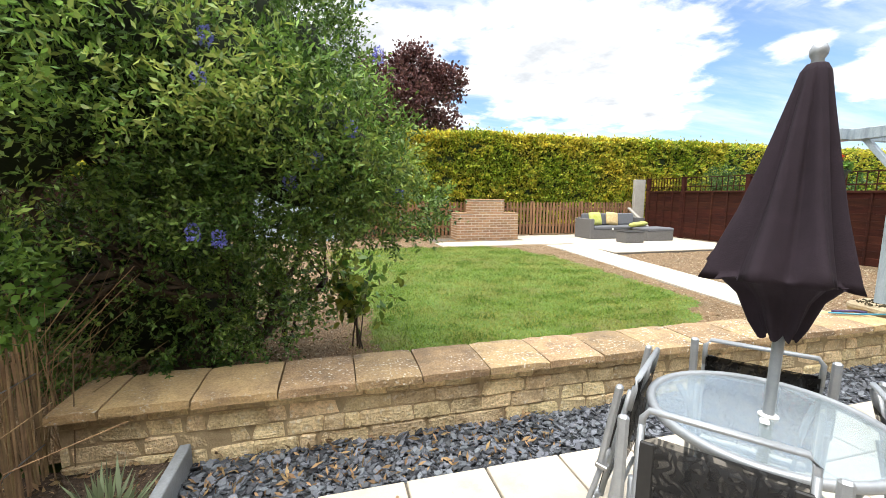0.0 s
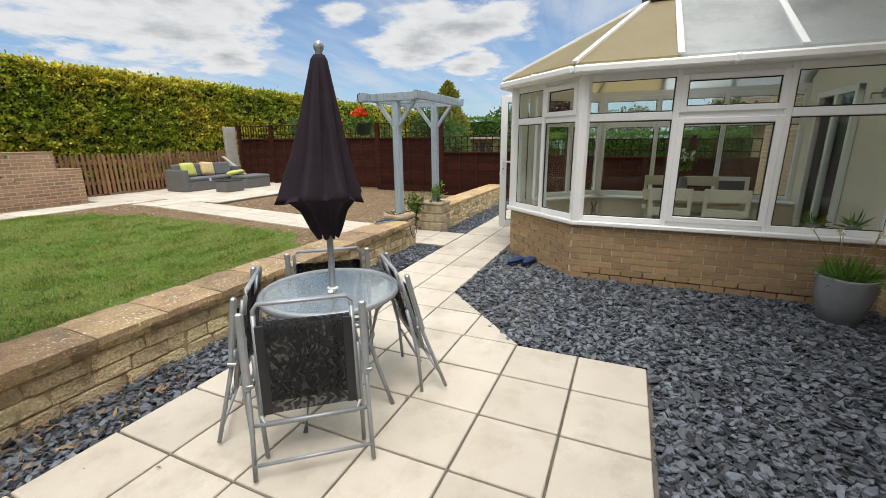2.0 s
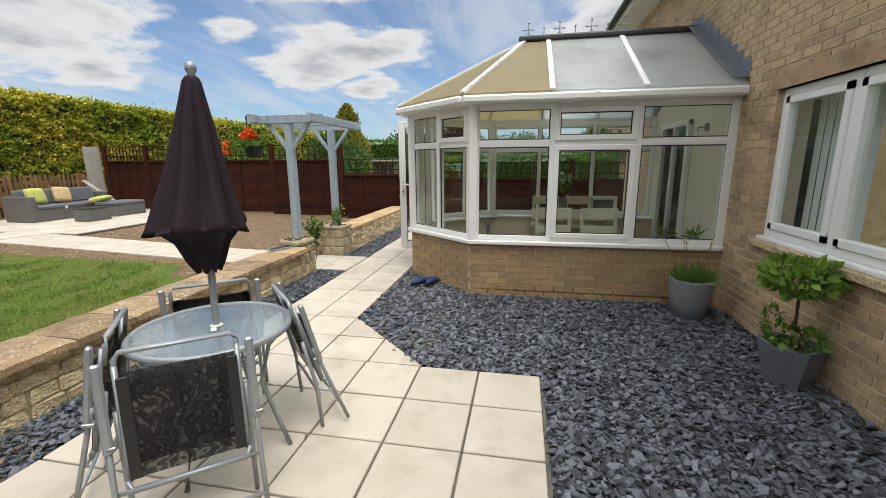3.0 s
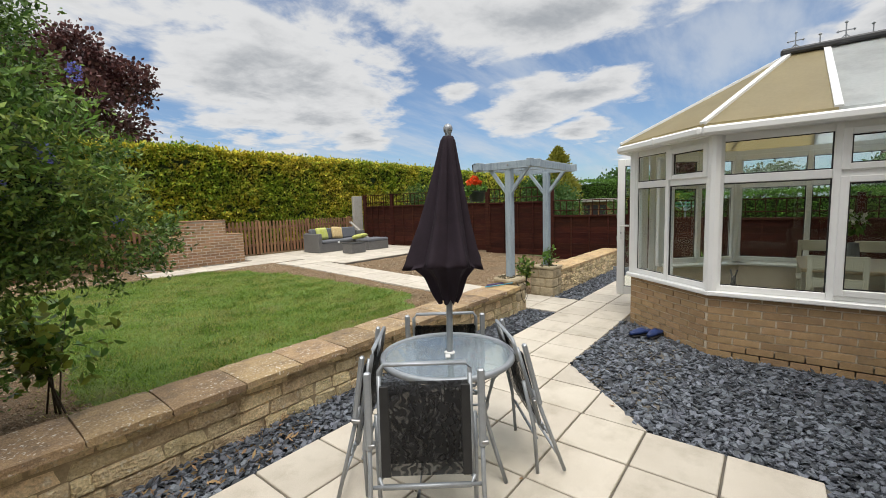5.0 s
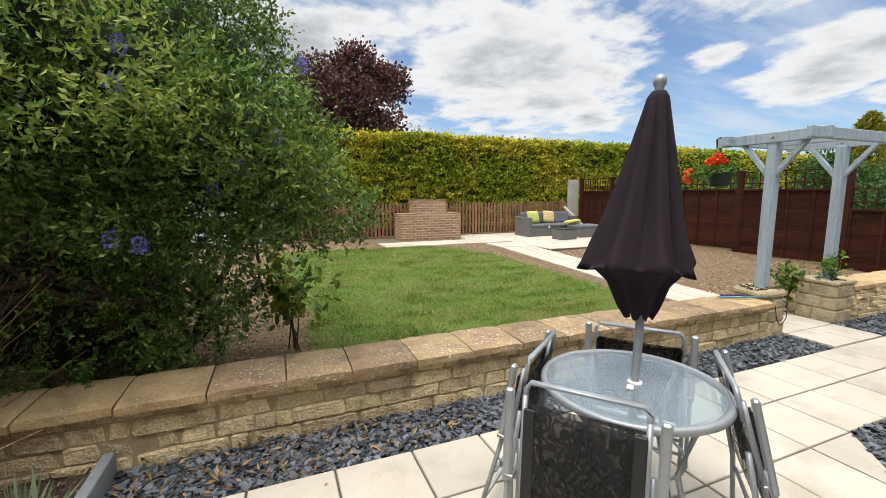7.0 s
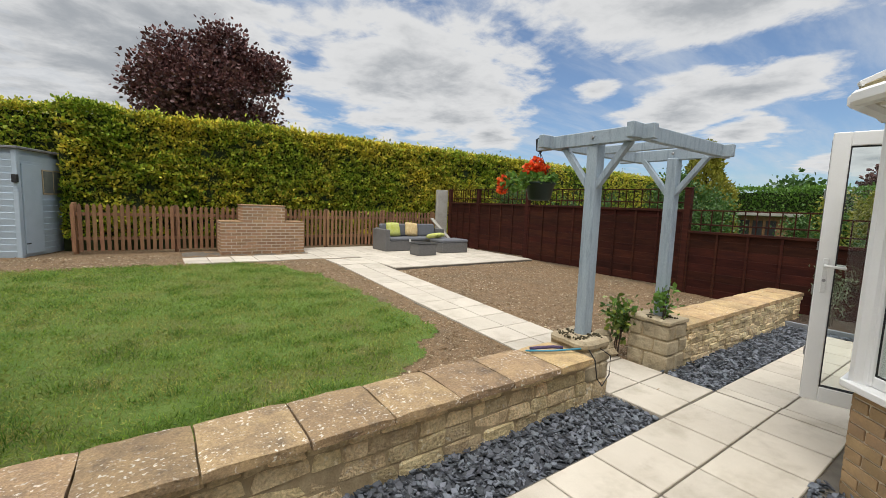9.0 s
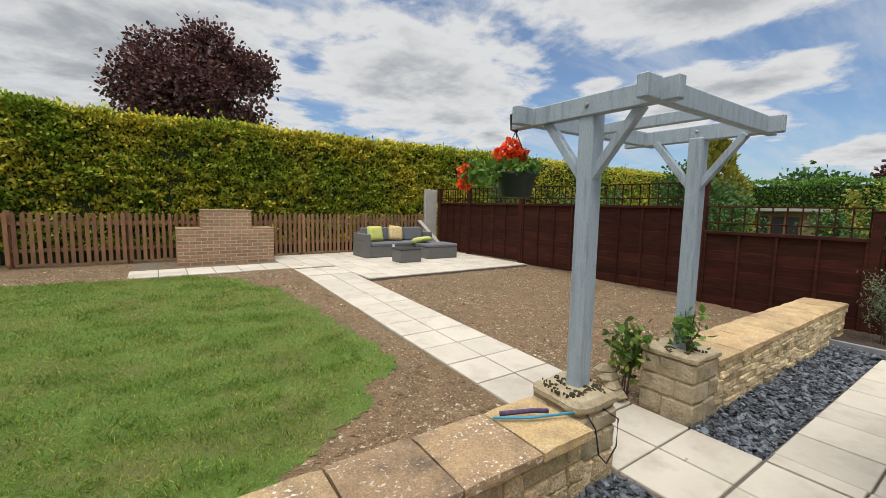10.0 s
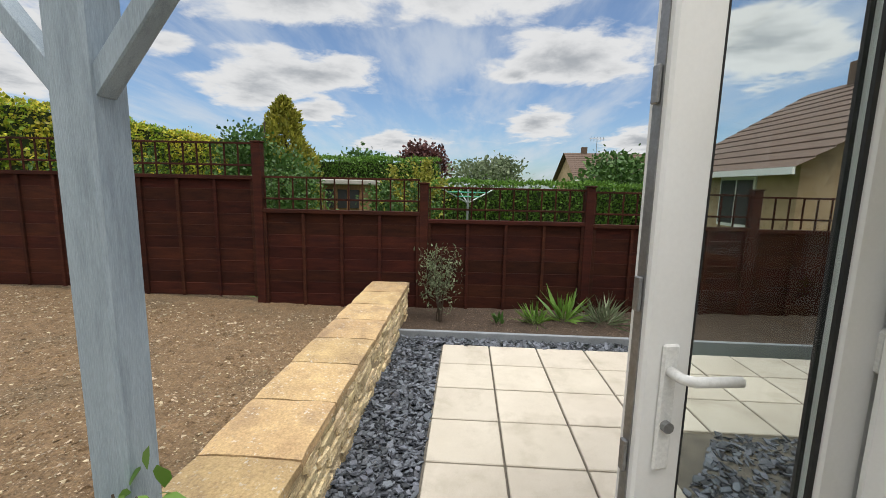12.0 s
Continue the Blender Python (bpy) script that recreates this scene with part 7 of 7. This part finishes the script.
# dry stems and reed screen at the terrace's west end
b = bmesh.new()
for k in range(90):
    y = rng.uniform(1.9, 3.1)
    x = -1.45 + rng.normal(0, 0.08)
    h = rng.uniform(0.35, 1.25)
    d = rng.normal(0, 0.3, 2)
    tube(b, [(x, y, 0.0), (x + d[0] * 0.3, y + d[1] * 0.3, h * 0.6), (x + d[0] + 0.1, y + d[1], h)], 0.004, 4, False, 0.4)
tagged(new("dry_stems", mesh_from("dry_stems", b, M["twig"])), "tangle of dry straw coloured stems", "dry plant", kind="stuff")
reed = thing("reed_screen", "brushwood screen along the terrace edge", "screen", (-1.55, 2.2, 0))
V, F = [], []
for k in range(260):
    y = 0.3 + 2.42 * k / 260
    x = -1.36 - 0.03 * (2.7 - y) + rng.normal(0, 0.014)
    h = rng.uniform(0.72, 0.88)
    t = rng.normal(0, 0.03)
    q = len(V)
    for zz, o_ in ((0, 0), (h, t)):
        for a in range(4):
            V.append((x + 0.006 * math.cos(1.57 * a), y + o_ + 0.006 * math.sin(1.57 * a), zz))
    F += [(q + a, q + (a + 1) % 4, q + 4 + (a + 1) % 4, q + 4 + a) for a in range(4)]
o = part("reeds", lump_mesh("reeds", V, F, M["twig"]), None, reed)
tagged(o, kind="stuff")
for z in (0.22, 0.62):
    b = bmesh.new(); tube(b, [(-1.43, 0.3, z), (-1.39, 1.5, z + 0.01), (-1.345, 2.7, z)], 0.004, 5); part("binding_wire", b, M["screw"], reed, "thin grey binding wire")
P, O = blob(700, (-1.5, 2.6, 1.05), (0.25, 0.5, 0.3))
tagged(new("bramble_leaves", leaf_mesh("bramble_leaves", P, 0.055, M["green_leaf"], 0.55, 0.2, O)), "pale green young leaves over the screen", "plant", kind="stuff")
# added board that keeps the gaps behind the bush dark
whole("boundary_fence_west", bx(-3.6, -3, -0.1, -3.5, 13, 1.8), M["fence"], "added dark backdrop board behind the bush", kind="structure")

# ---- trees and gardens beyond ----
def tree(name, base, h, crown, n, leaf, material, label, trunk_r=0.2, up=0.1, lobes_n=9, shape=None):
    e = thing(name, label, "tree", base)
    b = bmesh.new()
    bp = Vector(base)
    tube(b, [bp - Vector((0, 0, 0.1)), bp + Vector((0.05, 0, h * 0.3)), bp + Vector((-0.05, 0.05, h * 0.6)), bp + Vector((0, 0, h * 0.92))], trunk_r, 8, False, 0.15)
    C = bp + Vector((0, 0, h - crown[2]))
    P, O = [], []
    spread, size_ = (0.62, 0.8) if lobes_n > 20 else (0.55, 1.0)
    for k in range(lobes_n):
        d = Vector(rng.normal(size=3)); d.normalize()
        c = C + Vector((d.x * crown[0] * spread, d.y * crown[1] * spread, d.z * crown[2] * spread))
        f = max(0.25, 1.0 - 0.55 * max(0, (c.z - C.z) / crown[2]))
        rr = np.array((crown[0] * 0.5 * f, crown[1] * 0.5 * f, crown[2] * 0.45 * f)) * rng.uniform(0.75, 1.15) * size_
        tube(b, [bp + Vector((0, 0, h * rng.uniform(0.25, 0.5))), (bp + Vector((0, 0, h * 0.5)) + c) / 2, c], trunk_r * 0.3, 5, False, 0.3)
        ns = n // (lobes_n * 8)
        q = rng.normal(size=(ns, 3)); q /= np.linalg.norm(q, axis=1, keepdims=True)
        S = np.array(c) + q * rr * (1 - rng.exponential(0.15, (ns, 1)))
        for j in range(8):
            P.append(S + rng.normal(0, leaf * 1.1, (ns, 3))); O.append(q)
    part("trunk", b, M["bark"], e)
    part("crown", leaf_mesh("crown", np.vstack(P), leaf, material, 0.7, up, np.vstack(O), 0.4), None, e)
    return e


tree("copper_beech", (6.3, 33.4, 0), 13.4, (5.2, 4.4, 4.6), 30000, 0.24, M["copper_leaf"], "dark purple copper beech behind the hedge", 0.25, 0.1, 34)


def conifer(name, base, h, r, n, material, label):
    e = thing(name, label, "conifer", base)
    b = bmesh.new(); tube(b, [Vector(base), Vector(base) + Vector((0, 0, h * 0.95))], 0.12, 6, False, 0.2); part("trunk", b, M["bark"], e)
    t = rng.uniform(0, 1, n) ** 0.8
    a = rng.uniform(0, 6.28, n)
    rad = r * (1 - t) ** 0.8 * (0.75 + 0.6 * np.array([n3(math.cos(x) * 2.5, math.sin(x) * 2.5, y * 8) for x, y in zip(a, t)])) * (1 - rng.exponential(0.12, n)) + rng.normal(0, 0.05, n)
    P = np.column_stack([base[0] + rad * np.cos(a), base[1] + rad * np.sin(a), base[2] + 0.3 + t * (h - 0.3)])
    O = np.column_stack([np.cos(a), np.sin(a), np.full(n, 0.8)])
    part("crown", leaf_mesh("crown", P, 0.16, material, 0.4, 0.4, O, 0.4), None, e)
    return e


conifer("golden_conifer", (18.5, 7.6, -0.1), 4.2, 1.9, 8000, M["gold_leaf"], "golden conifer beyond the fence")
tree("dark_tree", (15.2, 6.6, -0.1), 3.35, (1.1, 1.1, 1.5), 9000, 0.08, M["mid_leaf"], "rounded green tree beyond the fence", 0.08)
shrub("neighbour_shrub", (13.0, 5.2, 1.3), (0.7, 0.9, 0.6), 2600, 0.07, M["mid_leaf"], "leafy green shrub beyond the trellis", "shrub", 8, 0.45, 0.2, 0.0)
shrub("neighbour_shrub", (14.0, 3.3, 1.15), (0.8, 1.0, 0.6), 2600, 0.07, M["mid_leaf"], "leafy green shrub beyond the trellis", "shrub", 8, 0.45, 0.2, 0.0)
shrub("neighbour_shrub", (12.6, 8.2, 1.6), (0.7, 1.3, 0.6), 3000, 0.07, M["mid_leaf"], "leafy green shrub beyond the trellis", "shrub", 8, 0.45, 0.2, 0.0)
shrub("neighbour_shrub", (18.0, 3.6, 1.4), (1.1, 1.2, 1.0), 2600, 0.1, M["gold_leaf"], "yellow green shrub beyond the fence", "shrub", 8, 0.45, 0.2, 0.0)
tree("far_tree", (40, 10.5, -0.1), 4.6, (2.6, 2.4, 1.9), 4500, 0.3, M["mid_leaf"], "dark green tree in the distance", 0.15)
tree("far_tree", (42, 5.8, -0.1), 5.4, (2.4, 2.2, 2.0), 4500, 0.3, M["copper_leaf"], "dark purple tree in the distance", 0.15)
tree("far_tree", (38, 0.6, -0.1), 4.2, (4.0, 3.0, 1.5), 2600, 0.25, M["grey_leaf"], "thin grey green tree in the distance", 0.12)
tree("far_tree", (24, -4.2, -0.1), 3.4, (2.0, 2.0, 1.6), 4000, 0.2, M["mid_leaf"], "dark green tree beside the neighbour's house", 0.1)


def hedge_y(x0, x1, y0, y1, top, dens, seed, leaf, label):
    e = thing("hedge", label, "hedge", ((x0 + x1) / 2, (y0 + y1) / 2, 0))
    # dark filler box, shade painted in as above
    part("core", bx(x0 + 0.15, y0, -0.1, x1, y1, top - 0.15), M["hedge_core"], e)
    n = int((y1 - y0) * (top + 1) * dens)
    Y = rng.uniform(y0, y1, n)
    tz = np.array([top + 0.12 * n3(a * 0.7, seed) + 0.05 * n3(a * 3, seed) for a in Y])
    u = rng.uniform(0, 1, n) * (top + 1)
    Z = np.where(u < top, u / top * tz, tz + rng.exponential(0.03, n))
    X = np.where(u < top, x0 + rng.exponential(0.05, n), x0 + (u - top) * (x1 - x0))
    O = np.where((u < top)[:, None], np.array([[-0.9, 0, 0.4]]), np.array([[-0.3, 0, 0.9]]))
    part("foliage", leaf_mesh("foliage", np.column_stack([X, Y, Z]), leaf, M["green_leaf"], 0.6, 0.2, O), None, e)


hedge_y(20.0, 21.2, -4.5, 3.4, 1.75, 420, 2.0, 0.1, "bright green clipped garden hedge")
hedge_y(26, 27.5, 3.4, 14.5, 2.9, 260, 7.0, 0.12, "tall green hedge further off")

# neighbour's bungalow and far house
def bungalow(name, x0, x1, y0, y1, eave, ridge, label, wall_mat):
    e = thing(name, label, "house", ((x0 + x1) / 2, (y0 + y1) / 2, 0))
    part("wall", bx(x0, y0, -0.1, x1, y1, eave), wall_mat, e)
    b = bmesh.new()
    xm = (x0 + x1) / 2
    o_ = 0.4
    for sgn, xe in ((-1, x0 - o_), (1, x1 + o_)):
        n = int(abs(xe - xm) / 0.32)
        for k in range(n):
            ua, ub = k / n, (k + 1) / n
            za, zb = ridge + (eave - 0.1 - ridge) * ua, ridge + (eave - 0.1 - ridge) * ub
            xa, xb = xm + (xe - xm) * ua, xm + (xe - xm) * ub
            vs_ = [b.verts.new(p) for p in ((xa, y0 - o_, za), (xb, y0 - o_, zb + 0.03), (xb, y1 + o_, zb + 0.03), (xa, y1 + o_, za), (xb, y0 - o_, zb), (xb, y1 + o_, zb))]
            b.faces.new(vs_[:4]); b.faces.new((vs_[1], vs_[4], vs_[5], vs_[2]))
    bmesh.ops.remove_doubles(b, verts=b.verts[:], dist=0.002)
    part("roof", b, M["tile_roof"], e, "brown concrete tiled roof")
    b = bmesh.new()
    for yy in (y0, y1):
        b.faces.new([b.verts.new(p) for p in ((x0, yy, eave), (x1, yy, eave), (xm, yy, ridge - 0.1))])
    part("gable", b, wall_mat, e)
    part("fascia", bx(x0 - o_ - 0.05, y0 - o_, eave - 0.22, x0 - o_, y1 + o_, eave - 0.08), M["upvc"], e, "white fascia and gutter")
    part("chimney", bx(xm - 0.22, y1 - 1.6, ridge - 0.4, xm + 0.22, y1 - 1.15, ridge + 0.5), M["tile_roof"], e, "brown brick chimney")
    for k, yy in enumerate(np.arange(y0 + 1.2, y1 - 1.5, 2.6)):
        w_ = part("window", bx(x0 - 0.04, yy, 0.8, x0 + 0.02, yy + 1.3, 2.0, None, 0.01), M["upvc"], e)
        for a in (0.06, 0.68):
            part("pane", bx(x0 - 0.05, yy + a, 0.88, x0 - 0.042, yy + a + 0.56, 1.92), M["gasket"], w_)
    return e


bung = bungalow("bungalow", 4.5, 12.5, 14.5, 19.5, 2.2, 4.7, "neighbouring pale brick bungalow with brown tiled roof", M["house_brick"])
bung.matrix_basis = pose(0, 0, 0, 0, 0, -90) @ bung.matrix_basis
bungalow("far_house", 40, 48, -16, -6.8, 2.6, 4.9, "far brick house with a gabled tiled roof", M["house_brick"])
b = bmesh.new(); tube(b, [(41.5, -8.5, 4.5), (41.5, -8.5, 6.0)], 0.025, 4)
for k in range(5):
    tube(b, [(41.5, -9.0 + 0.25 * k, 5.9 - 0.25), (41.5, -9.0 + 0.25 * k, 5.9 + 0.1)], 0.02, 4)
tube(b, [(41.5, -9.1, 5.85), (41.5, -7.9, 5.85)], 0.02, 4)
whole("aerial", b, M["screw"], "thin metal television aerial on the roof", "aerial")
bt = thing("summerhouse", "small orange brown wooden summerhouse beyond the fence", "summerhouse", (16.2, 5.1, 0))
part("body", bx(15.9, 4.55, 0, 16.8, 5.55, 1.62, None, 0.01), M["picket"], bt)
part("roof", bx(15.75, 4.35, 1.62, 16.95, 5.75, 1.74, None, 0.02), M["concrete"], bt, "pale felt roof")
for k in range(3):
    part("window", bx(15.86, 4.65 + k * 0.3, 1.05, 15.9, 4.87 + k * 0.3, 1.5), M["gasket"], bt)
ra = thing("rotary_airer", "folding rotary washing line with green lines", "clothes airer", (15.6, 2.0, 0))
b = bmesh.new(); tube(b, [(15.6, 2.0, 0), (15.6, 2.0, 1.6)], 0.025, 6); part("pole", b, M["steel"], ra)
for k in range(4):
    a = 1.57 * k + 0.4
    b = bmesh.new(); tube(b, [(15.6, 2.0, 1.25), (15.6 + 0.7 * math.cos(a), 2 + 0.7 * math.sin(a), 1.6)], 0.014, 5); part("arm", b, M["steel"], ra)
    for r in (0.3, 0.5, 0.68):
        a2 = a + 1.57
        zz = 1.25 + r * 0.5
        b = bmesh.new(); tube(b, [(15.6 + r * math.cos(a), 2 + r * math.sin(a), zz), (15.6 + r * math.cos(a2), 2 + r * math.sin(a2), zz)], 0.012, 4); part("line", b, M["line"], ra, "green plastic line")

# ---- conservatory furniture ----
dt = thing("dining_table", "pale oak topped dining table with cream legs", "table", (6.4, -0.9, 0.1))
part("tabletop", bx(5.65, -1.5, 0.8, 6.85, -0.5, 0.84, None, 0.008), M["oak"], dt, "pale oak top")
for x in (5.72, 6.7):
    for y in (-1.43, -0.63):
        part("leg", bx(x, y, 0.1, x + 0.07, y + 0.07, 0.8, None, 0.006), M["cream_paint"], dt)
part("apron", bx(5.74, -1.4, 0.7, 6.76, -0.6, 0.8), M["cream_paint"], dt)


def dining_chair():
    c = thing("dining_chair", "cream painted ladder back dining chair", "chair", (0, 0, 0), "dining chairs in the conservatory")
    for x in (-0.2, 0.2):
        part("leg", bx(x - 0.02, 0.18, 0, x + 0.02, 0.22, 0.45, None, 0.004), M["cream_paint"], c)
        part("leg", bx(x - 0.02, -0.22, 0, x + 0.02, -0.18, 0.92, None, 0.004), M["cream_paint"], c)
    part("seat", bx(-0.23, -0.22, 0.44, 0.23, 0.24, 0.47, None, 0.008), M["cream_paint"], c)
    for z0, z1 in ((0.6, 0.7), (0.78, 0.92)):
        part("back_slat", bx(-0.19, -0.215, z0, 0.19, -0.19, z1, None, 0.006), M["cream_paint"], c)
    return c


dc = dining_chair()
dc.matrix_basis = pose(5.5, -0.75, 0.1, 0, 0, -90)
for x, y, a in ((5.5, -1.3, -90), (7.0, -0.75, 90), (7.0, -1.3, 90)):
    copy_thing(dc, pose(x, y, 0.1, 0, 0, a))
vs_ = thing("flower_vase", "glass vase with white flowers on the table", "vase", (6.2, -0.95, 0.84))
b = bmesh.new(); lathe(b, [(0.05, 0), (0.06, 0.12), (0.045, 0.24)], 16, (6.2, -0.95, 0.84)); part("vase", b, M["pot"], vs_)
P, O = blob(80, (6.2, -0.95, 1.3), (0.1, 0.1, 0.09)); part("leaves", leaf_mesh("leaves", P, 0.08, M["green_leaf"], 0.5, 0.2, O), None, vs_)
P, O = blob(50, (6.2, -0.95, 1.36), (0.09, 0.09, 0.06)); part("blooms", leaf_mesh("blooms", P, 0.05, M["white_petal"], 0.9, 0.2, O), None, vs_, "white blooms")
for x, y in ((5.05, -2.0), (5.03, -2.3)):
    p = thing("potted_succulent", "small spiky succulent in a pale pot on the sill", "house plant", (x, y, SILL), "plants on the sill")
    b = bmesh.new(); lathe(b, [(0.045, 0), (0.06, 0.08), (0.05, 0.08)], 14, (x, y, SILL)); part("pot", b, M["pot"], p)
    P, O = blob(40, (x, y, SILL + 0.08), (0.03, 0.03, 0.02)); part("leaves", leaf_mesh("leaves", P, 0.13, M["green_leaf"], 0.14, 0.6, O), None, p)
pf = thing("picture_frame", "white framed picture standing on the far sill", "picture frame", (7.43, -1.7, SILL))
part("frame", bx(7.42, -1.95, SILL, 7.44, -1.5, SILL + 0.35, None, 0.004), M["upvc"], pf)
part("picture", bx(7.414, -1.89, SILL + 0.06, 7.419, -1.56, SILL + 0.29), M["cushion"], pf)
rb = thing("rabbit_ornament", "small dark rabbit figure on the sill", "ornament", (5.0, 0.05, SILL))
b = bmesh.new(); lathe(b, [(0.025, 0), (0.035, 0.05), (0.02, 0.1), (0.025, 0.13), (0.005, 0.16)], 12, (5.0, 0.05, SILL))
tube(b, [(5.0, 0.04, SILL + 0.14), (5.0, 0.02, SILL + 0.22)], 0.008, 6); tube(b, [(5.0, 0.06, SILL + 0.14), (5.0, 0.08, SILL + 0.22)], 0.008, 6)
part("figure", b, M["gasket"], rb, "", True)
